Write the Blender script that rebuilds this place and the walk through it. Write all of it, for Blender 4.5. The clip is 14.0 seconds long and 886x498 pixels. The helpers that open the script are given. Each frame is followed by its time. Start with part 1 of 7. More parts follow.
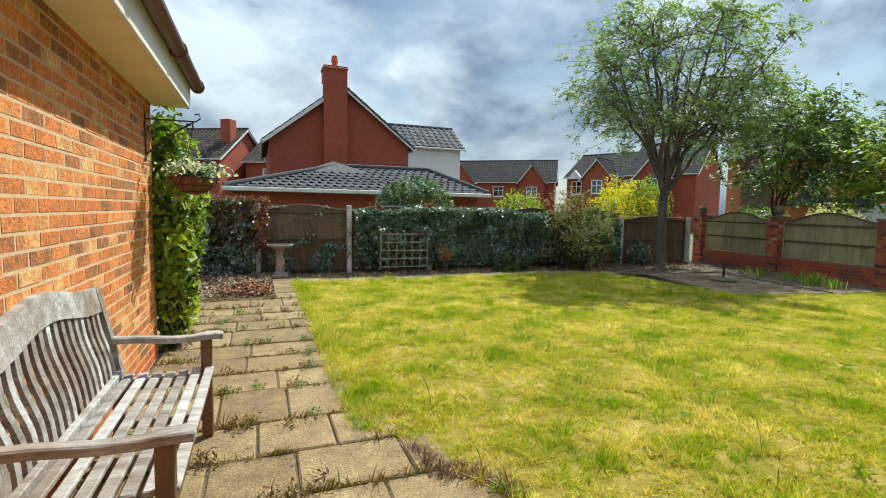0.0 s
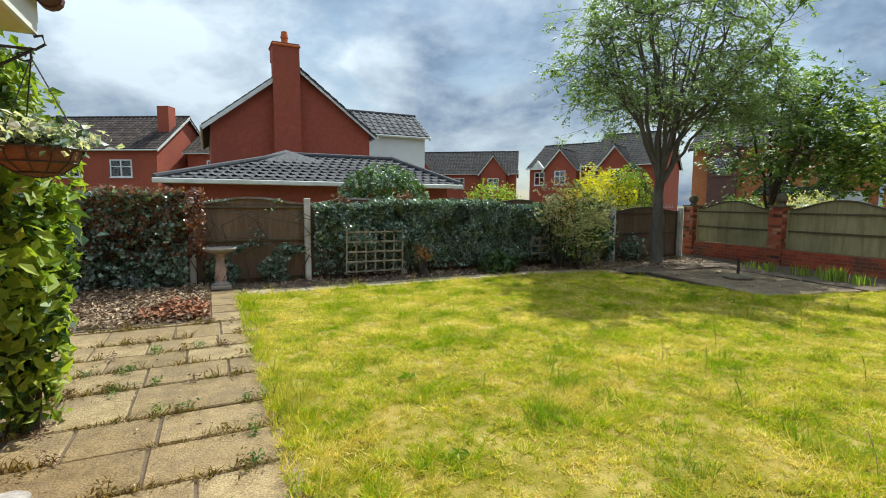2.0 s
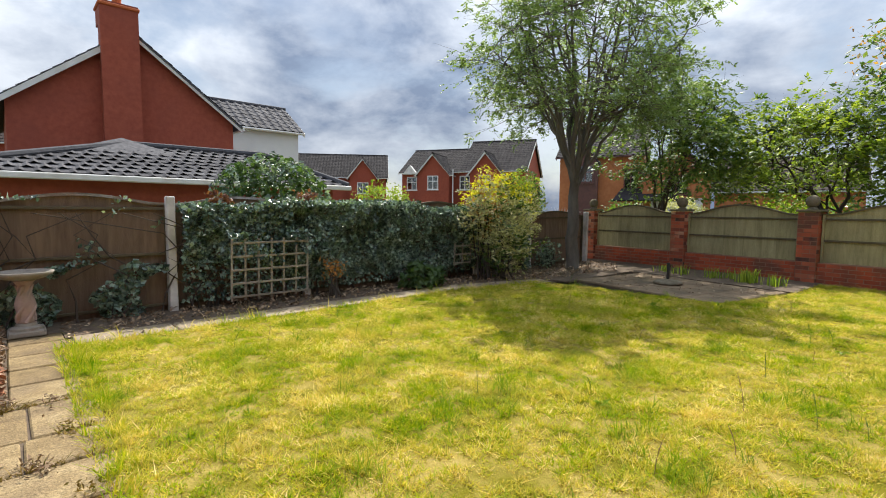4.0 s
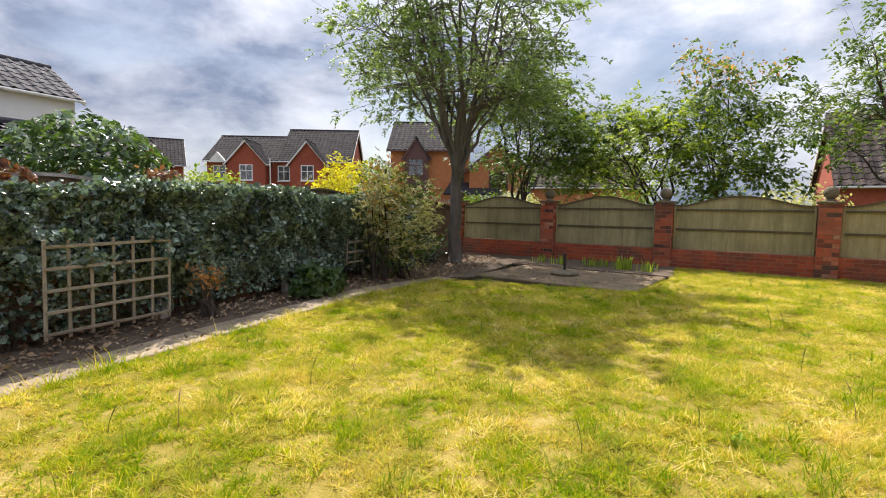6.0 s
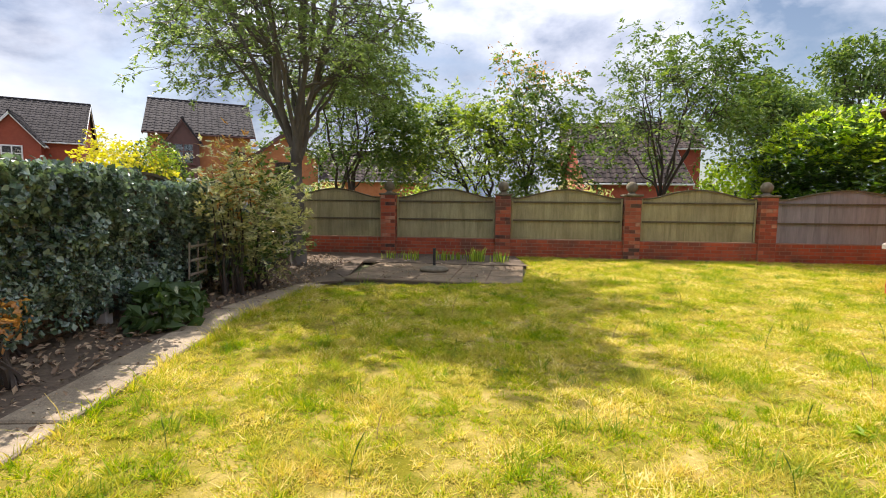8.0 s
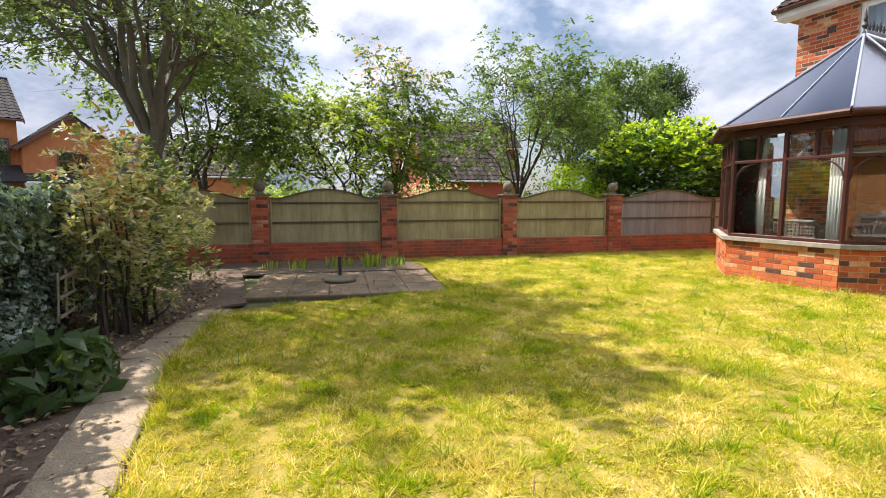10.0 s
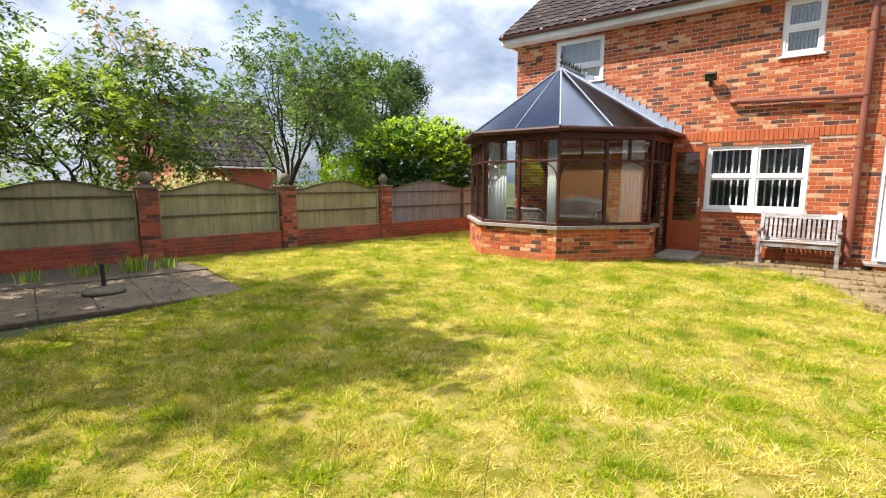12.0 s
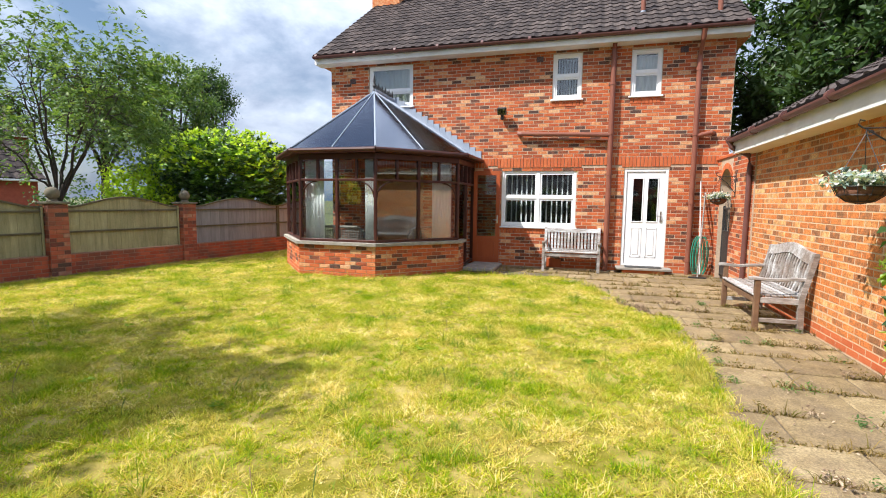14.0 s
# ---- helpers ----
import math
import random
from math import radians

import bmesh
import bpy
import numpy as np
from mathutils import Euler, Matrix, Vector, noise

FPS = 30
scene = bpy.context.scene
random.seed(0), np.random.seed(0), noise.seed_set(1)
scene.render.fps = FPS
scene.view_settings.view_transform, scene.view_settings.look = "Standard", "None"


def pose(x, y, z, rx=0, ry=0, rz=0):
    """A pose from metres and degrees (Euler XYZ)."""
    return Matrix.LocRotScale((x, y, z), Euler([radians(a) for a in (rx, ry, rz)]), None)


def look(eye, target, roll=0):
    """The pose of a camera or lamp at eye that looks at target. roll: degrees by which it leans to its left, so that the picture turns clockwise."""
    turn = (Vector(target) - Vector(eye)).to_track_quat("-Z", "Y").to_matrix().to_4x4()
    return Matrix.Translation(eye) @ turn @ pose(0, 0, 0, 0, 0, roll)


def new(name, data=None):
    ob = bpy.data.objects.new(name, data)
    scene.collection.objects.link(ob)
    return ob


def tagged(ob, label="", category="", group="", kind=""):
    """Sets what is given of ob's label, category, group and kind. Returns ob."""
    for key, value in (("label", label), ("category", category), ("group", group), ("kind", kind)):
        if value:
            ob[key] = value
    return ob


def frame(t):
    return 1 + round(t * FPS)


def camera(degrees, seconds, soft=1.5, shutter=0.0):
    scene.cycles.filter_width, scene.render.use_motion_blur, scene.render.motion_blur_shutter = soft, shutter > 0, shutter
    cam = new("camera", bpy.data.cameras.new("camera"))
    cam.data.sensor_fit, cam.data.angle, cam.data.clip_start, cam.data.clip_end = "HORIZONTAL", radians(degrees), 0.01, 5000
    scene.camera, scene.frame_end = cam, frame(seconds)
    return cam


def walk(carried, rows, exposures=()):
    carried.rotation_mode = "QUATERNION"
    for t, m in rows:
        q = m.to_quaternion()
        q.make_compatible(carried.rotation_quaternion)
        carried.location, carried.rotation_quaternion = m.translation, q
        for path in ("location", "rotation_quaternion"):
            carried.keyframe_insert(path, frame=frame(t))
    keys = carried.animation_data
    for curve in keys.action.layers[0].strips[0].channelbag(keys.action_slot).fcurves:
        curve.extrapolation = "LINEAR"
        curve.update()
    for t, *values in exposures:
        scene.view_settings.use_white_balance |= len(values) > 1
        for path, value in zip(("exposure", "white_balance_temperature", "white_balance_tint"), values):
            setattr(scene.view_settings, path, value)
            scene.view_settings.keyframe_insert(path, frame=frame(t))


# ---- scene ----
cam = camera(85.0, 14.0, soft=1.0)
PATH = [
    (0, (0.247, 0.911, 1.398), (0.956, 2.774, 1.237), 1.0),
    (0.5, (0.332, 1.279, 1.394), (1.044, 3.141, 1.232), 1.0),
    (1, (0.378, 1.675, 1.383), (1.098, 3.533, 1.216), 0.9),
    (1.5, (0.411, 2.084, 1.375), (1.187, 3.917, 1.188), 0.5),
    (2, (0.47, 2.583, 1.379), (1.34, 4.374, 1.192), 0.3),
    (2.5, (0.516, 3.025, 1.377), (1.487, 4.765, 1.197), 0.3),
    (2.7, (0.524, 3.213, 1.386), (1.546, 4.922, 1.203), 0.2),
    (4.8, (0.455, 5.301, 1.252), (1.994, 6.569, 1.102), 0.7),
    (5, (0.445, 5.475, 1.24), (2.035, 6.677, 1.086), 0.7),
    (5.5, (0.504, 5.983, 1.208), (2.213, 7.009, 1.04), 0.6),
    (6, (0.577, 6.516, 1.22), (2.379, 7.366, 1.044), 0.6),
    (6.5, (0.701, 7.02, 1.206), (2.582, 7.677, 1.031), 0.5),
    (7, (0.816, 7.495, 1.205), (2.759, 7.936, 1.035), 0.4),
    (7.5, (0.916, 7.918, 1.152), (2.899, 8.114, 0.98), 0.5),
    (8, (1.152, 8.369, 1.173), (3.141, 8.297, 0.982), 0.5),
    (8.2, (1.219, 8.527, 1.165), (3.203, 8.36, 0.975), 0.6),
    (10.3, (1.992, 9.859, 1.324), (3.759, 8.947, 1.108), 0.0),
    (10.5, (2.051, 9.953, 1.329), (3.769, 8.952, 1.113), 0.1),
    (11, (2.072, 10.139, 1.374), (3.65, 8.931, 1.153), -0.0),
    (11.5, (1.986, 10.323, 1.416), (3.395, 8.924, 1.172), -0.0),
    (12, (1.968, 10.433, 1.483), (3.179, 8.865, 1.205), 0.1),
    (12.5, (1.944, 10.49, 1.483), (2.957, 8.789, 1.197), 0.4),
    (13, (1.912, 10.504, 1.494), (2.745, 8.709, 1.204), 0.6),
    (13.5, (1.9, 10.523, 1.496), (2.585, 8.664, 1.219), 0.7),
    (14, (1.901, 10.546, 1.481), (2.466, 8.638, 1.283), 0.7),
]
EXPOSURES = [(0.0, 0.44, 6250, 1), (2.5, 0.46, 6250, 1), (5.0, 0.58, 6800, 16), (8.0, 0.80, 6800, 17), (10.5, 0.94, 6800, 17), (12.0, 0.88, 6450, 13), (14.0, 0.74, 6150, 12)]
walk(cam, [(t, look(eye, target, roll)) for t, eye, target, roll in PATH], EXPOSURES)

# ---- world and sun ----
SUN_DIR = Vector((0.50, 0.40, 0.80)).normalized()      # towards the sun
elev = math.asin(SUN_DIR.z)
world = bpy.data.worlds.new("world")
scene.world = world
world.use_nodes = True
wn, wl = world.node_tree.nodes, world.node_tree.links
wn.clear()
sky = wn.new("ShaderNodeTexSky")
sky.sky_type = "NISHITA"
sky.sun_disc = False
sky.sun_elevation = elev
sky.sun_rotation = math.atan2(SUN_DIR.x, SUN_DIR.y)
sky.air_density, sky.dust_density, sky.ozone_density = 1.0, 1.2, 1.5
tc = wn.new("ShaderNodeTexCoord")
sep = wn.new("ShaderNodeSeparateXYZ")
wl.new(tc.outputs["Generated"], sep.inputs[0])
comb = wn.new("ShaderNodeMapping")                     # clouds lie flatter than they are wide
comb.inputs["Scale"].default_value = (1.0, 1.0, 1.9)
comb.inputs["Location"].default_value = (0.35, 0.1, 3.7)
wl.new(tc.outputs["Generated"], comb.inputs["Vector"])


def cloud_noise(scale, detail, rough, lo, hi):
    n = wn.new("ShaderNodeTexNoise")
    n.inputs["Scale"].default_value, n.inputs["Detail"].default_value, n.inputs["Roughness"].default_value = scale, detail, rough
    n.inputs["Distortion"].default_value = 0.15
    wl.new(comb.outputs[0], n.inputs["Vector"])
    r = wn.new("ShaderNodeMapRange")
    r.inputs["From Min"].default_value, r.inputs["From Max"].default_value = lo, hi
    wl.new(n.outputs["Fac"], r.inputs["Value"])
    return r.outputs[0]


cover = cloud_noise(2.3, 9, 0.58, 0.36, 0.52)         # where cloud stands
shade = cloud_noise(3.1, 9, 0.56, 0.385, 0.61)         # grey undersides and bright rims
tone = wn.new("ShaderNodeMix"); tone.data_type = "RGBA"
tone.inputs["A"].default_value = (3.3, 4.3, 6.2, 1)
tone.inputs["B"].default_value = (10.8, 11.8, 13.2, 1)
wl.new(shade, tone.inputs["Factor"])
blue = wn.new("ShaderNodeMix"); blue.data_type = "RGBA"; blue.blend_type = "MULTIPLY"
blue.inputs["Factor"].default_value = 1.0
wl.new(sky.outputs[0], blue.inputs["A"])
blue.inputs["B"].default_value = (1.3, 1.3, 1.25, 1)
mixc = wn.new("ShaderNodeMix"); mixc.data_type = "RGBA"
wl.new(cover, mixc.inputs["Factor"])
wl.new(blue.outputs["Result"], mixc.inputs["A"])
grade = wn.new("ShaderNodeMapRange")                  # a clouded sky is brighter overhead than at the horizon
grade.inputs["From Min"].default_value, grade.inputs["From Max"].default_value = 0.0, 1.0
grade.inputs["To Min"].default_value, grade.inputs["To Max"].default_value = 0.66, 1.75
wl.new(sep.outputs["Z"], grade.inputs["Value"])
lit = wn.new("ShaderNodeVectorMath"); lit.operation = "SCALE"
wl.new(tone.outputs["Result"], lit.inputs[0]); wl.new(grade.outputs[0], lit.inputs["Scale"])
wl.new(lit.outputs[0], mixc.inputs["B"])
bg = wn.new("ShaderNodeBackground")
bg.inputs["Strength"].default_value = 0.062
wl.new(mixc.outputs["Result"], bg.inputs["Color"])
wo = wn.new("ShaderNodeOutputWorld")
wl.new(bg.outputs[0], wo.inputs["Surface"])

sun = new("sun", bpy.data.lights.new("sun", "SUN"))
sun.data.energy, sun.data.angle, sun.data.color = 5.0, radians(0.55), (1.0, 0.95, 0.86)
sun.matrix_world = look((0, 0, 30), Vector((0, 0, 30)) - SUN_DIR)

# ---- materials ----
def material(name, stops, scale=6.0, rough=0.8, bump=0.0, fine=60.0, metal=0.0, spec=0.4, island=0.0, objrand=0.0,
             stain=None, stain_scale=0.8, stain_amount=0.5, stretch=(1, 1, 1), leaf=False, detail=6.0, gain=1.0, speck=0.0, grit=90.0):
    """Noise between colour stops at world size, fine relief, an optional stain at a larger scale, and a shift per piece."""
    m = bpy.data.materials.new(name)
    m.use_nodes = True
    n, l = m.node_tree.nodes, m.node_tree.links
    b = n["Principled BSDF"]
    geo = n.new("ShaderNodeNewGeometry")
    mp = n.new("ShaderNodeMapping")
    mp.inputs["Scale"].default_value = stretch
    l.new(geo.outputs["Position"], mp.inputs["Vector"])
    tex = n.new("ShaderNodeTexNoise")
    tex.inputs["Scale"].default_value, tex.inputs["Detail"].default_value, tex.inputs["Roughness"].default_value = scale, detail, 0.6
    l.new(mp.outputs[0], tex.inputs["Vector"])
    ramp = n.new("ShaderNodeValToRGB")
    while len(ramp.color_ramp.elements) < len(stops):
        ramp.color_ramp.elements.new(0.5)
    for i, (p, c) in enumerate(stops):
        ramp.color_ramp.elements[i].position = p
        ramp.color_ramp.elements[i].color = (*c, 1)
    value = tex.outputs["Fac"]
    if gain != 1.0:
        soft = n.new("ShaderNodeMath"); soft.operation = "MULTIPLY_ADD"
        l.new(value, soft.inputs[0])
        soft.inputs[1].default_value, soft.inputs[2].default_value = gain, 0.5 * (1 - gain)
        value = soft.outputs[0]
    for amount, node, out in ((island, geo, "Random Per Island"), (objrand, None, "Random")):
        if amount:
            src = node or n.new("ShaderNodeObjectInfo")
            s = n.new("ShaderNodeMath"); s.operation = "MULTIPLY_ADD"
            l.new(src.outputs[out], s.inputs[0])
            s.inputs[1].default_value = amount
            sub = n.new("ShaderNodeMath"); sub.operation = "SUBTRACT"
            l.new(value, sub.inputs[0]); sub.inputs[1].default_value = amount / 2
            l.new(sub.outputs[0], s.inputs[2])
            value = s.outputs[0]
    l.new(value, ramp.inputs["Fac"])
    colour = ramp.outputs["Color"]
    if stain:
        t2 = n.new("ShaderNodeTexNoise")
        t2.inputs["Scale"].default_value, t2.inputs["Detail"].default_value = stain_scale, 5
        l.new(geo.outputs["Position"], t2.inputs["Vector"])
        r2 = n.new("ShaderNodeMapRange")
        r2.inputs["From Min"].default_value, r2.inputs["From Max"].default_value = 0.45, 0.68
        r2.inputs["To Max"].default_value = stain_amount
        l.new(t2.outputs["Fac"], r2.inputs["Value"])
        mx = n.new("ShaderNodeMix"); mx.data_type = "RGBA"
        l.new(r2.outputs[0], mx.inputs["Factor"])
        l.new(colour, mx.inputs["A"])
        mx.inputs["B"].default_value = (*stain, 1)
        colour = mx.outputs["Result"]
    if speck:
        t4 = n.new("ShaderNodeTexNoise")
        t4.inputs["Scale"].default_value, t4.inputs["Detail"].default_value, t4.inputs["Roughness"].default_value = grit, 5, 0.75
        l.new(mp.outputs[0], t4.inputs["Vector"])
        r4 = n.new("ShaderNodeMapRange")
        r4.inputs["From Min"].default_value, r4.inputs["From Max"].default_value = 0.3, 0.7
        r4.inputs["To Min"].default_value, r4.inputs["To Max"].default_value = 1 - speck, 1 + speck
        l.new(t4.outputs["Fac"], r4.inputs["Value"])
        sc = n.new("ShaderNodeVectorMath"); sc.operation = "SCALE"
        l.new(colour, sc.inputs[0]); l.new(r4.outputs[0], sc.inputs["Scale"])
        colour = sc.outputs[0]
    l.new(colour, b.inputs["Base Color"])
    b.inputs["Roughness"].default_value, b.inputs["Metallic"].default_value = rough, metal
    b.inputs["Specular IOR Level"].default_value = spec
    if bump:
        t3 = n.new("ShaderNodeTexNoise")
        t3.inputs["Scale"].default_value, t3.inputs["Detail"].default_value = fine, 4
        l.new(mp.outputs[0], t3.inputs["Vector"])
        bp = n.new("ShaderNodeBump")
        bp.inputs["Strength"].default_value, bp.inputs["Distance"].default_value = bump, 0.01
        l.new(t3.outputs["Fac"], bp.inputs["Height"])
        l.new(bp.outputs[0], b.inputs["Normal"])
    if leaf:
        tr = n.new("ShaderNodeBsdfTranslucent")
        gain = n.new("ShaderNodeMix"); gain.data_type = "RGBA"; gain.blend_type = "MULTIPLY"
        gain.inputs["Factor"].default_value = 1.0
        gain.inputs["B"].default_value = (1.35, 1.4, 0.55, 1)
        l.new(colour, gain.inputs["A"])
        l.new(gain.outputs["Result"], tr.inputs["Color"])
        ms = n.new("ShaderNodeMixShader")
        ms.inputs[0].default_value = 0.40 if leaf is True else leaf
        l.new(b.outputs[0], ms.inputs[1]); l.new(tr.outputs[0], ms.inputs[2])
        l.new(ms.outputs[0], n["Material Output"].inputs["Surface"])
    return m


SINGLE = {}


def brick_kind(name, stops, scale, rough, bump, fine, spread, **k):
    """One brick colouring: joined bricks vary piece by piece, bricks of their own vary by object."""
    m = material(name, stops, scale, rough, bump, fine, island=spread, **k)
    SINGLE[m.name] = material(name + "_piece", stops, scale, rough, bump, fine, objrand=spread, **k)
    return m


BRICK = brick_kind("garage_brick", [(0.0, (0.19, 0.085, 0.04)), (0.22, (0.36, 0.14, 0.05)), (0.36, (0.56, 0.17, 0.04)), (0.68, (0.64, 0.22, 0.055)), (0.85, (0.66, 0.32, 0.11)), (1.0, (0.68, 0.44, 0.19))],
                 11.0, 0.85, 0.8, 70, 0.85, gain=1.0, stain=(0.26, 0.12, 0.045), stain_scale=8, stain_amount=0.55, speck=0.4, grit=45)
BRICK_H = brick_kind("house_brick", [(0.0, (0.075, 0.040, 0.030)), (0.09, (0.14, 0.055, 0.032)), (0.20, (0.28, 0.070, 0.026)), (0.45, (0.41, 0.082, 0.024)), (0.80, (0.50, 0.125, 0.036)), (0.87, (0.54, 0.21, 0.08)), (1.0, (0.62, 0.36, 0.19))],
                     16.0, 0.85, 0.6, 90, 1.0, gain=0.5, speck=0.35, grit=60)
BRICK_RED = brick_kind("red_brick", [(0.2, (0.40, 0.085, 0.026)), (0.8, (0.55, 0.145, 0.045))], 4.0, 0.8, 0.5, 90, 0.4)
BRICK_FENCE = brick_kind("fence_brick", [(0.0, (0.06, 0.035, 0.03)), (0.2, (0.20, 0.055, 0.035)), (0.5, (0.40, 0.085, 0.04)), (0.85, (0.48, 0.14, 0.07)), (1.0, (0.52, 0.30, 0.20))], 6.0, 0.85, 0.5, 90, 0.9, gain=0.6,
                       stain=(0.12, 0.09, 0.06), stain_scale=1.6, stain_amount=0.6)
BRICK_WALL = brick_kind("low_wall_brick", [(0.1, (0.26, 0.055, 0.03)), (0.5, (0.40, 0.075, 0.03)), (0.9, (0.48, 0.11, 0.05))], 5.0, 0.85, 0.5, 90, 0.6, gain=0.7,
                        stain=(0.11, 0.065, 0.045), stain_scale=2.2, stain_amount=0.75)
MORTAR = material("mortar", [(0.3, (0.40, 0.29, 0.20)), (0.7, (0.52, 0.40, 0.29))], 20, 0.95, 0.4)
MORTAR_PALE = material("pale_mortar", [(0.3, (0.48, 0.33, 0.20)), (0.7, (0.60, 0.44, 0.28))], 20, 0.95, 0.4)
MORTAR_DARK = material("dirty_mortar", [(0.3, (0.22, 0.11, 0.07)), (0.7, (0.32, 0.18, 0.12))], 20, 0.95, 0.4)
BRICK_FAR = material("far_red_brick", [(0.25, (0.28, 0.06, 0.035)), (0.75, (0.40, 0.10, 0.055))], 7.0, 0.85, 0.3, 40, stain=(0.24, 0.06, 0.04), stain_scale=0.6)
BRICK_ORANGE = material("far_orange_brick", [(0.25, (0.42, 0.14, 0.05)), (0.75, (0.55, 0.22, 0.09))], 5.0, 0.85, 0.3, 40, stain=(0.36, 0.13, 0.06), stain_scale=0.5)
TILE = material("brown_roof_tile", [(0.2, (0.035, 0.028, 0.027)), (0.6, (0.070, 0.055, 0.050)), (0.9, (0.12, 0.095, 0.085))], 8, 0.9, 0.4, 60, island=0.5, spec=0.15)
TILE_GREY = material("grey_roof_tile", [(0.2, (0.055, 0.055, 0.062)), (0.6, (0.10, 0.10, 0.11)), (0.9, (0.17, 0.17, 0.18))], 8, 0.85, 0.4, 60, island=0.4, spec=0.2)
TILE_DARK = material("dark_roof_tile", [(0.2, (0.025, 0.024, 0.026)), (0.8, (0.06, 0.055, 0.057))], 8, 0.9, 0.4, 60, island=0.4, spec=0.12)
SINGLE[TILE.name] = material("brown_roof_tile_piece", [(0.2, (0.035, 0.028, 0.027)), (0.6, (0.070, 0.055, 0.050)), (0.9, (0.12, 0.095, 0.085))], 8, 0.9, 0.4, 60, objrand=0.5, spec=0.15)
UPVC = material("white_upvc", [(0.3, (0.74, 0.75, 0.76)), (0.7, (0.82, 0.82, 0.82))], 3, 0.35, 0.05, stain=(0.62, 0.61, 0.57), stain_scale=2.0, stain_amount=0.25)
FASCIA = material("white_paint", [(0.3, (0.66, 0.66, 0.64)), (0.7, (0.78, 0.78, 0.76))], 3, 0.5, 0.1, stain=(0.5, 0.47, 0.4), stain_scale=2.5, stain_amount=0.4)
SOFFIT = material("cream_soffit", [(0.3, (0.70, 0.58, 0.36)), (0.7, (0.78, 0.68, 0.46))], 3, 0.6, 0.1)
PIPE = material("brown_plastic", [(0.3, (0.19, 0.065, 0.04)), (0.7, (0.25, 0.09, 0.055))], 4, 0.45, 0.05)
GUTTER = material("dark_brown_gutter", [(0.3, (0.10, 0.045, 0.04)), (0.7, (0.15, 0.065, 0.055))], 4, 0.4, 0.05)
MAHOG = material("mahogany_frame", [(0.2, (0.035, 0.011, 0.008)), (0.8, (0.080, 0.021, 0.014))], 5, 0.4, 0.15, 40, stretch=(1, 1, 0.1))
REDWOOD = material("red_stained_wood", [(0.2, (0.30, 0.06, 0.018)), (0.8, (0.42, 0.10, 0.03))], 6, 0.4, 0.2, 40, stretch=(1, 1, 0.08))
TEAK = material("weathered_teak", [(0.2, (0.11, 0.09, 0.075)), (0.5, (0.32, 0.30, 0.28)), (0.8, (0.60, 0.60, 0.60))], 16, 0.6, 0.5, 80, stretch=(0.25, 1, 1), objrand=0.3, speck=0.3,
                stain=(0.16, 0.09, 0.05), stain_scale=3, stain_amount=0.6)
TEAK_BROWN = material("brown_teak", [(0.2, (0.10, 0.055, 0.03)), (0.7, (0.20, 0.11, 0.06)), (1.0, (0.34, 0.26, 0.19))], 10, 0.6, 0.3, 80, objrand=0.2)
BOARD = material("green_grey_fence_board", [(0.15, (0.22, 0.20, 0.10)), (0.5, (0.36, 0.32, 0.17)), (0.85, (0.48, 0.42, 0.25))], 5, 0.85, 0.5, 50, stretch=(4, 4, 0.5), objrand=0.2, speck=0.3,
                 stain=(0.13, 0.12, 0.065), stain_scale=1.0, stain_amount=0.5)
BOARD_GREY = material("grey_fence_board", [(0.15, (0.19, 0.185, 0.20)), (0.85, (0.34, 0.33, 0.35))], 5, 0.85, 0.5, 50, stretch=(4, 4, 0.5), objrand=0.3)
BOARD_BROWN = material("brown_fence_board", [(0.15, (0.10, 0.065, 0.045)), (0.85, (0.26, 0.18, 0.12))], 5, 0.85, 0.5, 50, stretch=(4, 4, 0.5), objrand=0.3)
# rail wood coloured as dark as the shadow lines rails throw on boards
RAIL = material("shadow_tone_rail", [(0.2, (0.075, 0.06, 0.035)), (0.8, (0.15, 0.125, 0.075))], 6, 0.85, 0.4, 50)
CONCRETE = material("concrete_post", [(0.2, (0.52, 0.50, 0.48)), (0.8, (0.76, 0.74, 0.72))], 9, 0.9, 0.4, 70, stain=(0.25, 0.24, 0.2), stain_scale=3)
STONE = material("weathered_stone", [(0.2, (0.20, 0.175, 0.145)), (0.8, (0.40, 0.36, 0.31))], 12, 0.9, 0.5, 70, stain=(0.16, 0.15, 0.12), stain_scale=5)
# darker version of the stone, with still darker blotches
STONE_DARK = material("dark_stone", [(0.2, (0.10, 0.085, 0.055)), (0.8, (0.25, 0.21, 0.15))], 14, 0.95, 0.6, 70, stain=(0.07, 0.07, 0.035), stain_scale=7)
PINK = material("pink_cast_stone", [(0.2, (0.32, 0.22, 0.19)), (0.8, (0.50, 0.36, 0.31))], 9, 0.9, 0.5, 70, stain=(0.2, 0.18, 0.15), stain_scale=6)
SLAB = material("patio_slab", [(0.2, (0.14, 0.095, 0.045)), (0.5, (0.245, 0.175, 0.085)), (0.8, (0.35, 0.265, 0.14))], 7, 0.92, 0.9, 80, objrand=0.3,
                stain=(0.17, 0.12, 0.07), stain_scale=3.1, stain_amount=0.7, detail=10, speck=0.55, grit=75)
SLAB_PATH = material("pale_path_slab", [(0.2, (0.21, 0.165, 0.11)), (0.8, (0.38, 0.305, 0.21))], 7, 0.9, 0.5, 110, objrand=0.3, stain=(0.18, 0.14, 0.095), stain_scale=3.2, stain_amount=0.6, detail=10, speck=0.4)
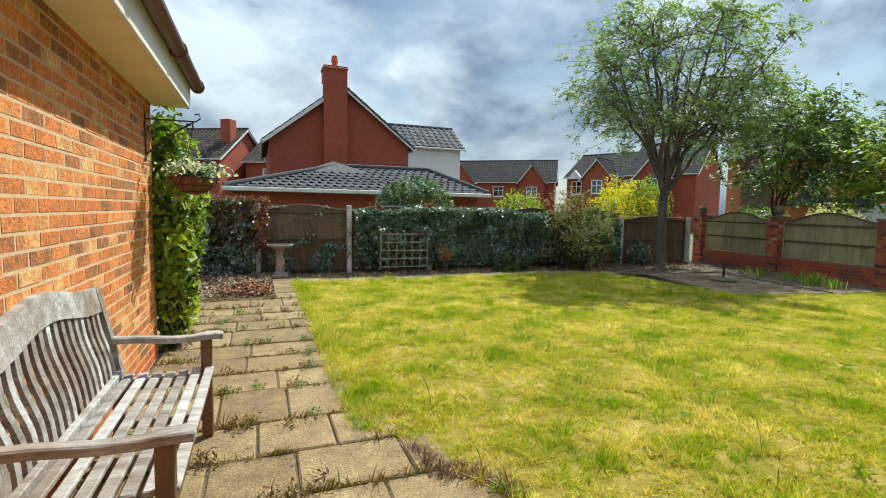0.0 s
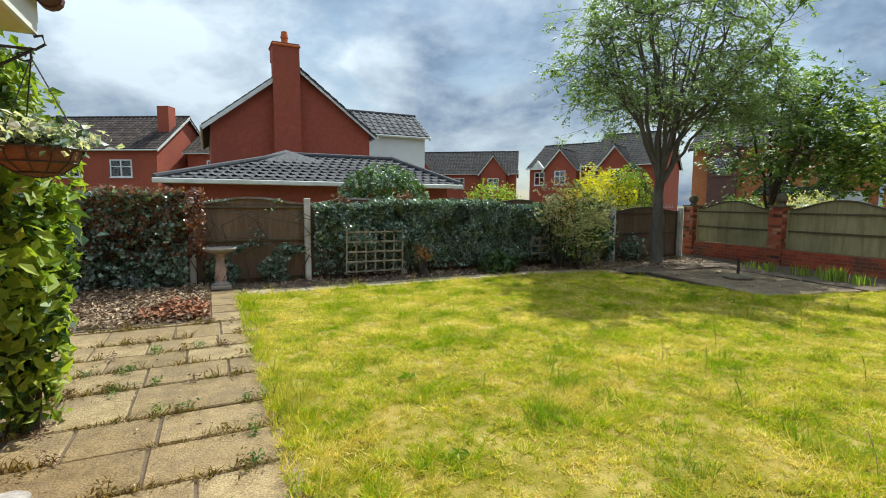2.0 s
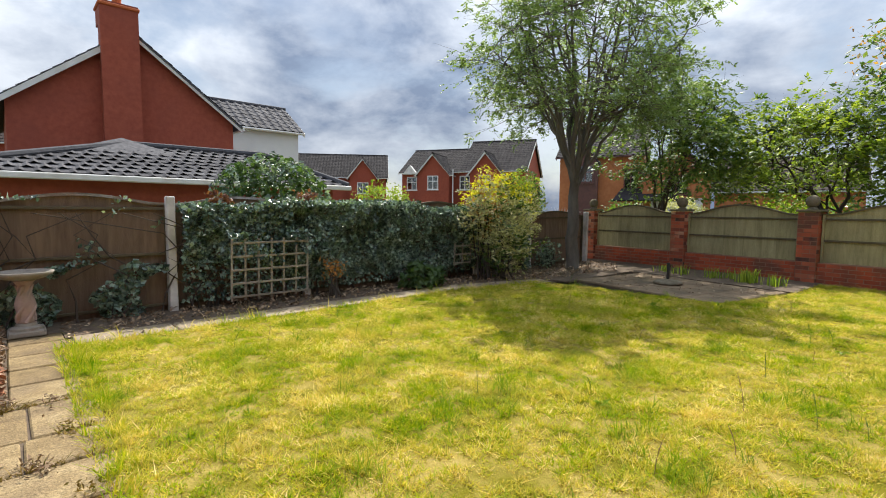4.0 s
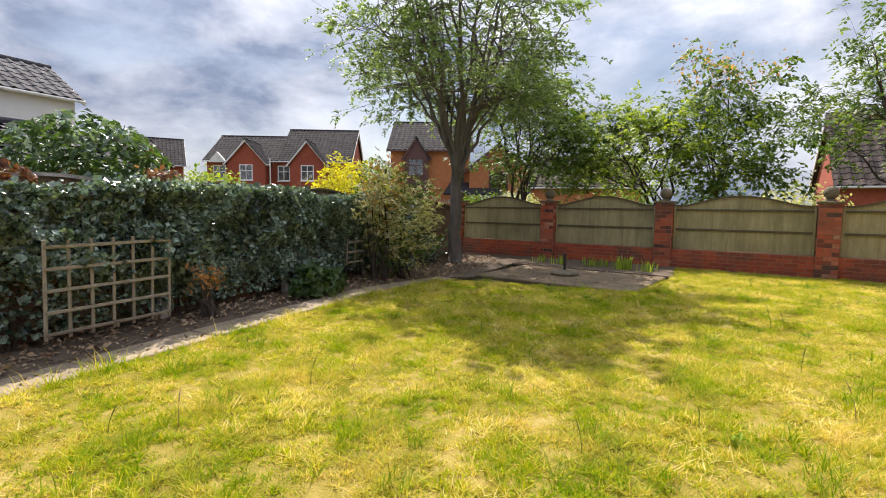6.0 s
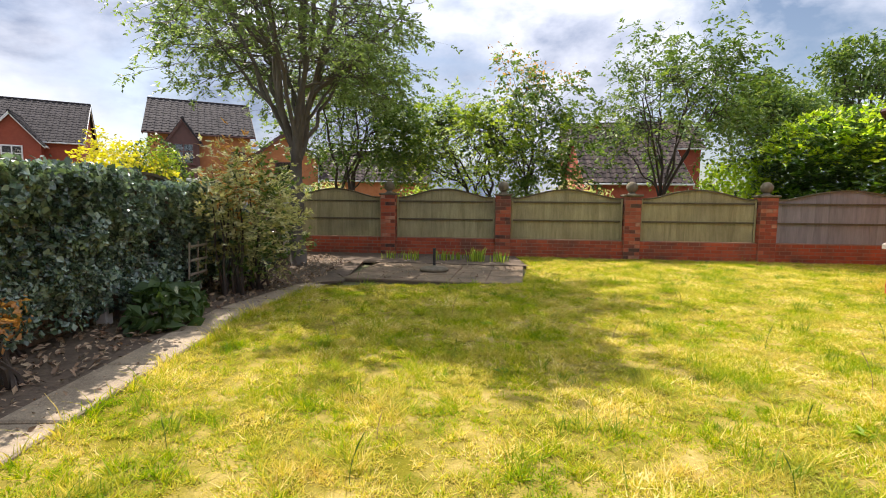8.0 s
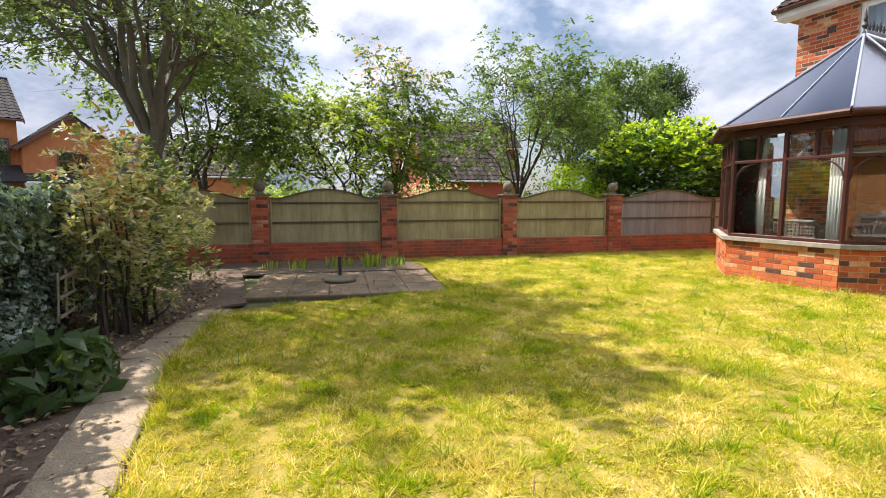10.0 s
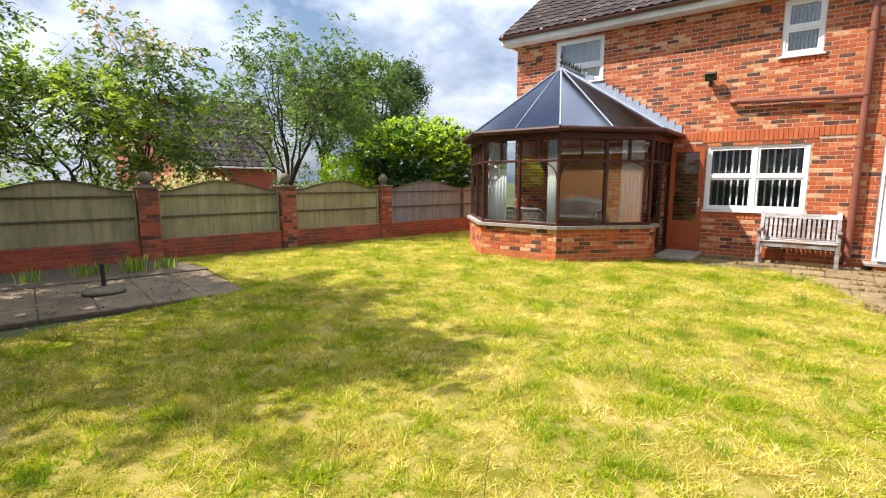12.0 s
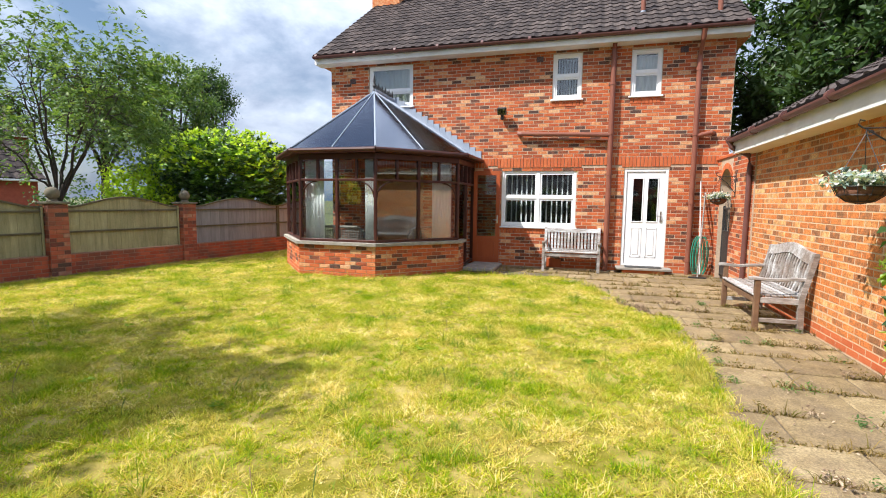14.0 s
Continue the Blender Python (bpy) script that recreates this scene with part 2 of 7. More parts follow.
# brown dirt plus the tree's mottled shade, both mixed into the slab colours
SLAB_DIRTY_SHADED = material("dirty_shaded_slab", [(0.2, (0.15, 0.105, 0.065)), (0.8, (0.29, 0.21, 0.13))], 5, 0.95, 0.6, 90, objrand=0.3, stain=(0.10, 0.08, 0.05), stain_scale=2.0, stain_amount=0.8, detail=10)
SOIL = material("soil", [(0.2, (0.07, 0.05, 0.035)), (0.8, (0.17, 0.125, 0.085))], 9, 0.95, 0.9, 40, detail=10)
TURF = material("turf", [(0.2, (0.06, 0.085, 0.006)), (0.42, (0.16, 0.145, 0.016)), (0.57, (0.32, 0.25, 0.07)), (0.78, (0.52, 0.41, 0.18))], 2.9, 1.0, 1.0, 70, detail=9, gain=0.8, spec=0.0)
GROUND = material("rough_ground", [(0.3, (0.07, 0.09, 0.03)), (0.7, (0.14, 0.13, 0.06))], 0.8, 0.95, 0.4, 10)
BLADE = material("grass_blade", [(0.08, (0.10, 0.22, 0.004)), (0.38, (0.29, 0.39, 0.008)), (0.57, (0.47, 0.44, 0.018)), (0.72, (0.70, 0.55, 0.15)), (0.90, (0.90, 0.77, 0.44))], 1.7, 0.7, 0, island=0.6, leaf=True, detail=9, spec=0.1, gain=1.45,
                 stain=(0.68, 0.50, 0.19), stain_scale=2.4, stain_amount=0.5)
DRY_WEED = material("dry_weed", [(0.05, (0.10, 0.13, 0.015)), (0.28, (0.13, 0.095, 0.03)), (0.8, (0.30, 0.21, 0.08))], 3.0, 0.8, 0, island=0.7, leaf=0.25, spec=0.1)
TUFT = material("green_tuft", [(0.3, (0.11, 0.21, 0.006)), (0.7, (0.24, 0.34, 0.012))], 2, 0.55, 0, island=0.3, leaf=True)
LEAF_ASH = material("rowan_leaf", [(0.2, (0.12, 0.19, 0.09)), (0.8, (0.30, 0.40, 0.19))], 0.8, 0.5, 0, island=0.5, leaf=0.42)
LEAF_CHERRY = material("cherry_leaf", [(0.2, (0.05, 0.105, 0.03)), (0.6, (0.14, 0.22, 0.06)), (1.0, (0.34, 0.40, 0.12))], 0.8, 0.5, 0, island=0.5, leaf=True)
LEAF_LIME = material("lime_leaf", [(0.2, (0.14, 0.24, 0.03)), (0.8, (0.42, 0.50, 0.08))], 1.0, 0.5, 0, island=0.5, leaf=True)
LEAF_GOLD = material("golden_leaf", [(0.2, (0.42, 0.42, 0.03)), (0.8, (0.75, 0.64, 0.05))], 1.5, 0.55, 0, island=0.5, leaf=True)
LEAF_LAUREL = material("laurel_leaf", [(0.25, (0.03, 0.10, 0.010)), (0.8, (0.20, 0.36, 0.03))], 1.6, 0.3, 0, island=0.6, leaf=0.3, spec=0.6)
LEAF_YOUNG = material("young_laurel_leaf", [(0.2, (0.26, 0.42, 0.02)), (0.8, (0.58, 0.70, 0.06))], 1.4, 0.4, 0, island=0.6, leaf=True)
LEAF_DARK = material("dark_leaf", [(0.2, (0.03, 0.07, 0.022)), (0.8, (0.09, 0.15, 0.05))], 1.2, 0.45, 0, island=0.5, leaf=True)
LEAF_IVY = material("ivy_leaf", [(0.10, (0.02, 0.045, 0.03)), (0.6, (0.16, 0.245, 0.19)), (1.0, (0.44, 0.56, 0.49))], 1.5, 0.3, 0, island=0.8, leaf=0.25, spec=0.9)
LEAF_RED = material("reddish_leaf", [(0.2, (0.10, 0.04, 0.035)), (0.6, (0.22, 0.09, 0.06)), (1.0, (0.28, 0.18, 0.09))], 1.5, 0.4, 0, island=0.6, leaf=True)
LEAF_PIERIS = material("variegated_leaf", [(0.2, (0.26, 0.29, 0.15)), (0.6, (0.60, 0.57, 0.36)), (1.0, (0.84, 0.77, 0.58))], 1.5, 0.5, 0, island=0.6, leaf=True)
LEAF_BRONZE = material("bronze_leaf", [(0.2, (0.36, 0.18, 0.07)), (0.8, (0.68, 0.36, 0.14))], 1.5, 0.5, 0, island=0.6, leaf=True)
LITTER = material("dry_leaf", [(0.1, (0.14, 0.09, 0.055)), (0.6, (0.32, 0.22, 0.135)), (1.0, (0.52, 0.41, 0.28))], 1.5, 0.8, 0, island=0.8)
LITTER_RED = material("russet_leaf", [(0.1, (0.16, 0.06, 0.03)), (0.9, (0.36, 0.15, 0.07))], 1.5, 0.8, 0, island=0.8)
PETAL = material("pale_petal", [(0.2, (0.42, 0.44, 0.44)), (0.8, (0.75, 0.74, 0.76))], 6, 0.6, 0, island=0.6, leaf=True)
BARK = material("grey_bark", [(0.2, (0.07, 0.06, 0.05)), (0.8, (0.19, 0.17, 0.145))], 8, 0.9, 0.8, 40, stretch=(1, 1, 0.3))
BARK_DARK = material("dark_bark", [(0.2, (0.035, 0.028, 0.023)), (0.8, (0.10, 0.08, 0.065))], 8, 0.9, 0.8, 40, stretch=(1, 1, 0.3))
IRON = material("black_iron", [(0.2, (0.015, 0.015, 0.016)), (0.8, (0.035, 0.033, 0.033))], 10, 0.5, 0.2, spec=0.5)
LEAD = material("lead_flashing", [(0.2, (0.22, 0.26, 0.32)), (0.8, (0.34, 0.38, 0.45))], 6, 0.55, 0.2)
STEEL = material("brushed_steel", [(0.2, (0.5, 0.5, 0.5)), (0.8, (0.65, 0.65, 0.65))], 8, 0.3, 0, metal=1.0)
# near-black tone that puts the gloom of unlit rooms into the colour
DARK = material("unlit_room_tone", [(0.2, (0.03, 0.028, 0.026)), (0.8, (0.06, 0.055, 0.05))], 3, 0.9)
ROOM = material("room_wall", [(0.2, (0.42, 0.34, 0.22)), (0.8, (0.52, 0.43, 0.29))], 2, 0.9)
CURTAIN = material("white_curtain", [(0.2, (0.74, 0.74, 0.72)), (0.8, (0.84, 0.84, 0.82))], 3, 0.9, 0.1, leaf=False)
BLIND = material("grey_white_blind", [(0.2, (0.55, 0.57, 0.60)), (0.8, (0.70, 0.71, 0.73))], 3, 0.8, objrand=0.3)
WICKER = material("grey_wicker", [(0.2, (0.16, 0.15, 0.13)), (0.8, (0.30, 0.28, 0.25))], 12, 0.7, 0.3, 60)
COIR = material("coir_lining", [(0.2, (0.12, 0.05, 0.03)), (0.8, (0.26, 0.12, 0.07))], 14, 0.95, 0.6, 90)
HOSE = material("green_hose", [(0.2, (0.02, 0.22, 0.14)), (0.8, (0.04, 0.32, 0.22))], 5, 0.4)
RENDER = material("white_render", [(0.2, (0.70, 0.71, 0.72)), (0.8, (0.80, 0.80, 0.80))], 2, 0.8, 0.1)
RUBBER = material("black_rubber", [(0.2, (0.02, 0.02, 0.02)), (0.8, (0.05, 0.05, 0.045))], 9, 0.8, 0.3)
PAINT_BLUE = material("dark_car_paint", [(0.2, (0.02, 0.03, 0.05)), (0.8, (0.03, 0.045, 0.07))], 2, 0.25, 0, spec=0.6)


def glass_material(name, tint, mix):
    m = bpy.data.materials.new(name)
    m.use_nodes = True
    n, l = m.node_tree.nodes, m.node_tree.links
    n.remove(n["Principled BSDF"])
    tr = n.new("ShaderNodeBsdfTransparent"); tr.inputs[0].default_value = (*tint, 1)
    gl = n.new("ShaderNodeBsdfGlossy"); gl.inputs["Roughness"].default_value = 0.02 if mix < 3 else 0.12
    gl.inputs["Color"].default_value = (1, 1, 1, 1) if mix < 3 else (0.84, 0.87, 0.97, 1)
    fr = n.new("ShaderNodeFresnel"); fr.inputs["IOR"].default_value = mix
    ms = n.new("ShaderNodeMixShader")
    l.new(fr.outputs[0], ms.inputs[0]); l.new(tr.outputs[0], ms.inputs[1]); l.new(gl.outputs[0], ms.inputs[2])
    l.new(ms.outputs[0], n["Material Output"].inputs["Surface"])
    return m


GLASS = glass_material("window_glass", (0.86, 0.90, 0.90), 1.8)
GLASS_ROOF = glass_material("tinted_roof_sheet", (0.36, 0.30, 0.38), 4.0)

# ---- building helpers ----
rng = np.random.default_rng(7)


def mesh_from(bm, name, mat, smooth=False):
    me = bpy.data.meshes.new(name)
    bm.to_mesh(me)
    bm.free()
    me.materials.append(mat)
    if smooth:
        for p in me.polygons:
            p.use_smooth = True
    return me


def part(name, bm, mat, parent=None, label="", smooth=False):
    ob = new(name, mesh_from(bm, name, mat, smooth))
    if parent:
        ob.parent = parent
    if label:
        ob["label"] = label
    return ob


def piece(name, me, m, parent):
    ob = new(name, me)
    ob.parent = parent
    ob.matrix_basis = m
    return ob


def thing(name, label, category, m=None, group="", kind=""):
    ob = new(name)
    ob.empty_display_size = 0.1
    if m is not None:
        ob.matrix_basis = m
    return tagged(ob, label, category, group, kind)


def box(bm, x0, y0, z0, x1, y1, z1, bevel=0.0, m=None):
    r = bmesh.ops.create_cube(bm, size=1.0)
    vs = r["verts"]
    for v in vs:
        v.co = Vector(((x0 + x1) / 2 + v.co.x * (x1 - x0), (y0 + y1) / 2 + v.co.y * (y1 - y0), (z0 + z1) / 2 + v.co.z * (z1 - z0)))
    if bevel:
        es = list({e for v in vs for e in v.link_edges})
        vs = bmesh.ops.bevel(bm, geom=es, offset=bevel, segments=1, affect="EDGES")["verts"] or vs
    if m is not None:
        bmesh.ops.transform(bm, matrix=m, verts=[v for v in vs if v.is_valid])
    return bm


def B(*a, **k):
    return box(bmesh.new(), *a, **k)


def tube(bm, pts, radii, n=8, cap=True):
    """A round tube along points, with a radius at each."""
    pts = [Vector(p) for p in pts]
    if not hasattr(radii, "__len__"):
        radii = [radii] * len(pts)
    radii = [float(r) for r in radii]
    rings = []
    ref = Vector((0, 0, 1))
    for i, p in enumerate(pts):
        d = (pts[min(i + 1, len(pts) - 1)] - pts[max(i - 1, 0)]).normalized()
        a = d.cross(ref if abs(d.dot(ref)) < 0.95 else Vector((1, 0, 0))).normalized()
        b = d.cross(a)
        rings.append([bm.verts.new(p + radii[i] * (math.cos(t) * a + math.sin(t) * b)) for t in (2 * math.pi * k / n for k in range(n))])
    for r0, r1 in zip(rings, rings[1:]):
        for k in range(n):
            bm.faces.new((r0[k], r0[(k + 1) % n], r1[(k + 1) % n], r1[k]))
    if cap:
        bm.faces.new(rings[0])
        bm.faces.new(rings[-1][::-1])
    return bm


def lathe(bm, profile, n=20, at=(0, 0, 0)):
    rings = []
    for r, z in profile:
        rings.append([bm.verts.new((at[0] + r * math.cos(2 * math.pi * k / n), at[1] + r * math.sin(2 * math.pi * k / n), at[2] + z)) for k in range(n)])
    for r0, r1 in zip(rings, rings[1:]):
        for k in range(n):
            bm.faces.new((r0[k], r0[(k + 1) % n], r1[(k + 1) % n], r1[k]))
    bm.faces.new(rings[0][::-1])
    bm.faces.new(rings[-1])
    return bm


def prism(bm, poly, z0, z1):
    lo = [bm.verts.new((x, y, z0)) for x, y in poly]
    hi = [bm.verts.new((x, y, z1)) for x, y in poly]
    k = len(poly)
    for i in range(k):
        bm.faces.new((lo[i], lo[(i + 1) % k], hi[(i + 1) % k], hi[i]))
    bm.faces.new(lo[::-1]); bm.faces.new(hi)
    bmesh.ops.recalc_face_normals(bm, faces=bm.faces)
    return bm


def slab_between(bm, pts, thick):
    """A sheet with thickness from a planar outline in 3D."""
    pts = [Vector(p) for p in pts]
    nrm = (pts[1] - pts[0]).cross(pts[2] - pts[0]).normalized() * thick
    a = [bm.verts.new(p) for p in pts]
    b = [bm.verts.new(p - nrm) for p in pts]
    k = len(pts)
    bm.faces.new(a); bm.faces.new(b[::-1])
    for i in range(k):
        bm.faces.new((a[i], b[i], b[(i + 1) % k], a[(i + 1) % k]))
    bmesh.ops.recalc_face_normals(bm, faces=bm.faces)
    return bm


def mesh_np(name, verts, faces, mat):
    """A mesh from arrays: verts (n, 3), faces (m, k)."""
    me = bpy.data.meshes.new(name)
    k = faces.shape[1]
    me.vertices.add(len(verts)); me.vertices.foreach_set("co", np.ascontiguousarray(verts, dtype=np.float32).ravel())
    me.loops.add(faces.size); me.loops.foreach_set("vertex_index", faces.astype(np.int32).ravel())
    me.polygons.add(len(faces))
    me.polygons.foreach_set("loop_start", np.arange(0, faces.size, k, dtype=np.int32))
    me.polygons.foreach_set("use_smooth", np.zeros(len(faces), dtype=bool))
    me.update(calc_edges=True)
    me.validate()
    me.materials.append(mat)
    return me


def unit(v):
    return v / np.maximum(np.linalg.norm(v, axis=1, keepdims=True), 1e-6)


def leaf_mesh(name, centres, size, mat, up=0.3, lean=None, aspect=0.55, vary=0.35):
    """Folded diamond leaves of two triangles each at the given centres. lean: a mean normal that they turn to."""
    n = len(centres)
    nrm = unit(rng.normal(size=(n, 3)) + np.array([0, 0, up]) + (0 if lean is None else lean))
    axis = unit(np.cross(nrm, rng.normal(size=(n, 3))))
    side = np.cross(nrm, axis)
    s = (size * (1 + vary * rng.normal(size=n))).clip(size * 0.4, size * 2)[:, None]
    fold = nrm * s * 0.12
    v = np.stack([centres - axis * s * 0.5, centres + side * s * aspect * 0.5 + fold, centres + axis * s * 0.5, centres - side * s * aspect * 0.5 + fold], 1).reshape(-1, 3)
    i = np.arange(n)[:, None] * 4
    f = np.concatenate([i + [0, 1, 2], i + [0, 2, 3]], 1).reshape(-1, 3)
    return mesh_np(name, v, f, mat)


def leaves(name, centres, size, mat, parent=None, label="", **k):
    ob = new(name, leaf_mesh(name, np.asarray(centres, dtype=float), size, mat, **k))
    if parent:
        ob.parent = parent
    if label:
        ob["label"] = label
    return ob


def inside(px, py, poly):
    """Which of the points lie in the polygon."""
    hit = np.zeros(len(px), bool)
    k = len(poly)
    for i in range(k):
        (x0, y0), (x1, y1) = poly[i], poly[(i + 1) % k]
        c = ((y0 > py) != (y1 > py)) & (px < (x1 - x0) * (py - y0) / ((y1 - y0) or 1e-9) + x0)
        hit ^= c
    return hit


def wall_with_openings(bm, u0, u1, z0, z1, thick, holes):
    """A wall in local u, z with thickness along local +y; holes (u0, z0, u1, z1) go right through."""
    us = sorted({u0, u1, *[h[0] for h in holes], *[h[2] for h in holes]})
    zs = sorted({z0, z1, *[h[1] for h in holes], *[h[3] for h in holes]})
    for a, b in zip(us, us[1:]):
        run = None
        for c, d in zip(zs, zs[1:]):
            solid = not any(h[0] <= a and b <= h[2] and h[1] <= c and d <= h[3] for h in holes)
            if solid:
                run = (run[0], d) if run else (c, d)
            if (not solid or d == zs[-1]) and run:
                box(bm, a, 0, run[0], b, thick, run[1])
                run = None
    return bm


BRICK_ME = {}


def brick_mesh(length, depth, height, mat):
    key = (round(length, 3), depth, height, mat.name)
    if key not in BRICK_ME:
        BRICK_ME[key] = mesh_from(box(bmesh.new(), 0, 0, 0, length, depth, height, bevel=0.003), "brick", SINGLE.get(mat.name, mat))
    return BRICK_ME[key]


def brickwork(parent, u0, u1, z0, z1, mat, holes=(), single=None, course=0.075, length=0.225, joint=0.010, proud=0.003, limit=300, first=0):
    """Stretcher bond on the face local y = 0 of parent, bricks proud of the mortar. Bricks whose middle lies in single (u0, z0, u1, z1) are objects of their own."""
    verts, count = [], 0
    rows = int(round((z1 - z0) / course))
    for r in range(rows):
        z = z0 + r * course + joint / 2
        h = course - joint
        u = u0 - (length / 2 if (r + first) % 2 else 0)
        while u < u1 - 0.02:
            a, b = max(u, u0) + joint / 2, min(u + length, u1) - joint / 2
            u += length
            spans = [(a, b)]
            for (hu0, hz0, hu1, hz1) in holes:
                if hz0 < z + h * 0.6 and hz1 > z + h * 0.4:
                    nxt = []
                    for (p, q) in spans:
                        if q <= hu0 or p >= hu1:
                            nxt.append((p, q))
                        else:
                            if hu0 - p > 0.03: nxt.append((p, hu0 - joint / 2))
                            if q - hu1 > 0.03: nxt.append((hu1 + joint / 2, q))
                    spans = nxt
            for (p, q) in spans:
                if q - p < 0.03:
                    continue
                jut = proud + rng.uniform(-0.0015, 0.0015)
                mid = ((p + q) / 2, z + h / 2)
                if single and count < limit and single[0] < mid[0] < single[2] and single[1] < mid[1] < single[3]:
                    piece("brick", brick_mesh(q - p, 0.03, h, mat), Matrix.Translation((p, -jut, z)), parent)
                    count += 1
                else:
                    verts.append((p, q, z, z + h, -jut))
    if verts:
        a = np.array(verts)
        n = len(a)
        c = 0.0025
        p, q, z, t, y = a.T
        zero = np.full(n, 0.01)
        v = np.stack([np.stack(k, 1) for k in ((p, zero, z), (q, zero, z), (q, zero, t), (p, zero, t), (p + c, y, z + c), (q - c, y, z + c), (q - c, y, t - c), (p + c, y, t - c))], 1).reshape(-1, 3)
        i = np.arange(n)[:, None] * 8
        f = np.concatenate([i + k for k in ([4, 5, 6, 7], [0, 1, 5, 4], [1, 2, 6, 5], [2, 3, 7, 6], [3, 0, 4, 7])], 1).reshape(-1, 4)
        ob = new("bricks", mesh_np("bricks", v, f, mat))
        ob.parent = parent
        tagged(ob, kind="stuff")
    return count

# ---- ground ----
def sheet(name, poly, z, mat, label, category, step=None):
    bm = bmesh.new()
    prism(bm, poly, z - 0.03, z)
    return tagged(part(name, bm, mat), label, category, kind="structure")


bm = bmesh.new()
bmesh.ops.create_grid(bm, x_segments=8, y_segments=8, size=400)
ground = part("ground", bm, GROUND)
ground.location.z = -0.06
tagged(ground, "flat rough ground stretching beyond the garden", "ground", kind="structure")

FX = lambda y: 10.8 + 0.163 * y            # line of the side fence
EDGE_X = lambda y: float(np.interp(y, [0.6, 1.25, 2.2, 2.9, 3.2, 3.45, 3.70, 3.80, 4.06, 5.1, 7.0, 10.22], [2.5, 1.93, 1.6, 1.38, 1.22, 1.09, 1.02, 0.84, 0.79, 0.86, 0.82, 0.9]))
JAG = [(EDGE_X(v) + 0.05 * noise.noise(Vector((v * 2.7, 5, 0))) + 0.035 * noise.noise(Vector((v * 9, 1, 0))), v) for v in np.arange(1.2, 10.2, 0.1)]
LAWN = JAG + [(0.9, 10.22), (6.2, 10.22), (7.9, 9.95), (8.1, 6.95), (9.9, 6.5), (FX(6.5) - 0.25, 6.4), (FX(1.0) - 0.25, 1.0), (FX(-2.2) - 0.25, -2.2),
        (FX(-2.2) - 0.25, -4.0), (8.3, -4.0), (8.3, -0.6), (8.65, -0.6), (8.65, 0.8), (7.36, 2.2), (5.68, 2.2), (4.4, 0.75), (3.3, 0.95), (2.4, 0.72)]
lawn = sheet("lawn_ground", LAWN, 0.0, TURF, "patchy sun-dried turf of the back lawn", "lawn")
bed = sheet("soil_bed", [(0.9, 10.62), (6.3, 10.62), (8.2, 9.9), (8.3, 9.6), (10.6, 9.6), (FX(9.6), 9.6), (FX(11.7), 11.7), (0.9, 11.7)], 0.004, SOIL, "dark soil border along the ivy-covered fence", "soil bed")
mulch = sheet("mulch_bed", [(-1.6, 8.75), (0.46, 8.75), (0.46, 10.9), (0.9, 10.9), (0.9, 11.7), (-1.6, 11.7)], 0.008, SOIL, "soil bed covered in brown leaf litter", "soil bed")
sidebed = sheet("side_bed", [(10.05, 6.45), (FX(6.4), 6.4), (FX(9.7), 9.7), (10.62, 9.6)], 0.012, SOIL, "narrow soil bed under the brick fence wall", "soil bed")

# ---- patio ----
patio = thing("patio", "weathered buff concrete paving slabs with weedy joints", "patio", kind="structure")
sub = [(-1.2, -0.66), (4.4, -0.66), (4.4, 0.80), (3.3, 1.0), (2.4, 0.77), (2.02, 1.3), (1.70, 2.25), (1.40, 3.05), (1.06, 3.75), (0.88, 3.9), (0.86, 8.76), (-1.6, 8.76), (-1.6, 5.9), (-0.7, 5.9), (-0.7, 0), (-1.2, 0)]
part("bedding", prism(bmesh.new(), sub, -0.05, -0.014), SOIL, patio, "dark gritty soil in the slab joints")
SLAB_ME = {}


def slab_piece(name, x, y, w, d, mat, parent, z=0.0, h=0.045, turn=0.0):
    key = (round(w, 2), round(d, 2), mat.name)
    if key not in SLAB_ME:
        SLAB_ME[key] = mesh_from(B(-w / 2, -d / 2, -h, w / 2, d / 2, 0, bevel=0.010), "slab", mat)
    return piece(name, SLAB_ME[key], pose(x, y, z + rng.uniform(-0.004, 0.006), rng.uniform(-0.3, 0.3), rng.uniform(-0.3, 0.3), turn + rng.uniform(-0.6, 0.6)), parent)


GX_EDGE = -0.63
yy, row = -0.64, 0
while yy < 8.7:
    d = (0.45, 0.45, 0.60, 0.45)[row % 4]
    if yy + d > 8.85:
        d = 8.75 - yy
    xx = GX_EDGE if yy < 5.7 else -1.55
    stop = 4.38 if yy + d < 0.75 else max(EDGE_X(yy), EDGE_X(yy + d)) + 0.06
    k, first = row, True
    while xx < stop - 0.03:
        w = (0.60, 0.45, 0.75, 0.60, 0.45)[k % 5]
        if first and row % 2:
            w *= 0.55
        first = False
        k += 1
        if stop - xx - w < 0.2:
            w = stop - xx
        slab_piece("slab", xx + w / 2, yy + d / 2, w - 0.014, d - 0.020, SLAB, patio)
        xx += w
    yy += d
    row += 1
for i in range(5):
    slab_piece("slab", 0.68, 8.98 + i * 0.45, 0.43, 0.43, SLAB, patio)

path = thing("edging_path", "narrow pale slab path between lawn and border", "path", kind="structure")
bm = bmesh.new()
prism(bm, [(0.9, 10.2), (6.3, 10.2), (8.1, 9.75), (8.25, 10.05), (6.4, 10.66), (0.9, 10.66)], -0.05, -0.012)
part("bedding", bm, SOIL, path)
xx = 1.2
while xx < 6.3:
    w = 0.6 if int(xx * 10) % 3 else 0.9
    slab_piece("slab", xx + w / 2 - 0.25, 10.43, w - 0.012, 0.38, SLAB_PATH, path, 0.012)
    xx += w
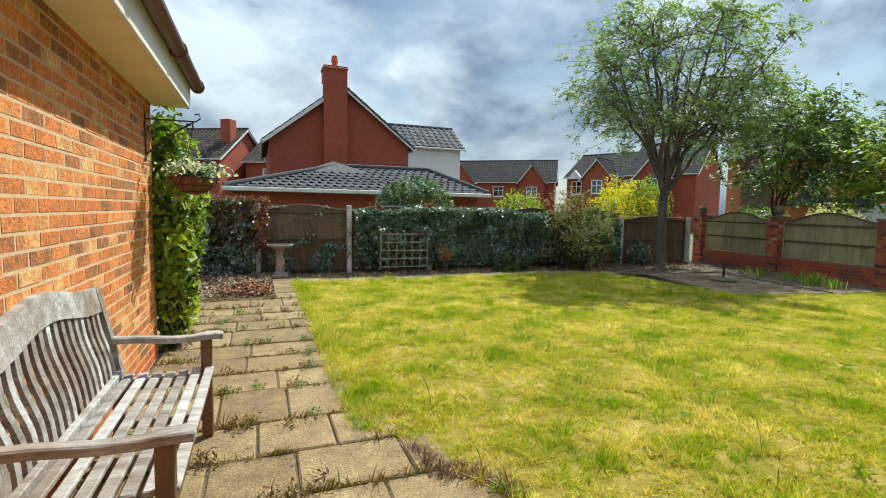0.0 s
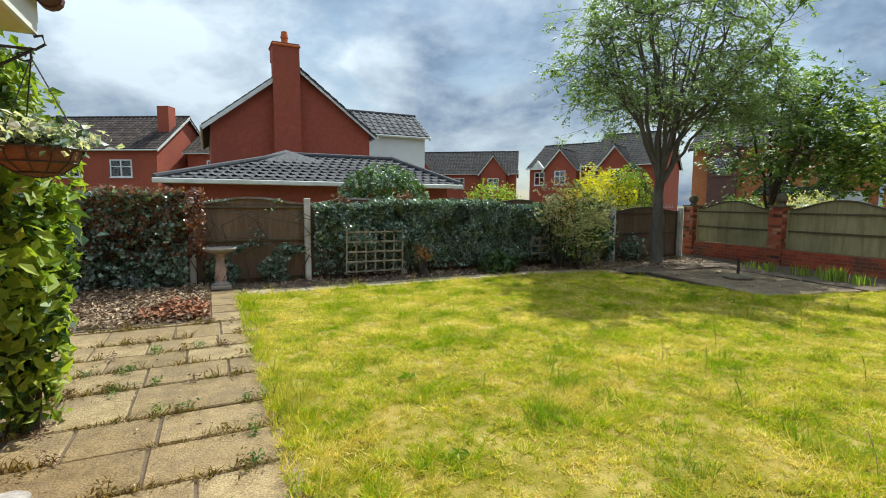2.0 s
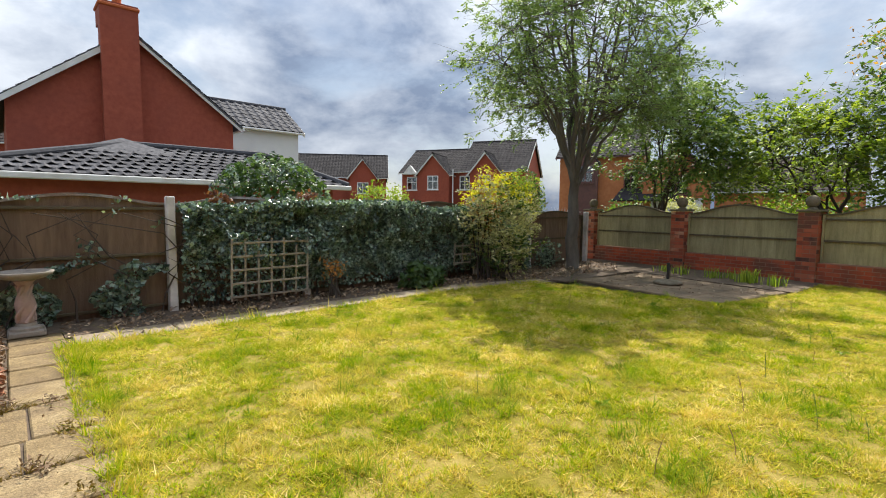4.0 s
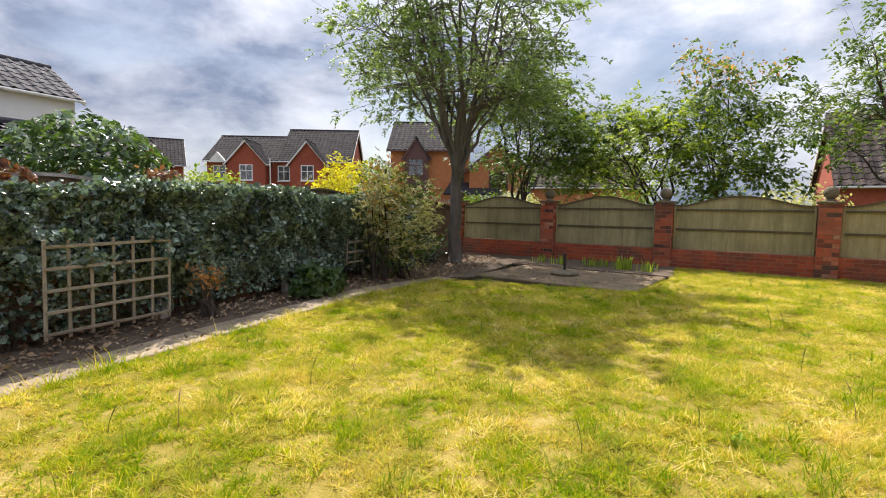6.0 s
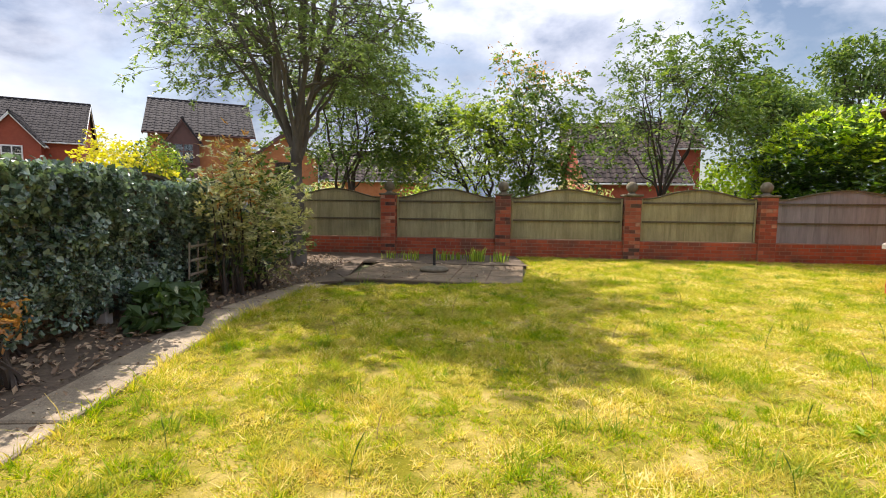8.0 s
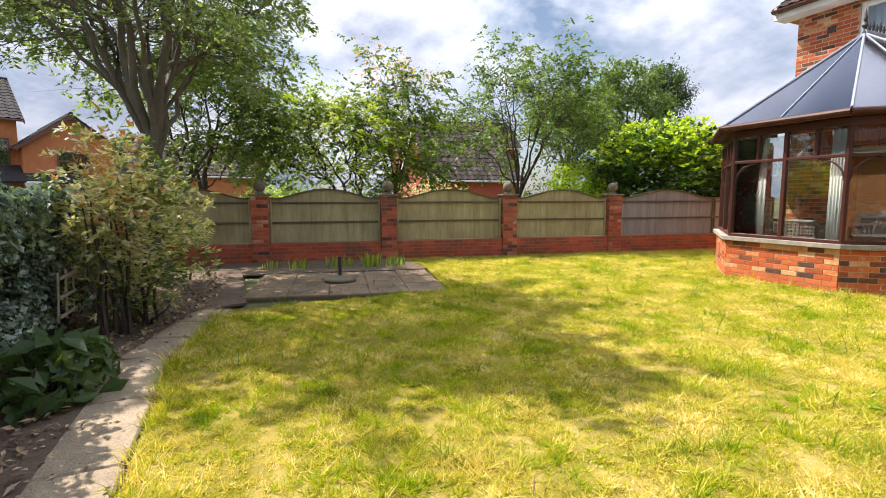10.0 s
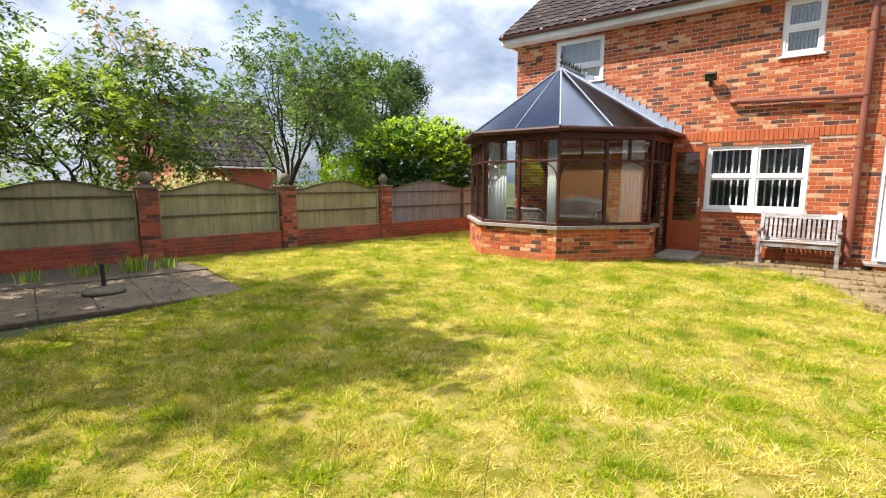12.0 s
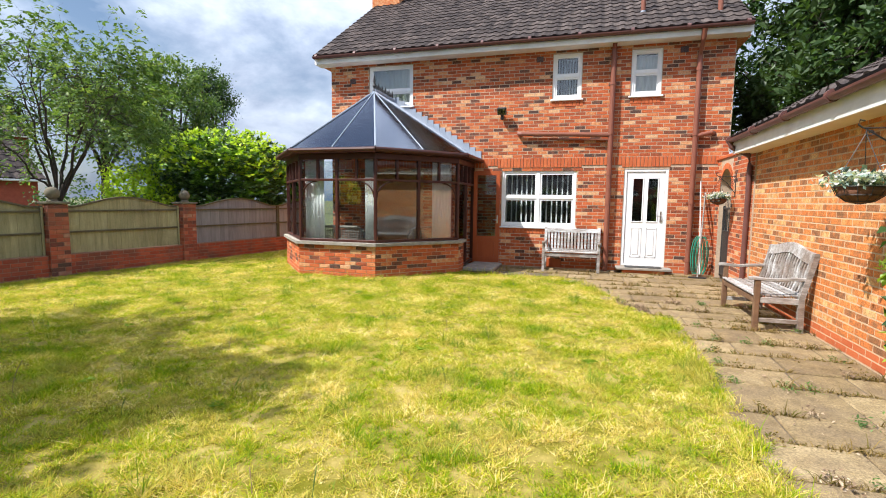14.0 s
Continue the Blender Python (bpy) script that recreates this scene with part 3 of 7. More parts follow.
for x, y in ((6.65, 10.36), (7.2, 10.2), (7.75, 10.03)):
    slab_piece("slab", x, y, 0.56, 0.38, SLAB_PATH, path, 0.012, turn=-16)

pad = thing("paved_corner", "square of worn stone slabs under the tree", "paving", pose(8.03, 6.95, 0, 0, 0, -11.5), kind="structure")
part("bedding", B(0, 0, -0.05, 1.98, 2.75, -0.012), SOIL, pad)
for i in range(3):
    for j in range(5):
        slab_piece("slab", 0.33 + i * 0.655, 0.28 + j * 0.55, 0.651, 0.546, SLAB_DIRTY_SHADED, pad, 0.008)

# ---- the house with the conservatory ----
HY = -0.66
house = thing("house_wall", "two-storey house wall in mixed red and buff brick", "house wall", pose(8.2, HY, 0, 0, 0, 180), kind="structure")
HU = lambda x: 8.2 - x                       # wall u from world x
WINS = {"kitchen": (2.15, 0.92, 3.82, 2.19), "landing": (6.02, 3.75, 7.16, 4.72), "bath": (2.12, 3.74, 2.74, 4.71), "bedroom": (0.52, 3.74, 1.12, 4.69)}
DOOR = (0.28, 0.12, 1.16, 2.21)
CONS_IN = (5.75, 0.05, 7.25, 2.15)
holes = [(HU(w[2]), w[1], HU(w[0]), w[3]) for w in (*WINS.values(), DOOR, CONS_IN)]
# local y runs away from the garden after the half turn
bm = wall_with_openings(bmesh.new(), 0, 9.02, -0.05, 4.8, 0.30, holes)
part("masonry", bm, MORTAR, house, "pale mortar between the bricks")
band = (0, 2.25, 9.02, 2.475)
plinth = (0, 0.0, 9.02, 0.15)
h2 = holes + [band, plinth]
brickwork(house, 0, 9.02, 0.0, 4.8, BRICK_H, h2, single=(HU(3.9), 0.15, HU(-0.1), 2.2))
brickwork(house, 0, 9.02, 0.0, 0.15, BRICK_RED, [(h[0], 0, h[2], 0.2) for h in holes if h[1] < 0.2])
# red soldier courses over the openings, stepped blocks between
bm = bmesh.new()
u = 0.005
while u < 9.0:
    x = 8.2 - u
    full = 2.1 < x < 3.95 or 0.25 < x < 1.25 or x > 4.2
    box(bm, u, -0.014, 2.255 if full else 2.30, u + 0.064, 0.02, 2.47, bevel=0.004)
    u += 0.075
part("soldier_course", bm, BRICK_RED, house, "bright red upright brick course")
bm = bmesh.new()
for w in (WINS["bath"], WINS["bedroom"], WINS["kitchen"]):
    u = HU(w[2])
    while u < HU(w[0]):
        box(bm, u, -0.012, w[1] - 0.16, u + 0.064, 0.02, w[1] - 0.005, bevel=0.004)
        u += 0.075
part("sill_course", bm, BRICK_RED, house, "red upright brick sills")

side = thing("house_side_wall", "brick end wall of the house", "house wall", kind="structure")
part("masonry", B(-0.82, -9.0, -0.05, -0.52, HY - 0.302, 4.8), BRICK_H, side)
part("masonry", B(7.9, -9.0, -0.05, 8.2, HY - 0.302, 4.8), BRICK_H, side)
part("masonry", B(-0.82, -9.3, -0.05, 8.2, -9.0, 4.8), BRICK_H, side)
# floor takes the dark room tone, its dimness is in the colour
tagged(part("room_floor", B(-0.5, -8.9, -0.05, 7.88, -0.97, 0.1), DARK), "floor inside the house, coloured dark as if unlit", "floor", kind="structure")
tagged(part("ceiling", B(-0.5, -8.9, 2.4, 7.88, -0.97, 2.6), ROOM), "plain plaster ceiling inside the house", "ceiling", kind="structure")
tagged(part("inner_wall", B(-0.5, -2.7, 0.1, 7.88, -2.5, 4.75), ROOM), "plain inner wall of the rooms", "wall", kind="structure")


def roof_plane(parent, eave_a, eave_b, up, mat, tile_w=0.30, gauge=0.33, limit=300, wave=0.022, far=False):
    """Rows of rolled tiles from the eave line up the slope; the lowest tiles are objects of their own up to the limit."""
    a, b, up = Vector(eave_a), Vector(eave_b), Vector(up)
    along = (b - a).normalized()
    slope = up.normalized()
    nrm = along.cross(slope).normalized()
    if nrm.z < 0:
        nrm = -nrm
    L, S = (b - a).length, up.length
    cols, rows = max(1, int(L / tile_w)), max(1, int(S / gauge))
    tw, g = L / cols, S / rows
    prof = [(0.0, 0.0), (0.18, wave * 0.2), (0.35, wave), (0.55, wave), (0.72, wave * 0.2), (1.0, 0.0)]
    lap = g * 1.12
    vs = [Vector((p * tw, 0, h + 0.022)) for p, h in prof] + [Vector((p * tw, lap, h)) for p, h in prof] + [Vector((p * tw, 0, h - 0.004)) for p, h in prof]
    k = len(prof)
    fs = [(i, i + 1, k + i + 1, k + i) for i in range(k - 1)] + [(2 * k + i, 2 * k + i + 1, i + 1, i) for i in range(k - 1)]
    base = np.array([tuple(v) for v in vs])
    basis = Matrix((along, slope, nrm)).transposed()
    rot = basis.to_4x4()
    n = 0
    me = None
    allv, allf = [], []
    R = np.array(basis)
    for r in range(rows):
        for c in range(cols):
            o = a + along * (c * tw) + slope * (r * g)
            if n < limit:
                if me is None:
                    me = bpy.data.meshes.new("tile")
                    me.from_pydata([tuple(v) for v in vs], [], fs)
                    me.materials.append(SINGLE.get(mat.name, mat))
                piece("tile", me, Matrix.Translation(o) @ rot, parent)
            else:
                allf.append(np.array(fs) + len(allv) * len(vs))
                allv.append(base @ R.T + np.array(tuple(o)))
            n += 1
    if allv:
        ob = new("tiles", mesh_np("tiles", np.concatenate(allv), np.concatenate(allf), mat))
        ob.parent = parent
        tagged(ob, kind="stuff")


roof = thing("house_roof", "brown pantiled roof with overhanging eaves", "roof", kind="structure")
EA, EB = Vector((8.5, -0.30, 4.98)), Vector((-1.02, -0.30, 4.98))
UP = Vector((0, -4.5, 3.1))
part("roof_deck", slab_between(bmesh.new(), [EA - Vector((0, 0, .03)), EB - Vector((0, 0, .03)), EB + UP - Vector((0, 0, .03)), EA + UP - Vector((0, 0, .03))], 0.06), TILE_DARK, roof)
part("roof_deck", slab_between(bmesh.new(), [EA + UP, EB + UP, EB + UP + Vector((0, -4.6, -3.1)), EA + UP + Vector((0, -4.6, -3.1))], 0.06), TILE_DARK, roof)
roof_plane(roof, EB, EA, UP, TILE, tile_w=0.225, gauge=0.28)
part("fascia", B(-1.0, -0.36, 4.78, 8.48, -0.335, 4.95), FASCIA, roof, "white painted fascia board")
part("soffit", B(-1.0, HY - 0.02, 4.78, 8.48, -0.362, 4.80), FASCIA, roof, "white soffit")
for x in (8.2, -0.82):
    bm = bmesh.new()
    pts = [(x, HY, 4.8), (x, -9.2, 4.8), (x, -4.8, 7.95)]
    slab_between(bm, pts, 0.25 if x > 0 else -0.25)
    part("gable", bm, BRICK_H, roof)
for x in (8.42, -0.99):
    bm = bmesh.new()
    slab_between(bm, [(x, -0.34, 4.80), (x, -0.34, 4.94), (x, -4.8, 8.02), (x, -4.8, 7.86)], 0.03)
    part("bargeboard", bm, FASCIA, roof, "white bargeboard")


def gutter(parent, a, b, r=0.056, mat=GUTTER):
    a, b = Vector(a), Vector(b)
    d = (b - a).normalized()
    s = d.cross(Vector((0, 0, 1)))
    bm = bmesh.new()
    rows = []
    for p in (a, b):
        out = [p + r * (math.cos(t) * s - math.sin(t) * Vector((0, 0, 1))) for t in np.linspace(0, math.pi, 9)]
        inn = [p + (r - 0.006) * (math.cos(t) * s - math.sin(t) * Vector((0, 0, 1))) for t in np.linspace(math.pi, 0, 9)]
        rows.append([bm.verts.new(v) for v in out + inn])
    k = len(rows[0])
    for i in range(k):
        bm.faces.new((rows[0][i], rows[0][(i + 1) % k], rows[1][(i + 1) % k], rows[1][i]))
    bm.faces.new(rows[0]); bm.faces.new(rows[1][::-1])
    ob = part("gutter", bm, mat, parent, "brown half-round gutter")
    bm = bmesh.new()
    n = max(1, int((b - a).length / 1.0))
    for i in range(n + 1):
        p = a + (b - a) * (0.01 + 0.98 * i / n)
        tube(bm, [p - d * 0.03 - Vector((0, 0, 0.004)), p + d * 0.03 - Vector((0, 0, 0.004))], r + 0.008, 12)
    part("joint", bm, mat, ob)
    return ob


gutter(roof, (-1.0, -0.275, 4.95), (8.48, -0.275, 4.95))
chimney = thing("chimney", "red brick chimney stack on the ridge", "chimney", pose(8.1, -4.15, 7.2))
part("stack", B(-0.45, -0.3, -0.3, 0.45, 0.3, 1.5), BRICK_H, chimney)
part("cap", B(-0.5, -0.35, 1.5, 0.5, 0.35, 1.62, bevel=0.02), BRICK_RED, chimney)
for x in (0.55, -0.62):
    bm = bmesh.new()
    pz = 5.75 if x > 0 else 5.5
    vent = thing("roof_vent_pipe", "brown plastic vent pipe with lead collar", "vent pipe", pose(0.9 if x > 0 else -0.55, -1.25 if x > 0 else -0.95, pz - 0.25), group="roof vent pipes")
    part("pipe", tube(bm, [(0, 0, 0), (0, 0, 0.75)], 0.05, 12), PIPE, vent)
    part("collar", lathe(bmesh.new(), [(0.14, -0.02), (0.11, 0.06), (0.06, 0.12), (0.055, 0.16)], 14), LEAD, vent, "lead collar")


def window(name, w, split, label, blinds=0, cols=1):
    x0, z0, x1, z1 = w
    t = thing(name, label, "window", pose(0, HY, 0), kind="structure")
    y0, y1 = -0.09, -0.02
    f = 0.06
    fr = part("window_frame", B(x0, y0, z0, x0 + f, y1, z1, bevel=0.008), UPVC, t)
    bm = bmesh.new()
    box(bm, x1 - f, y0, z0, x1, y1, z1, bevel=0.008)
    box(bm, x0 + f, y0, z0, x1 - f, y1, z0 + f, bevel=0.008)
    box(bm, x0 + f, y0, z1 - f, x1 - f, y1, z1, bevel=0.008)
    zm = z0 + (z1 - z0) * split
    box(bm, x0 + f, y0, zm - 0.03, x1 - f, y1 + 0.006, zm + 0.03, bevel=0.008)
    cw = (x1 - x0 - 2 * f) / cols
    for c in range(1, cols):
        xm = x0 + f + cw * c
        box(bm, xm - 0.04, y0, z0 + f, xm + 0.04, y1 + 0.003, z1 - f, bevel=0.008)
    # inner sash frames
    for c in range(cols):
        a = x0 + f + cw * c + (0.04 if c else 0)
        b = x0 + f + cw * (c + 1) - (0.04 if c < cols - 1 else 0)
        for p, q in ((z0 + f, zm - 0.03), (zm + 0.03, z1 - f)):
            for r in ((a, p, a + 0.035, q), (b - 0.035, p, b, q), (a + 0.035, p, b - 0.035, p + 0.035), (a + 0.035, q - 0.035, b - 0.035, q)):
                box(bm, r[0], y0 + 0.01, r[1], r[2], y1 - 0.012, r[3])
    part("sash", bm, UPVC, t)
    for c in range(cols):
        a = x0 + f + cw * c
        for p, q in ((z0 + f, zm), (zm, z1 - f)):
            g = part("pane", B(a, -0.058, p, a + cw, -0.052, q), GLASS, t)
            g.visible_shadow = False
    part("window_sill", B(x0 - 0.04, -0.06, z0 - 0.04, x1 + 0.04, 0.05, z0 - 0.002, bevel=0.008), UPVC, t, "white sill")
    # dark sheet behind the glass, painted gloom instead of a room
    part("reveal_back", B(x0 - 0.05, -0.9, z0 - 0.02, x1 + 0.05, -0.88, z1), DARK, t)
    if blinds:
        n = int((x1 - x0 - 0.14) / blinds)
        me = mesh_from(B(-0.001, -0.026, 0, 0.001, 0.026, z1 - z0 - 0.16), "blind_slat", BLIND)
        for i in range(n + 1):
            piece("blind_slat", me, pose(x0 + 0.08 + i * blinds, -0.20, z0 + 0.07, 0, 0, 38 + rng.uniform(-6, 6)), t)
    return t


window("window_1", WINS["kitchen"], 0.52, "wide white plastic window with vertical blinds", blinds=0.115, cols=2)
window("window_2", WINS["landing"], 0.38, "white plastic upstairs window with a pale net added behind")
window("window_3", WINS["bath"], 0.5, "small white plastic upstairs window with blinds", blinds=0.06)
window("window_4", WINS["bedroom"], 0.5, "small white plastic upstairs window")
# pale nets added so these panes look as bright as reflected sky
for w, dep in ((WINS["landing"], -0.16), (WINS["bedroom"], -0.3)):
    bm = bmesh.new()
    xs = np.linspace(w[0] + 0.06, w[2] - 0.06, 60)
    lo = [bm.verts.new((x, HY + dep + 0.02 * math.sin(x * 55), w[1] + 0.06)) for x in xs]
    hi = [bm.verts.new((x, HY + dep + 0.02 * math.sin(x * 55), w[3] - 0.06)) for x in xs]
    for i in range(len(xs) - 1):
        bm.faces.new((lo[i], lo[i + 1], hi[i + 1], hi[i]))
    tagged(part("net_curtain", bm, CURTAIN), "white gathered net added behind the upstairs glass for its sky reflection", "curtain")

# white back door
door = thing("door_1", "white panelled plastic back door with two narrow panes", "door", pose(0, HY, 0), kind="structure")
x0, z0, x1, z1 = DOOR
bm = bmesh.new()
box(bm, x0, -0.10, z0, x0 + 0.06, -0.01, z1, bevel=0.006); box(bm, x1 - 0.06, -0.10, z0, x1, -0.01, z1, bevel=0.006)
box(bm, x0 + 0.06, -0.10, z1 - 0.06, x1 - 0.06, -0.01, z1, bevel=0.006); box(bm, x0 + 0.06, -0.10, z0, x1 - 0.06, 0.0, z0 + 0.05, bevel=0.006)
part("door_frame", bm, UPVC, door)
lx0, lx1, lz0, lz1 = x0 + 0.065, x1 - 0.065, z0 + 0.055, z1 - 0.065
mid = (lx0 + lx1) / 2
gl = [(lx0 + 0.13, lz0 + 0.92, mid - 0.055, lz1 - 0.14), (mid + 0.055, lz0 + 0.92, lx1 - 0.13, lz1 - 0.14)]
bm = bmesh.new()
wall_with_openings(bm, lx0, lx1, lz0, lz1, 0.05, gl)
bmesh.ops.translate(bm, verts=bm.verts, vec=(0, -0.08, 0))
for a, b, c, d in gl:
    for r in ((a - 0.02, b - 0.02, a, d + 0.02), (c, b - 0.02, c + 0.02, d + 0.02), (a, b - 0.02, c, b), (a, d, c, d + 0.02)):
        box(bm, r[0], -0.035, r[1], r[2], -0.018, r[3], bevel=0.004)
for a, c in ((lx0 + 0.11, mid - 0.04), (mid + 0.04, lx1 - 0.11)):
    for r in ((a, lz0 + 0.14, a + 0.025, lz0 + 0.78), (c - 0.025, lz0 + 0.14, c, lz0 + 0.78), (a, lz0 + 0.14, c, lz0 + 0.165), (a, lz0 + 0.755, c, lz0 + 0.78)):
        box(bm, r[0], -0.031, r[1], r[2], -0.022, r[3], bevel=0.003)
    box(bm, a + 0.05, -0.031, lz0 + 0.19, c - 0.05, -0.020, lz0 + 0.73, bevel=0.006)
part("door_leaf", bm, UPVC, door)
for a, b, c, d in gl:
    part("pane", B(a, -0.06, b, c, -0.054, d), GLASS, door)
# dark sheet behind the door panes stands for the shaded hallway
part("backing", B(x0, -0.6, z0, x1, -0.58, z1), DARK, door, "dark sheet in place of an unlit hallway")
bm = bmesh.new()
box(bm, lx0 + 0.03, -0.03, lz0 + 0.90, lx0 + 0.065, -0.012, lz0 + 1.14, bevel=0.006)
tube(bm, [(lx0 + 0.047, -0.012, lz0 + 1.04), (lx0 + 0.047, 0.03, lz0 + 1.04), (lx0 + 0.14, 0.03, lz0 + 1.04)], 0.010, 8)
part("door_handle", bm, STEEL, door, "steel lever handle")
step = thing("door_step", "low stone slab step on bricks with black mat", "step", pose(0.72, HY, 0))
part("riser", B(-0.42, 0.015, -0.01, 0.42, 0.30, 0.07, bevel=0.004), BRICK_RED, step, "red brick riser")
part("tread", B(-0.55, 0.015, 0.07, 0.55, 0.36, 0.12, bevel=0.008), STONE, step)
tagged(part("doormat", B(0.36, HY + 0.05, 0.12, 1.08, HY + 0.32, 0.135, bevel=0.004), RUBBER), "black ribbed rubber doormat on the step", "doormat")

# ---- garage ----
GX = -0.65
gar = thing("garage_wall", "garage wall in mixed orange and buff brick", "garage wall", pose(GX, 1.7, 0, 0, 0, 90), kind="structure")
part("masonry", B(0, 0, -0.05, 4.25, 0.3, 2.42), MORTAR_PALE, gar)
brickwork(gar, 0, 4.25, 0.15, 2.325, BRICK, single=(1.9, 0.3, 4.25, 1.9), joint=0.012, proud=0.002)
brickwork(gar, 0, 4.25, 0.0, 0.15, BRICK_RED)
gend = thing("garage_end_wall", "brick end wall of the garage", "garage wall", pose(GX, 5.95, 0, 0, 0, 180), kind="structure")
part("masonry", B(0.004, 0.004, -0.05, 4.0, 0.3, 2.42), MORTAR, gend)
brickwork(gend, 0, 4.0, 0.0, 2.4, BRICK)
gend2 = thing("garage_front_wall", "brick end wall of the garage", "garage wall", kind="structure")
part("masonry", B(-4.65, 1.42, -0.05, GX - 0.31, 1.7, 2.42), BRICK, gend2)
part("masonry", B(-4.95, 1.42, -0.05, -4.65, 5.94, 2.42), BRICK, gend2)
groof = thing("garage_roof", "low brown tiled garage roof with boxed eaves", "roof", kind="structure")
GA, GB = Vector((-0.31, 1.55, 2.565)), Vector((-0.31, 6.12, 2.565))
GUP = Vector((-2.4, 0, 1.35))
part("roof_deck", slab_between(bmesh.new(), [GA - Vector((0, 0, .03)), GB - Vector((0, 0, .03)), GB + GUP - Vector((0, 0, .03)), GA + GUP - Vector((0, 0, .03))], -0.05), TILE_DARK, groof)
part("roof_deck", slab_between(bmesh.new(), [GA + GUP, GB + GUP, GB + GUP + Vector((-2.4, 0, -1.35)), GA + GUP + Vector((-2.4, 0, -1.35))], -0.05), TILE_DARK, groof)
roof_plane(groof, GA, GB, GUP, TILE, tile_w=0.225, gauge=0.28)
part("fascia", B(-0.37, 1.5, 2.30, -0.345, 6.08, 2.53), FASCIA, groof, "white fascia board")
part("soffit", B(GX - 0.05, 1.5, 2.30, -0.372, 6.05, 2.32), SOFFIT, groof, "cream painted soffit")
part("box_end", B(GX, 6.052, 2.30, -0.347, 6.078, 2.57), FASCIA, groof, "white box end")
for y in (6.08, 1.5):
    part("bargeboard", slab_between(bmesh.new(), [(-0.345, y, 2.37), (-0.345, y, 2.54), (-2.67, y, 3.88), (-2.67, y, 3.70)], 0.025), FASCIA, groof)
    part("gable", slab_between(bmesh.new(), [(GX, y - 0.13 if y > 3 else y + 0.2, 2.42), (-2.67, y - 0.13 if y > 3 else y + 0.2, 3.75), (-4.7, y - 0.13 if y > 3 else y + 0.2, 2.42)], 0.1), BRICK, groof)
gutter(groof, (-0.287, 1.5, 2.525), (-0.287, 6.16, 2.525))

# wall with the arched gate between house and garage
archw = thing("gate_wall", "short brick wall with an arched gateway", "wall", pose(-0.63, HY, 0, 0, 0, 90), kind="structure")
gu0, gu1, gz = 0.31, 1.12, 1.75
bm = bmesh.new()
arc = [(gu1 - (gu1 - gu0) / 2 * (1 - math.cos(t)), gz + (gu1 - gu0) / 2 * math.sin(t)) for t in np.linspace(0, math.pi, 15)]
out = [(0, 0), (gu0, 0)] + [(u, z) for u, z in arc[::-1]] + [(gu1, 0), (2.35, 0), (2.35, 2.36), (0, 2.36)]
lo = [bm.verts.new((u, 0, z)) for u, z in out]
hi = [bm.verts.new((u, 0.22, z)) for u, z in out]
k = len(out)
bm.faces.new(lo); bm.faces.new(hi[::-1])
for i in range(k):
    bm.faces.new((lo[i], hi[i], hi[(i + 1) % k], lo[(i + 1) % k]))
bmesh.ops.recalc_face_normals(bm, faces=bm.faces)
part("masonry", bm, MORTAR, archw)
brickwork(archw, 0, 2.35, 0, 2.325, BRICK_H, [(gu0 - 0.1 if z > gz else gu0, 0, gu1 + 0.1 if z > gz else gu1, z) for z in (gz,)] +
          [(gu0 - 0.11, gz, gu1 + 0.11, gz + 0.28), (gu0 + 0.02, gz + 0.28, gu1 - 0.02, gz + 0.54)])
bm = bmesh.new()
c = ((gu0 + gu1) / 2, gz)
for t in np.linspace(4, 176, 20):
    box(bm, 0.405, -0.012, -0.03, 0.515, 0.05, 0.03, bevel=0.004, m=Matrix.Translation((c[0], 0, c[1])) @ Matrix.Rotation(radians(-t), 4, "Y"))
part("arch_ring", bm, BRICK_RED, archw, "red brick arch ring")
part("coping", B(0, -0.03, 2.36, 2.2, 0.25, 2.42, bevel=0.01), BRICK_RED, archw)
gate = thing("garden_gate", "black iron gate standing in the brick arch", "gate", pose(-0.72, HY, 0, 0, 0, 90))
bm = bmesh.new()
for u in (gu0 + 0.03, gu1 - 0.03):
    box(bm, u - 0.02, -0.02, 0.05, u + 0.02, 0.02, 1.45, bevel=0.004)
for z in (0.1, 0.95, 1.4):
    box(bm, gu0 + 0.05, -0.02, z - 0.02, gu1 - 0.05, 0.02, z + 0.02, bevel=0.004)
part("gate_frame", bm, IRON, gate)
part("lower_panel", B(gu0 + 0.05, -0.012, 0.12, gu1 - 0.05, 0.012, 0.93), IRON, gate)
me = mesh_from(tube(bmesh.new(), [(0, 0, 0.97), (0, 0, 1.62)], [0.009, 0.004], 6), "bar", IRON)
for i in range(7):
    piece("bar", me, Matrix.Translation((gu0 + 0.11 + i * 0.1, 0, 0)), gate)

# ---- side fence: brick wall, piers and arched panels ----
FANG = math.degrees(math.atan2(0.163, 1.0))
PIERS = [(11.75, 1), (9.2, 1), (6.65, 1), (3.95, 1), (1.3, 1)]
FEND = -3.6


def ball(parent, z, r=0.13):
    bm = bmesh.new()
    bmesh.ops.create_uvsphere(bm, u_segments=18, v_segments=12, radius=r)
    bmesh.ops.translate(bm, verts=bm.verts, vec=(0, 0, z + r + 0.035))
    lathe(bm, [(0.10, z), (0.085, z + 0.02), (0.055, z + 0.05)], 16)
    part("ball_finial", bm, STONE_DARK, parent, "round stone ball finial", smooth=True)


wallu = Vector((0.163, 1.0, 0)).normalized()
fw = thing("fence_wall", "low red brick wall under the fence panels", "garden wall", pose(FX(FEND), FEND, 0, 0, 0, 90 - FANG), kind="structure")
flen = (Vector((FX(11.9), 11.9, 0)) - Vector((FX(FEND), FEND, 0))).length
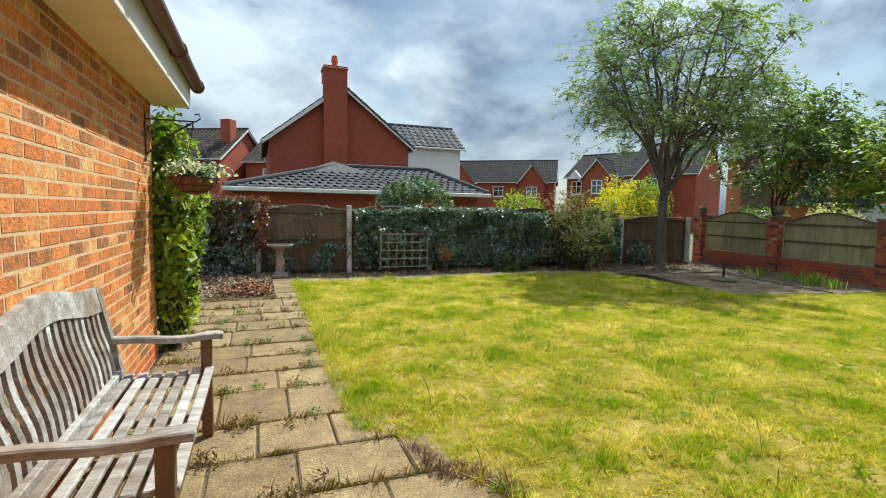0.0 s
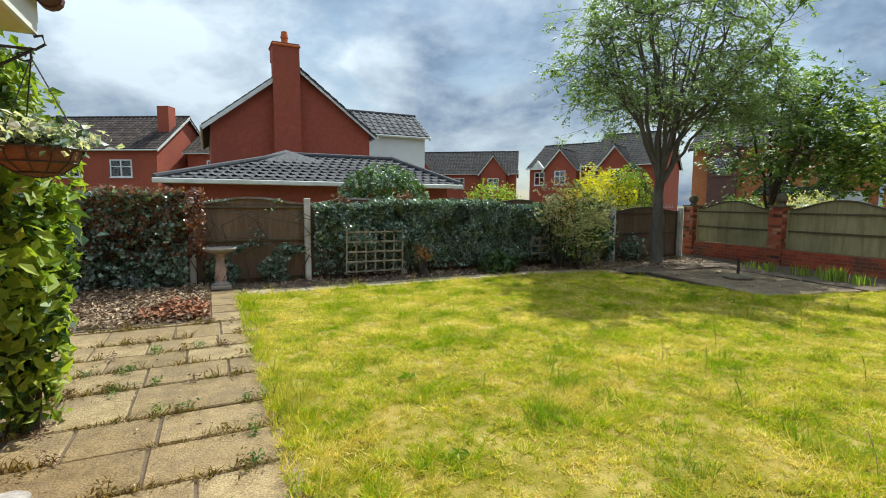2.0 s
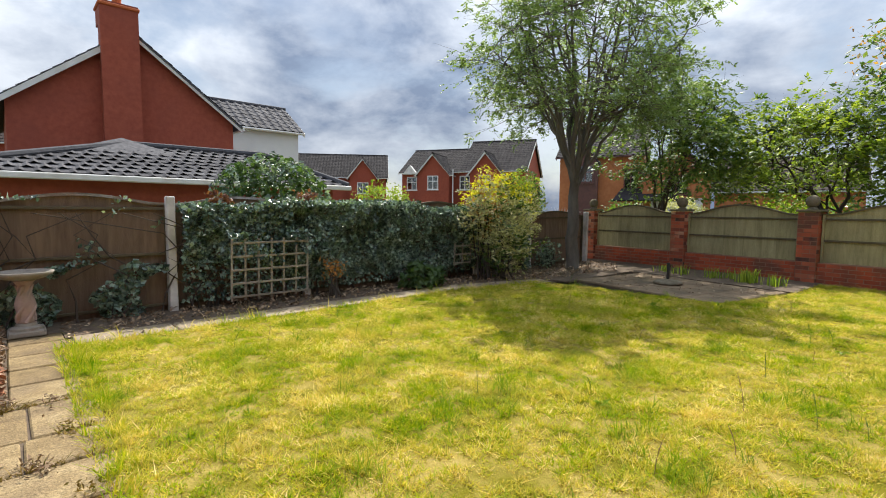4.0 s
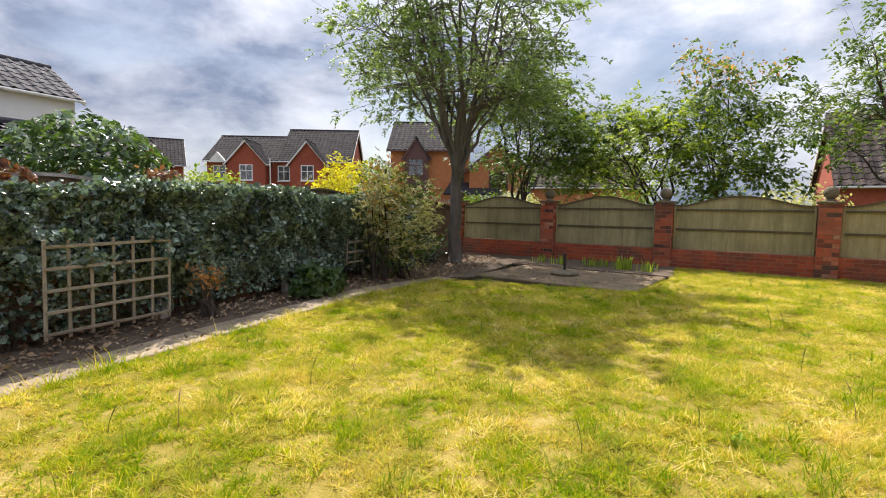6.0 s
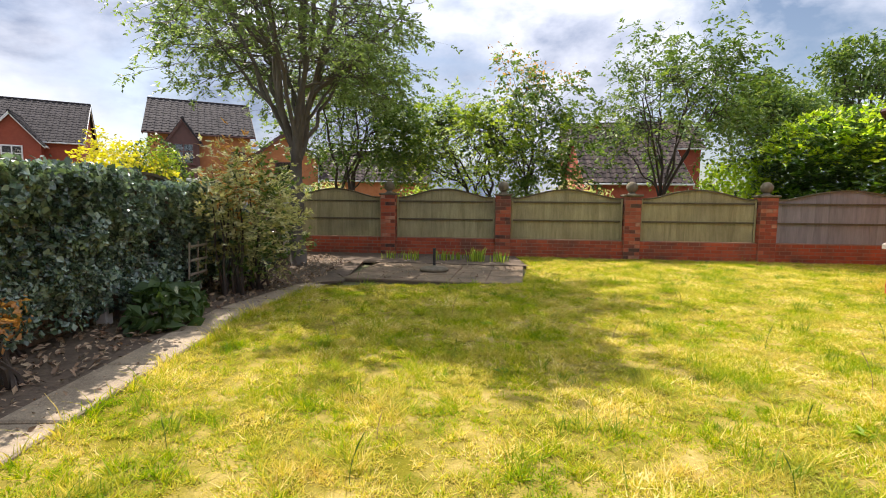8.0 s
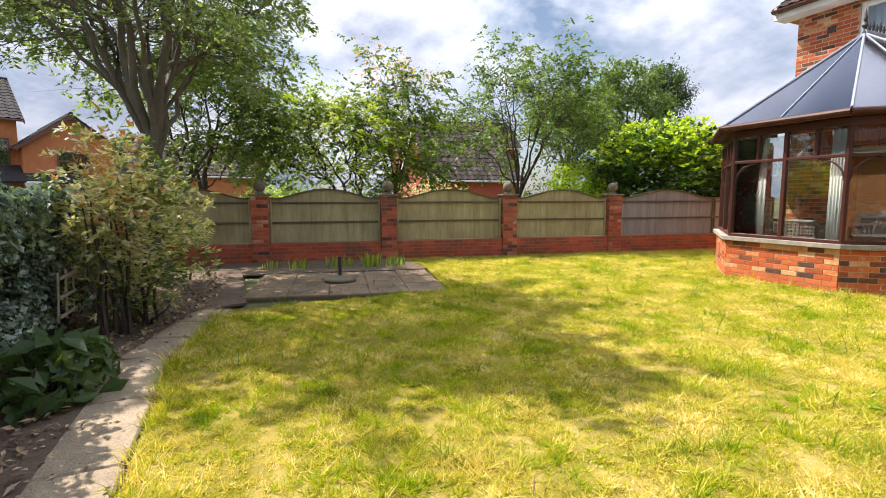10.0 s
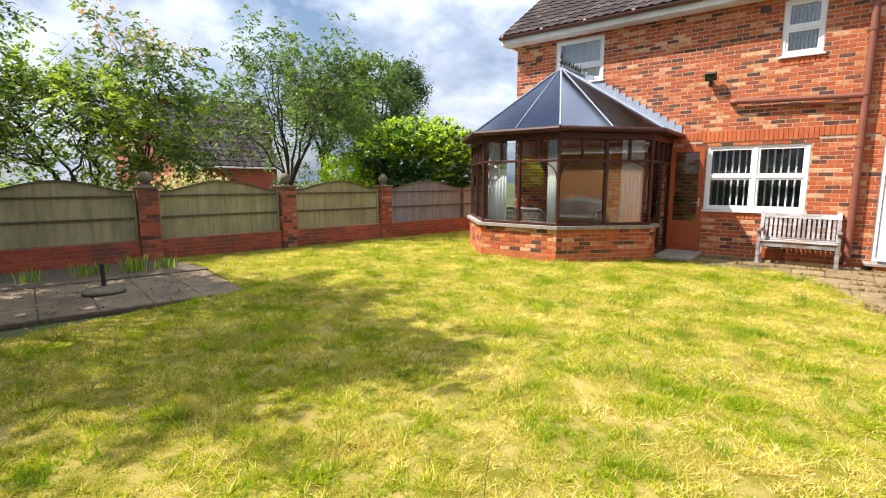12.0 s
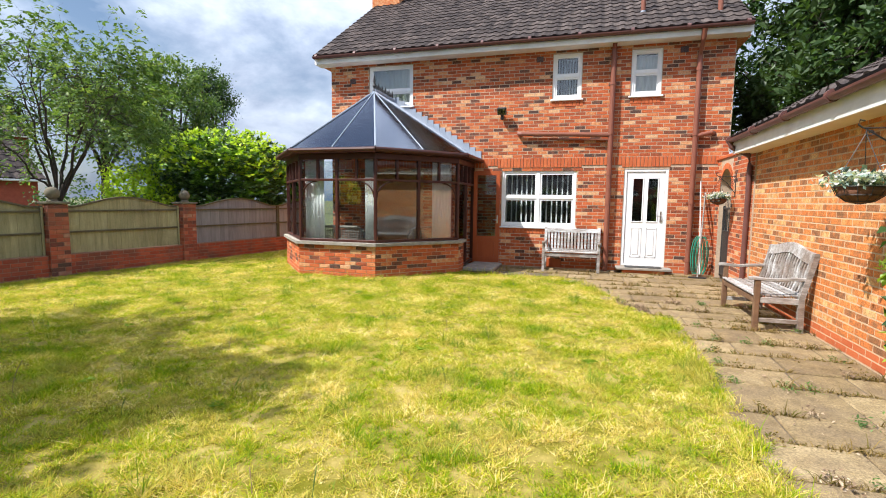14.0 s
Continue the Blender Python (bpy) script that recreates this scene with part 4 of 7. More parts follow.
part("masonry", B(0, -0.10, -0.05, flen, 0.10, 0.385), MORTAR_DARK, fw)
fw_face = thing("fence_wall_face", "red brick face of the low fence wall", "garden wall", pose(FX(FEND), FEND, 0, 0, 0, 90 - FANG) @ pose(flen, 0.1, 0, 0, 0, 180), kind="structure")
brickwork(fw_face, 0, flen, 0.0, 0.375, BRICK_WALL, single=(2.5, 0.0, 11.2, 0.375))
for y, has_ball in PIERS:
    p = thing("fence_pier", "square red brick pier with a flat cap" + (" and stone ball" if has_ball else ""), "pier", pose(FX(y), y, 0, 0, 0, 90 - FANG), group="fence piers")
    w = 0.165
    part("core", B(-w, -w, -0.05, w, w, 1.33), MORTAR_DARK, p)
    for q in range(17):
        for s in range(4):
            a = -w + (0.0 if (q + s) % 2 else 0.0)
            cuts = (-w, 0.06, w) if (q + s) % 2 else (-w, -0.06, w)
            for u0, u1 in zip(cuts, cuts[1:]):
                piece("brick", brick_mesh(u1 - u0 - 0.01, 0.03, 0.069, BRICK_FENCE), pose(0, 0, 0, 0, 0, 90 * s) @ Matrix.Translation((u0 + 0.005, -w - 0.006, q * 0.0785 + 0.005)), p)
    part("cap", B(-0.20, -0.20, 1.335, 0.20, 0.20, 1.38, bevel=0.012), STONE_DARK, p, "flat stained stone cap")
    if has_ball:
        ball(p, 1.38, 0.12)


def arched_panel(owner, length, z0, ze, rise, board_mat, m, label, rails=(0.46, 0.91), cap=RAIL):
    """Upright boards under an arched cap, with rails on the garden side; a part of the fence that owns it."""
    n = max(4, int(length / 0.125))
    w = length / n
    top = lambda u: ze + rise * (math.sin(math.pi * min(max((u / length - 0.08) / 0.84, 0), 1)) ** 1.2)
    bm = bmesh.new()
    k = 18
    rows = []
    for i in range(k + 1):
        u = length * i / k
        z = top(u)
        rows.append([bm.verts.new(c) for c in ((u, -0.03, z - 0.012), (u, 0.045, z - 0.012), (u, 0.045, z + 0.022), (u, -0.03, z + 0.022))])
    for a, b in zip(rows, rows[1:]):
        for j in range(4):
            bm.faces.new((a[j], a[(j + 1) % 4], b[(j + 1) % 4], b[j]))
    bm.faces.new(rows[0][::-1]); bm.faces.new(rows[-1])
    bmesh.ops.recalc_face_normals(bm, faces=bm.faces)
    t = part("fence_panel", bm, cap, owner, label)
    t.matrix_basis = m
    for u in (0.022, length - 0.022):
        part("stile", B(u - 0.02, -0.04, z0, u + 0.02, -0.002, ze, bevel=0.003), RAIL if board_mat is not BOARD else board_mat, t)
    for i in range(n):
        u = (i + 0.5) * w
        bm = bmesh.new()
        h0, h1 = top(i * w), top((i + 1) * w)
        off = 0.005 if i % 2 else 0.0
        ov = 0.008
        v = [bm.verts.new(c) for c in ((i * w - ov, off, z0), ((i + 1) * w + ov, off, z0), ((i + 1) * w + ov, off, h1), (i * w - ov, off, h0),
                                       (i * w - ov, off + 0.012, z0), ((i + 1) * w + ov, off + 0.012, z0), ((i + 1) * w + ov, off + 0.012, h1), (i * w - ov, off + 0.012, h0))]
        for f in ((0, 1, 2, 3), (7, 6, 5, 4), (0, 4, 5, 1), (1, 5, 6, 2), (2, 6, 7, 3), (3, 7, 4, 0)):
            bm.faces.new([v[k] for k in f])
        part("board", bm, board_mat, t)
    for r in rails:
        z = z0 + (ze - z0) * r
        part("rail", B(0, -0.038, z - 0.018, length, -0.002, z + 0.018, bevel=0.004), RAIL, t)
    return t


side_fence = thing("side_fence", "arched wooden panels between brick piers on a low wall", "fence")
ys = [11.75, 9.2, 6.65, 3.95, 1.3, -1.6]
for a, b in zip(ys, ys[1:]):
    L = (a - b) * math.hypot(1, 0.163) - (0.36 if b > -1 else 0.19)
    start = Vector((FX(a), a, 0)) - wallu * 0.18
    arched_panel(side_fence, L, 0.39, 1.28, 0.19, BOARD if b > 0 else BOARD_GREY, pose(start.x, start.y, 0, 0, 0, -90 - FANG),
                 "arched wooden fence panel weathered grey-green" if b > 0 else "arched wooden fence panel weathered blue-grey")
start = Vector((FX(-1.6), -1.6, 0))
arched_panel(side_fence, 1.9, 0.39, 1.28, 0.19, BOARD_GREY, pose(start.x, start.y, 0, 0, 0, -90 - FANG), "arched wooden fence panel weathered blue-grey")

# ---- back fence: posts and close-boarded panels ----
BY = 11.5
back_fence = thing("back_fence", "dark brown boarded fence with whitened concrete posts", "fence")
POSTS = [-1.62, 0.22, 2.06, 3.9, 5.74, 7.58, 9.36, 11.75]
for i, x in enumerate(POSTS):
    bm = B(-0.05, -0.055, -0.05, 0.05, 0.055, 1.46 if x < 8 else 1.30, bevel=0.012)
    p = part("fence_post", bm, CONCRETE, back_fence, "whitened concrete post")
    p.location = (x, BY - 0.105 if i else BY, 0)
for i, (a, b) in enumerate(zip(POSTS, POSTS[1:])):
    dark = i < 7
    arched_panel(back_fence, b - a - 0.02, -0.03, 1.36 if a < 8 else 1.2, 0.10, BOARD_BROWN if i != 5 else BOARD, pose(a + 0.01, BY, 0), "arched dark brown boarded panel of the back fence", rails=(0.08, 0.55, 0.96), cap=TEAK if i < 3 else RAIL)
start_wall = tagged(part("boundary_board", B(-4.9, BY - 0.02, 0, -1.7, BY + 0.02, 1.4), BOARD_BROWN), "plain brown boarded fence behind the garage", "fence", kind="structure")

# ---- conservatory ----
CP = [(4.45, HY), (4.45, 0.78), (5.70, 2.20), (7.35, 2.20), (8.60, 0.78), (8.60, HY)]
cons = thing("conservatory", "mahogany-framed conservatory with a faceted tinted roof on a brick base", "conservatory")
SILL, EAVE = 0.64, 2.36


def offset_poly(pts, d):
    """The open outline moved outwards by d, ends on the wall line."""
    c = Vector((6.52, 0.2))
    out = []
    segs = []
    for (a, b) in zip(pts, pts[1:]):
        a, b = Vector(a), Vector(b)
        n = Vector(((b - a).y, -(b - a).x)).normalized()
        if n.dot((a + b) / 2 - c) < 0:
            n = -n
        segs.append((a + n * d, b + n * d))
    out.append(segs[0][0])
    for (p, q), (r, s) in zip(segs, segs[1:]):
        d1, d2 = q - p, s - r
        den = d1.x * d2.y - d1.y * d2.x
        t = ((r.x - p.x) * d2.y - (r.y - p.y) * d2.x) / den
        out.append(p + d1 * t)
    out.append(segs[-1][1])
    return [(v.x, v.y) for v in out]


def ribbon(pts_out, pts_in, z0, z1):
    bm = bmesh.new()
    for i in range(len(pts_out) - 1):
        q = [pts_out[i], pts_out[i + 1], pts_in[i + 1], pts_in[i]]
        lo = [bm.verts.new((x, y, z0)) for x, y in q]
        hi = [bm.verts.new((x, y, z1)) for x, y in q]
        bm.faces.new(lo); bm.faces.new(hi)
        for a, b in ((0, 1), (2, 3)):
            bm.faces.new((lo[a], lo[b], hi[b], hi[a]))
        if i == 0: bm.faces.new((lo[0], lo[3], hi[3], hi[0]))
        if i == len(pts_out) - 2: bm.faces.new((lo[1], lo[2], hi[2], hi[1]))
    bmesh.ops.remove_doubles(bm, verts=bm.verts, dist=0.0005)
    bmesh.ops.recalc_face_normals(bm, faces=bm.faces)
    return bm


FACES = list(zip(CP, CP[1:]))
for i, (a, b) in enumerate(FACES):
    a3, b3 = Vector((*a, 0)), Vector((*b, 0))
    d = b3 - a3
    ang = math.degrees(math.atan2(d.y, d.x))
    L = d.length
    # local frame: x along the facet as seen from outside, -y outwards
    m = pose(b3.x, b3.y, 0, 0, 0, ang + 180)
    u0 = 0.0
    if i == 0:
        wl_ = thing("conservatory_base_wall", "low brick base wall of the conservatory", "base wall", m, kind="structure")
        u1 = 0.42
    else:
        wl_ = thing("conservatory_base_wall", "low brick base wall of the conservatory", "base wall", m, kind="structure")
        u1 = L
    part("masonry", B(0.01, 0.004, -0.05, u1 - 0.01, 0.2, SILL - 0.01), MORTAR, wl_)
    brickwork(wl_, 0, u1, 0.15, 0.60, BRICK_H, single=(0, 0.15, L, 0.6))
    brickwork(wl_, 0, u1, 0.0, 0.15, BRICK_RED)
    # frame of the facet
    f = 0.055
    n = {0: 2, 1: 2, 2: 2, 3: 2, 4: 2}[i]
    zlo = SILL + 0.03 if i else 0.08
    fr = part("side_frame", B(0, 0.02, zlo, L, 0.09, zlo + 0.05, bevel=0.006), MAHOG, cons)
    fr.matrix_basis = m
    zt = EAVE - 0.50
    part("head_rail", B(0, 0.02, EAVE - 0.11, L, 0.09, EAVE, bevel=0.006), MAHOG, cons).matrix_basis = m
    part("transom", B(0, 0.02, zt - 0.022, L, 0.09, zt + 0.022, bevel=0.006), MAHOG, cons).matrix_basis = m
    for k in range(n + 1):
        u = L * k / n
        w = 0.045 if k in (0, n) else 0.028
        part("mullion", B(max(0, u - w), 0.015, zlo + 0.05, min(L, u + w), 0.095, EAVE - 0.11, bevel=0.006), MAHOG, cons).matrix_basis = m
    for k in range(2 * n):
        u = L * k / (2 * n)
        if k % 2:
            part("fanlight_bar", B(u - 0.02, 0.02, zt + 0.022, u + 0.02, 0.09, EAVE - 0.11, bevel=0.005), MAHOG, cons).matrix_basis = m
    for k in range(n):
        if i == 0 and k == 1:
            continue
        pane = part("pane", B(L * k / n + 0.04, 0.05, zlo + 0.04, L * (k + 1) / n - 0.04, 0.056, zt - 0.02), GLASS, cons)
        pane.matrix_basis = m
        pane.visible_shadow = False
        pane = part("fanlight", B(L * k / n + 0.04, 0.05, zt + 0.02, L * (k + 1) / n - 0.04, 0.056, EAVE - 0.15), GLASS, cons)
        pane.matrix_basis = m
        pane.visible_shadow = False
    # curved corner brackets inside the arched heads
    if i in (1, 2, 3):
        bm = bmesh.new()
        for s in (0, 1):
            cx = f if s == 0 else L - f
            sg = 1 if s == 0 else -1
            pts = [(cx + sg * 0.33 * (1 - math.cos(t)), 0.05, zt - 0.33 + 0.30 * math.sin(t)) for t in np.linspace(0, math.pi / 2, 9)]
            tube(bm, pts, 0.014, 6)
        ob = part("curved_brace", bm, MAHOG, cons)
        ob.matrix_basis = m
SP = [(4.45, 0.36), *CP[1:]]
po, pi_ = offset_poly(SP, 0.07), offset_poly(SP, -0.14)
sill = part("sill", ribbon(po, pi_, SILL - 0.03, SILL + 0.028), STONE, cons, "pale stone sill")
part("eaves_beam", ribbon(offset_poly(CP, 0.10), offset_poly(CP, -0.06), EAVE + 0.002, EAVE + 0.06), MAHOG, cons)
gl_pts = offset_poly(CP, 0.17)
bm = bmesh.new()
for a, b in zip(gl_pts, gl_pts[1:]):
    tube(bm, [(*a, EAVE + 0.05), (*b, EAVE + 0.05)], 0.042, 10)
part("gutter", bm, MAHOG, cons, "dark brown gutter")
AP = Vector((6.52, 0.45, 3.86))
RB = Vector((6.52, HY, 3.86))
ev = [Vector((x, y, EAVE + 0.09)) for x, y in offset_poly(CP, 0.14)]
corners = ev
tri = [[ev[0], ev[1], AP, RB]] + [[ev[i], ev[i + 1], AP] for i in (1, 2, 3)] + [[ev[4], ev[5], RB, AP]]
def bar(a, b, r):
    part("roof_bar", tube(bmesh.new(), [a, b], r, 6), LEAD, cons, "pale grey roof glazing bar")


for t in tri:
    quad = list(t)
    a, b = quad[0], quad[1]
    bm = bmesh.new()
    vs = [bm.verts.new(p) for p in quad]
    bm.faces.new(vs)
    bmesh.ops.recalc_face_normals(bm, faces=bm.faces)
    ob = part("roof_sheet", bm, GLASS_ROOF, cons, "tinted polycarbonate roof sheet")
    sol = ob.modifiers.new("thick", "SOLIDIFY"); sol.thickness = 0.02
    if len(quad) == 3:
        bar(a + (b - a) * 0.5 + Vector((0, 0, 0.01)), AP + Vector((0, 0, 0.01)), 0.011)
    bar(a + Vector((0, 0, 0.012)), (AP if a is not ev[0] else RB) + Vector((0, 0, 0.012)), 0.018)
for q in (0.33, 0.66):
    for s, e in ((0, 1), (5, 4)):
        bar(ev[s].lerp(ev[e], q) + Vector((0, 0, 0.01)), RB.lerp(AP, q) + Vector((0, 0, 0.01)), 0.011)
bm = tube(bmesh.new(), [AP + Vector((0, 0.02, 0.02)), RB + Vector((0, 0, 0.02))], 0.05, 10)
part("ridge", bm, LEAD, cons)
bm = bmesh.new()
for k in range(11):
    y = AP.y - 0.03 - k * 0.10
    h = 0.15 if k % 2 else 0.20
    tube(bm, [(6.52, y, 3.90), (6.52, y, 3.90 + h * 0.6), (6.52, y, 3.90 + h)], [0.012, 0.022, 0.003], 6)
part("ridge_cresting", bm, IRON, cons, "black spiked ridge cresting")
part("finial", lathe(bmesh.new(), [(0.035, 0), (0.02, 0.06), (0.045, 0.11), (0.015, 0.16), (0.03, 0.21), (0.004, 0.36)], 12, (6.52, AP.y, 3.88)), IRON, cons, "black spire finial")
# stepped lead flashing on the house wall
for a, b in ((ev[0], RB), (ev[5], RB)):
    nst = 15
    for k in range(nst):
        p, q = a.lerp(b, k / nst), a.lerp(b, (k + 1) / nst)
        zt = max(p.z, q.z) + 0.10
        part("flashing_step", B(min(p.x, q.x) + 0.002, HY + 0.006, min(p.z, q.z) - 0.02, max(p.x, q.x) - 0.002, HY + 0.022, zt), LEAD, cons, "lead flashing step")
part("floor", prism(bmesh.new(), [(x, y) for x, y in offset_poly(CP, -0.2)], 0.0, 0.06), SLAB, cons)

# open wooden door folded back against the house
wd = thing("garden_door", "open red-stained half-glazed wooden door against the wall", "door", pose(3.84, HY + 0.05, 0.06))
W, Hh = 0.62, 2.12
bm = wall_with_openings(bmesh.new(), 0, W, 0, Hh, 0.045, [(0.09, 0.62, W - 0.09, Hh - 0.1)])
part("leaf", bm, REDWOOD, wd)
part("lower_panel", B(0.11, 0.046, 0.12, W - 0.11, 0.056, 0.50, bevel=0.01), REDWOOD, wd)
part("pane", B(0.09, 0.018, 0.62, W - 0.09, 0.024, Hh - 0.1), GLASS, wd)
bm = tube(bmesh.new(), [(0.05, 0.05, 1.0), (0.05, 0.10, 1.0), (0.14, 0.10, 1.0)], 0.009, 8)
box(bm, 0.035, 0.045, 0.92, 0.065, 0.055, 1.1)
part("door_handle", bm, STEEL, wd, "steel lever handle")
tagged(part("threshold_step", B(3.75, HY + 0.12, 0.0, 4.42, 0.55, 0.07, bevel=0.01), STONE), "low dark stone step beside the conservatory door", "step")

# ---- neighbouring houses ----
def far_window(owner, x, z, w, h, m, cols=2, frame_mat=UPVC, y=0.0):
    bm = bmesh.new()
    f = 0.07
    for r in ((x, z, x + f, z + h), (x + w - f, z, x + w, z + h), (x + f, z, x + w - f, z + f), (x + f, z + h - f, x + w - f, z + h), (x + f, z + h * 0.6 - 0.03, x + w - f, z + h * 0.6 + 0.03)):
        box(bm, r[0], y - 0.06, r[1], r[2], y + 0.02, r[3])
    for c in range(1, cols):
        box(bm, x + w * c / cols - 0.03, y - 0.055, z + f, x + w * c / cols + 0.03, y + 0.02, z + h - f)
    win = part("window", B(x + f, y - 0.02, z + f, x + w - f, y - 0.01, z + h - f), GLASS, owner)
    win.matrix_basis = m
    part("window_frame", bm, frame_mat, win)
    part("sill", B(x - 0.06, y - 0.10, z - 0.07, x + w + 0.06, y + 0.02, z, bevel=0.01), frame_mat, win)
    # dark sheet right behind the glass stands for an unlit room
    part("backing", B(x + f, y - 0.008, z + f, x + w - f, y - 0.004, z + h - f), DARK, win)


def gabled(owner, x0, x1, y0, y1, eave, ridge, wall, roofm, along="x", barge=FASCIA, over=0.25, tile=True, tw=0.33):
    """A block with a pitched roof; along: the axis of its ridge."""
    part("wall", B(x0, y0, -0.06, x1, y1, eave), wall, owner)
    if along == "x":
        c = (y0 + y1) / 2
        ends = [[(x, y0, eave), (x, y1, eave), (x, c, ridge)] for x in (x0, x1)]
        s = (ridge - eave) / (c - y0)
        ez = eave - s * over
        ea, eb = Vector((x0 - over, y0 - over, ez + 0.06)), Vector((x1 + over, y0 - over, ez + 0.06))
        upf, upb = Vector((0, c - y0 + over, ridge - ez)), Vector((0, -(y1 - c + over), ridge - ez))
        planes = [(ea, eb, upf), (Vector((x1 + over, y1 + over, ez + 0.06)), Vector((x0 - over, y1 + over, ez + 0.06)), upb)]
        thick = (0.02, -0.02)
        bargepts = [[(x, y0 - over, ez - 0.10), (x, y0 - over, ez + 0.07), (x, c, ridge + 0.07), (x, c, ridge - 0.12)] for x in (x0 - over + 0.02, x1 + over - 0.02)] + \
                   [[(x, y1 + over, ez - 0.10), (x, y1 + over, ez + 0.07), (x, c, ridge + 0.07), (x, c, ridge - 0.12)] for x in (x0 - over + 0.02, x1 + over - 0.02)]
        rl = [(x0 - over, c, ridge + 0.09), (x1 + over, c, ridge + 0.09)]
        gl = [((x0 - over, y0 - over - 0.04, ez + 0.02), (x1 + over, y0 - over - 0.04, ez + 0.02))]
    else:
        c = (x0 + x1) / 2
        ends = [[(x0, y, eave), (x1, y, eave), (c, y, ridge)] for y in (y0, y1)]
        s = (ridge - eave) / (c - x0)
        ez = eave - s * over
        planes = [(Vector((x0 - over, y1 + over, ez + 0.06)), Vector((x0 - over, y0 - over, ez + 0.06)), Vector((c - x0 + over, 0, ridge - ez))),
                  (Vector((x1 + over, y0 - over, ez + 0.06)), Vector((x1 + over, y1 + over, ez + 0.06)), Vector((-(x1 - c + over), 0, ridge - ez)))]
        bargepts = [[(x, y, ez - 0.10), (x, y, ez + 0.07), (c, y, ridge + 0.07), (c, y, ridge - 0.12)] for x in (x0 - over, x1 + over) for y in (y0 - over + 0.02, )]
        rl = [(c, y0 - over, ridge + 0.09), (c, y1 + over, ridge + 0.09)]
        gl = [((x0 - over - 0.04, y0 - over, ez + 0.02), (x0 - over - 0.04, y1 + over, ez + 0.02)), ((x1 + over + 0.04, y0 - over, ez + 0.02), (x1 + over + 0.04, y1 + over, ez + 0.02))]
    for k, e in enumerate(ends):
        part("gable", slab_between(bmesh.new(), e, 0.01), wall, owner)
    rf = None
    for a, b, u in planes:
        bm = bmesh.new()
        slab_between(bm, [a, b, b + u, a + u], 0.05)
        rf = part("roof", bm, roofm, owner)
        if tile:
            roof_plane(rf, a + Vector((0, 0, 0.02)), b + Vector((0, 0, 0.02)), u, roofm, tw, 0.34, limit=0, wave=0.04)
    for q in bargepts:
        part("bargeboard", slab_between(bmesh.new(), q, 0.04), barge, owner)
    part("ridge_tile", tube(bmesh.new(), rl, 0.09, 8), roofm, owner)
    for a, b in gl:
        part("gutter", tube(bmesh.new(), [a, b], 0.05, 6), barge, owner)
    return rf


# red gable-ended house straight behind the back fence
nh = thing("neighbour_house", "red brick gable-ended house with a tall chimney", "house")
gabled(nh, 0.66, 6.66, 22.45, 30.5, 4.28, 6.62, BRICK_FAR, TILE_GREY, "y", over=0.26)
ch = part("chimney", B(2.84, 22.05, -0.05, 3.82, 22.47, 6.75), BRICK_FAR, nh)
part("chimney_shaft", B(2.84, 22.05, 6.75, 3.82, 22.85, 7.36), BRICK_FAR, ch)
part("chimney_cap", B(2.80, 22.01, 7.22, 3.86, 22.89, 7.31, bevel=0.02), BRICK_RED, ch)
part("chimney_pot", lathe(bmesh.new(), [(0.14, 0), (0.12, 0.22), (0.15, 0.27), (0.11, 0.50)], 12, (3.34, 22.45, 7.36)), BRICK_RED, ch)
gabled(nh, 6.67, 10.03, 24.35, 27.75, 4.60, 5.72, RENDER, TILE_GREY, "x", over=0.2)
far_window(nh, -0.4, 3.3, 1.1, 1.1, pose(6.68, 23.3, 0, 0, 0, 90))
far_window(nh, 0.8, 3.4, 1.2, 1.1, pose(10.04, 24.8, 0, 0, 0, 90))
# its hipped garage roof
ng = thing("neighbour_garage", "low brick garage with a grey hipped tile roof", "garage")
part("wall", B(-0.4, 18.2, -0.06, 8.2, 22.8, 2.0), BRICK_FAR, ng)
ez, rz = 2.02, 3.0
A, Bq, C, D = Vector((-0.8, 17.85, ez)), Vector((8.55, 17.85, ez)), Vector((8.55, 23.1, ez)), Vector((-0.8, 23.1, ez))
R0, R1 = Vector((3.1, 20.3, rz)), Vector((6.9, 20.3, rz))
for q in ([A, Bq, R1, R0], [Bq, C, R1], [D, A, R0], [C, D, R0, R1]):
    part("roof", slab_between(bmesh.new(), q, 0.06), TILE_GREY, ng)
rows = 9
for r in range(rows):
    f0, f1 = r / rows, (r + 1) / rows
    a0, b0 = A.lerp(R0, f0), Bq.lerp(R1, f0)
    bm = bmesh.new()
    n = int((b0 - a0).length / 0.3)
    vs = []
    nrm = Vector((0, -0.37, 0.93))
    for row_f, dz in ((f0, 0.045), (f1 + 0.02, 0.012)):
        line = []
        p0 = A.lerp(R0, min(row_f, 1.0)); p1 = Bq.lerp(R1, min(row_f, 1.0))
        for i in range(n * 4 + 1):
            u = a0.x + (b0.x - a0.x) * i / (n * 4)
            u = min(max(u, p0.x), p1.x)
            line.append(bm.verts.new(Vector((u, p0.y, p0.z)) + nrm * (dz + 0.035 * max(0, math.sin(i * math.pi / 2)))))
        vs.append(line)
    for i in range(n * 4):
        bm.faces.new((vs[0][i], vs[0][i + 1], vs[1][i + 1], vs[1][i]))
    tagged(part("tiles", bm, TILE_GREY, ng), kind="stuff")
for a, b in ((A, R0), (Bq, R1), (R0, R1)):
    part("hip_tile", tube(bmesh.new(), [a + Vector((0, 0, 0.05)), b + Vector((0, 0, 0.06))], 0.09, 8), TILE_GREY, ng)
bm = bmesh.new()
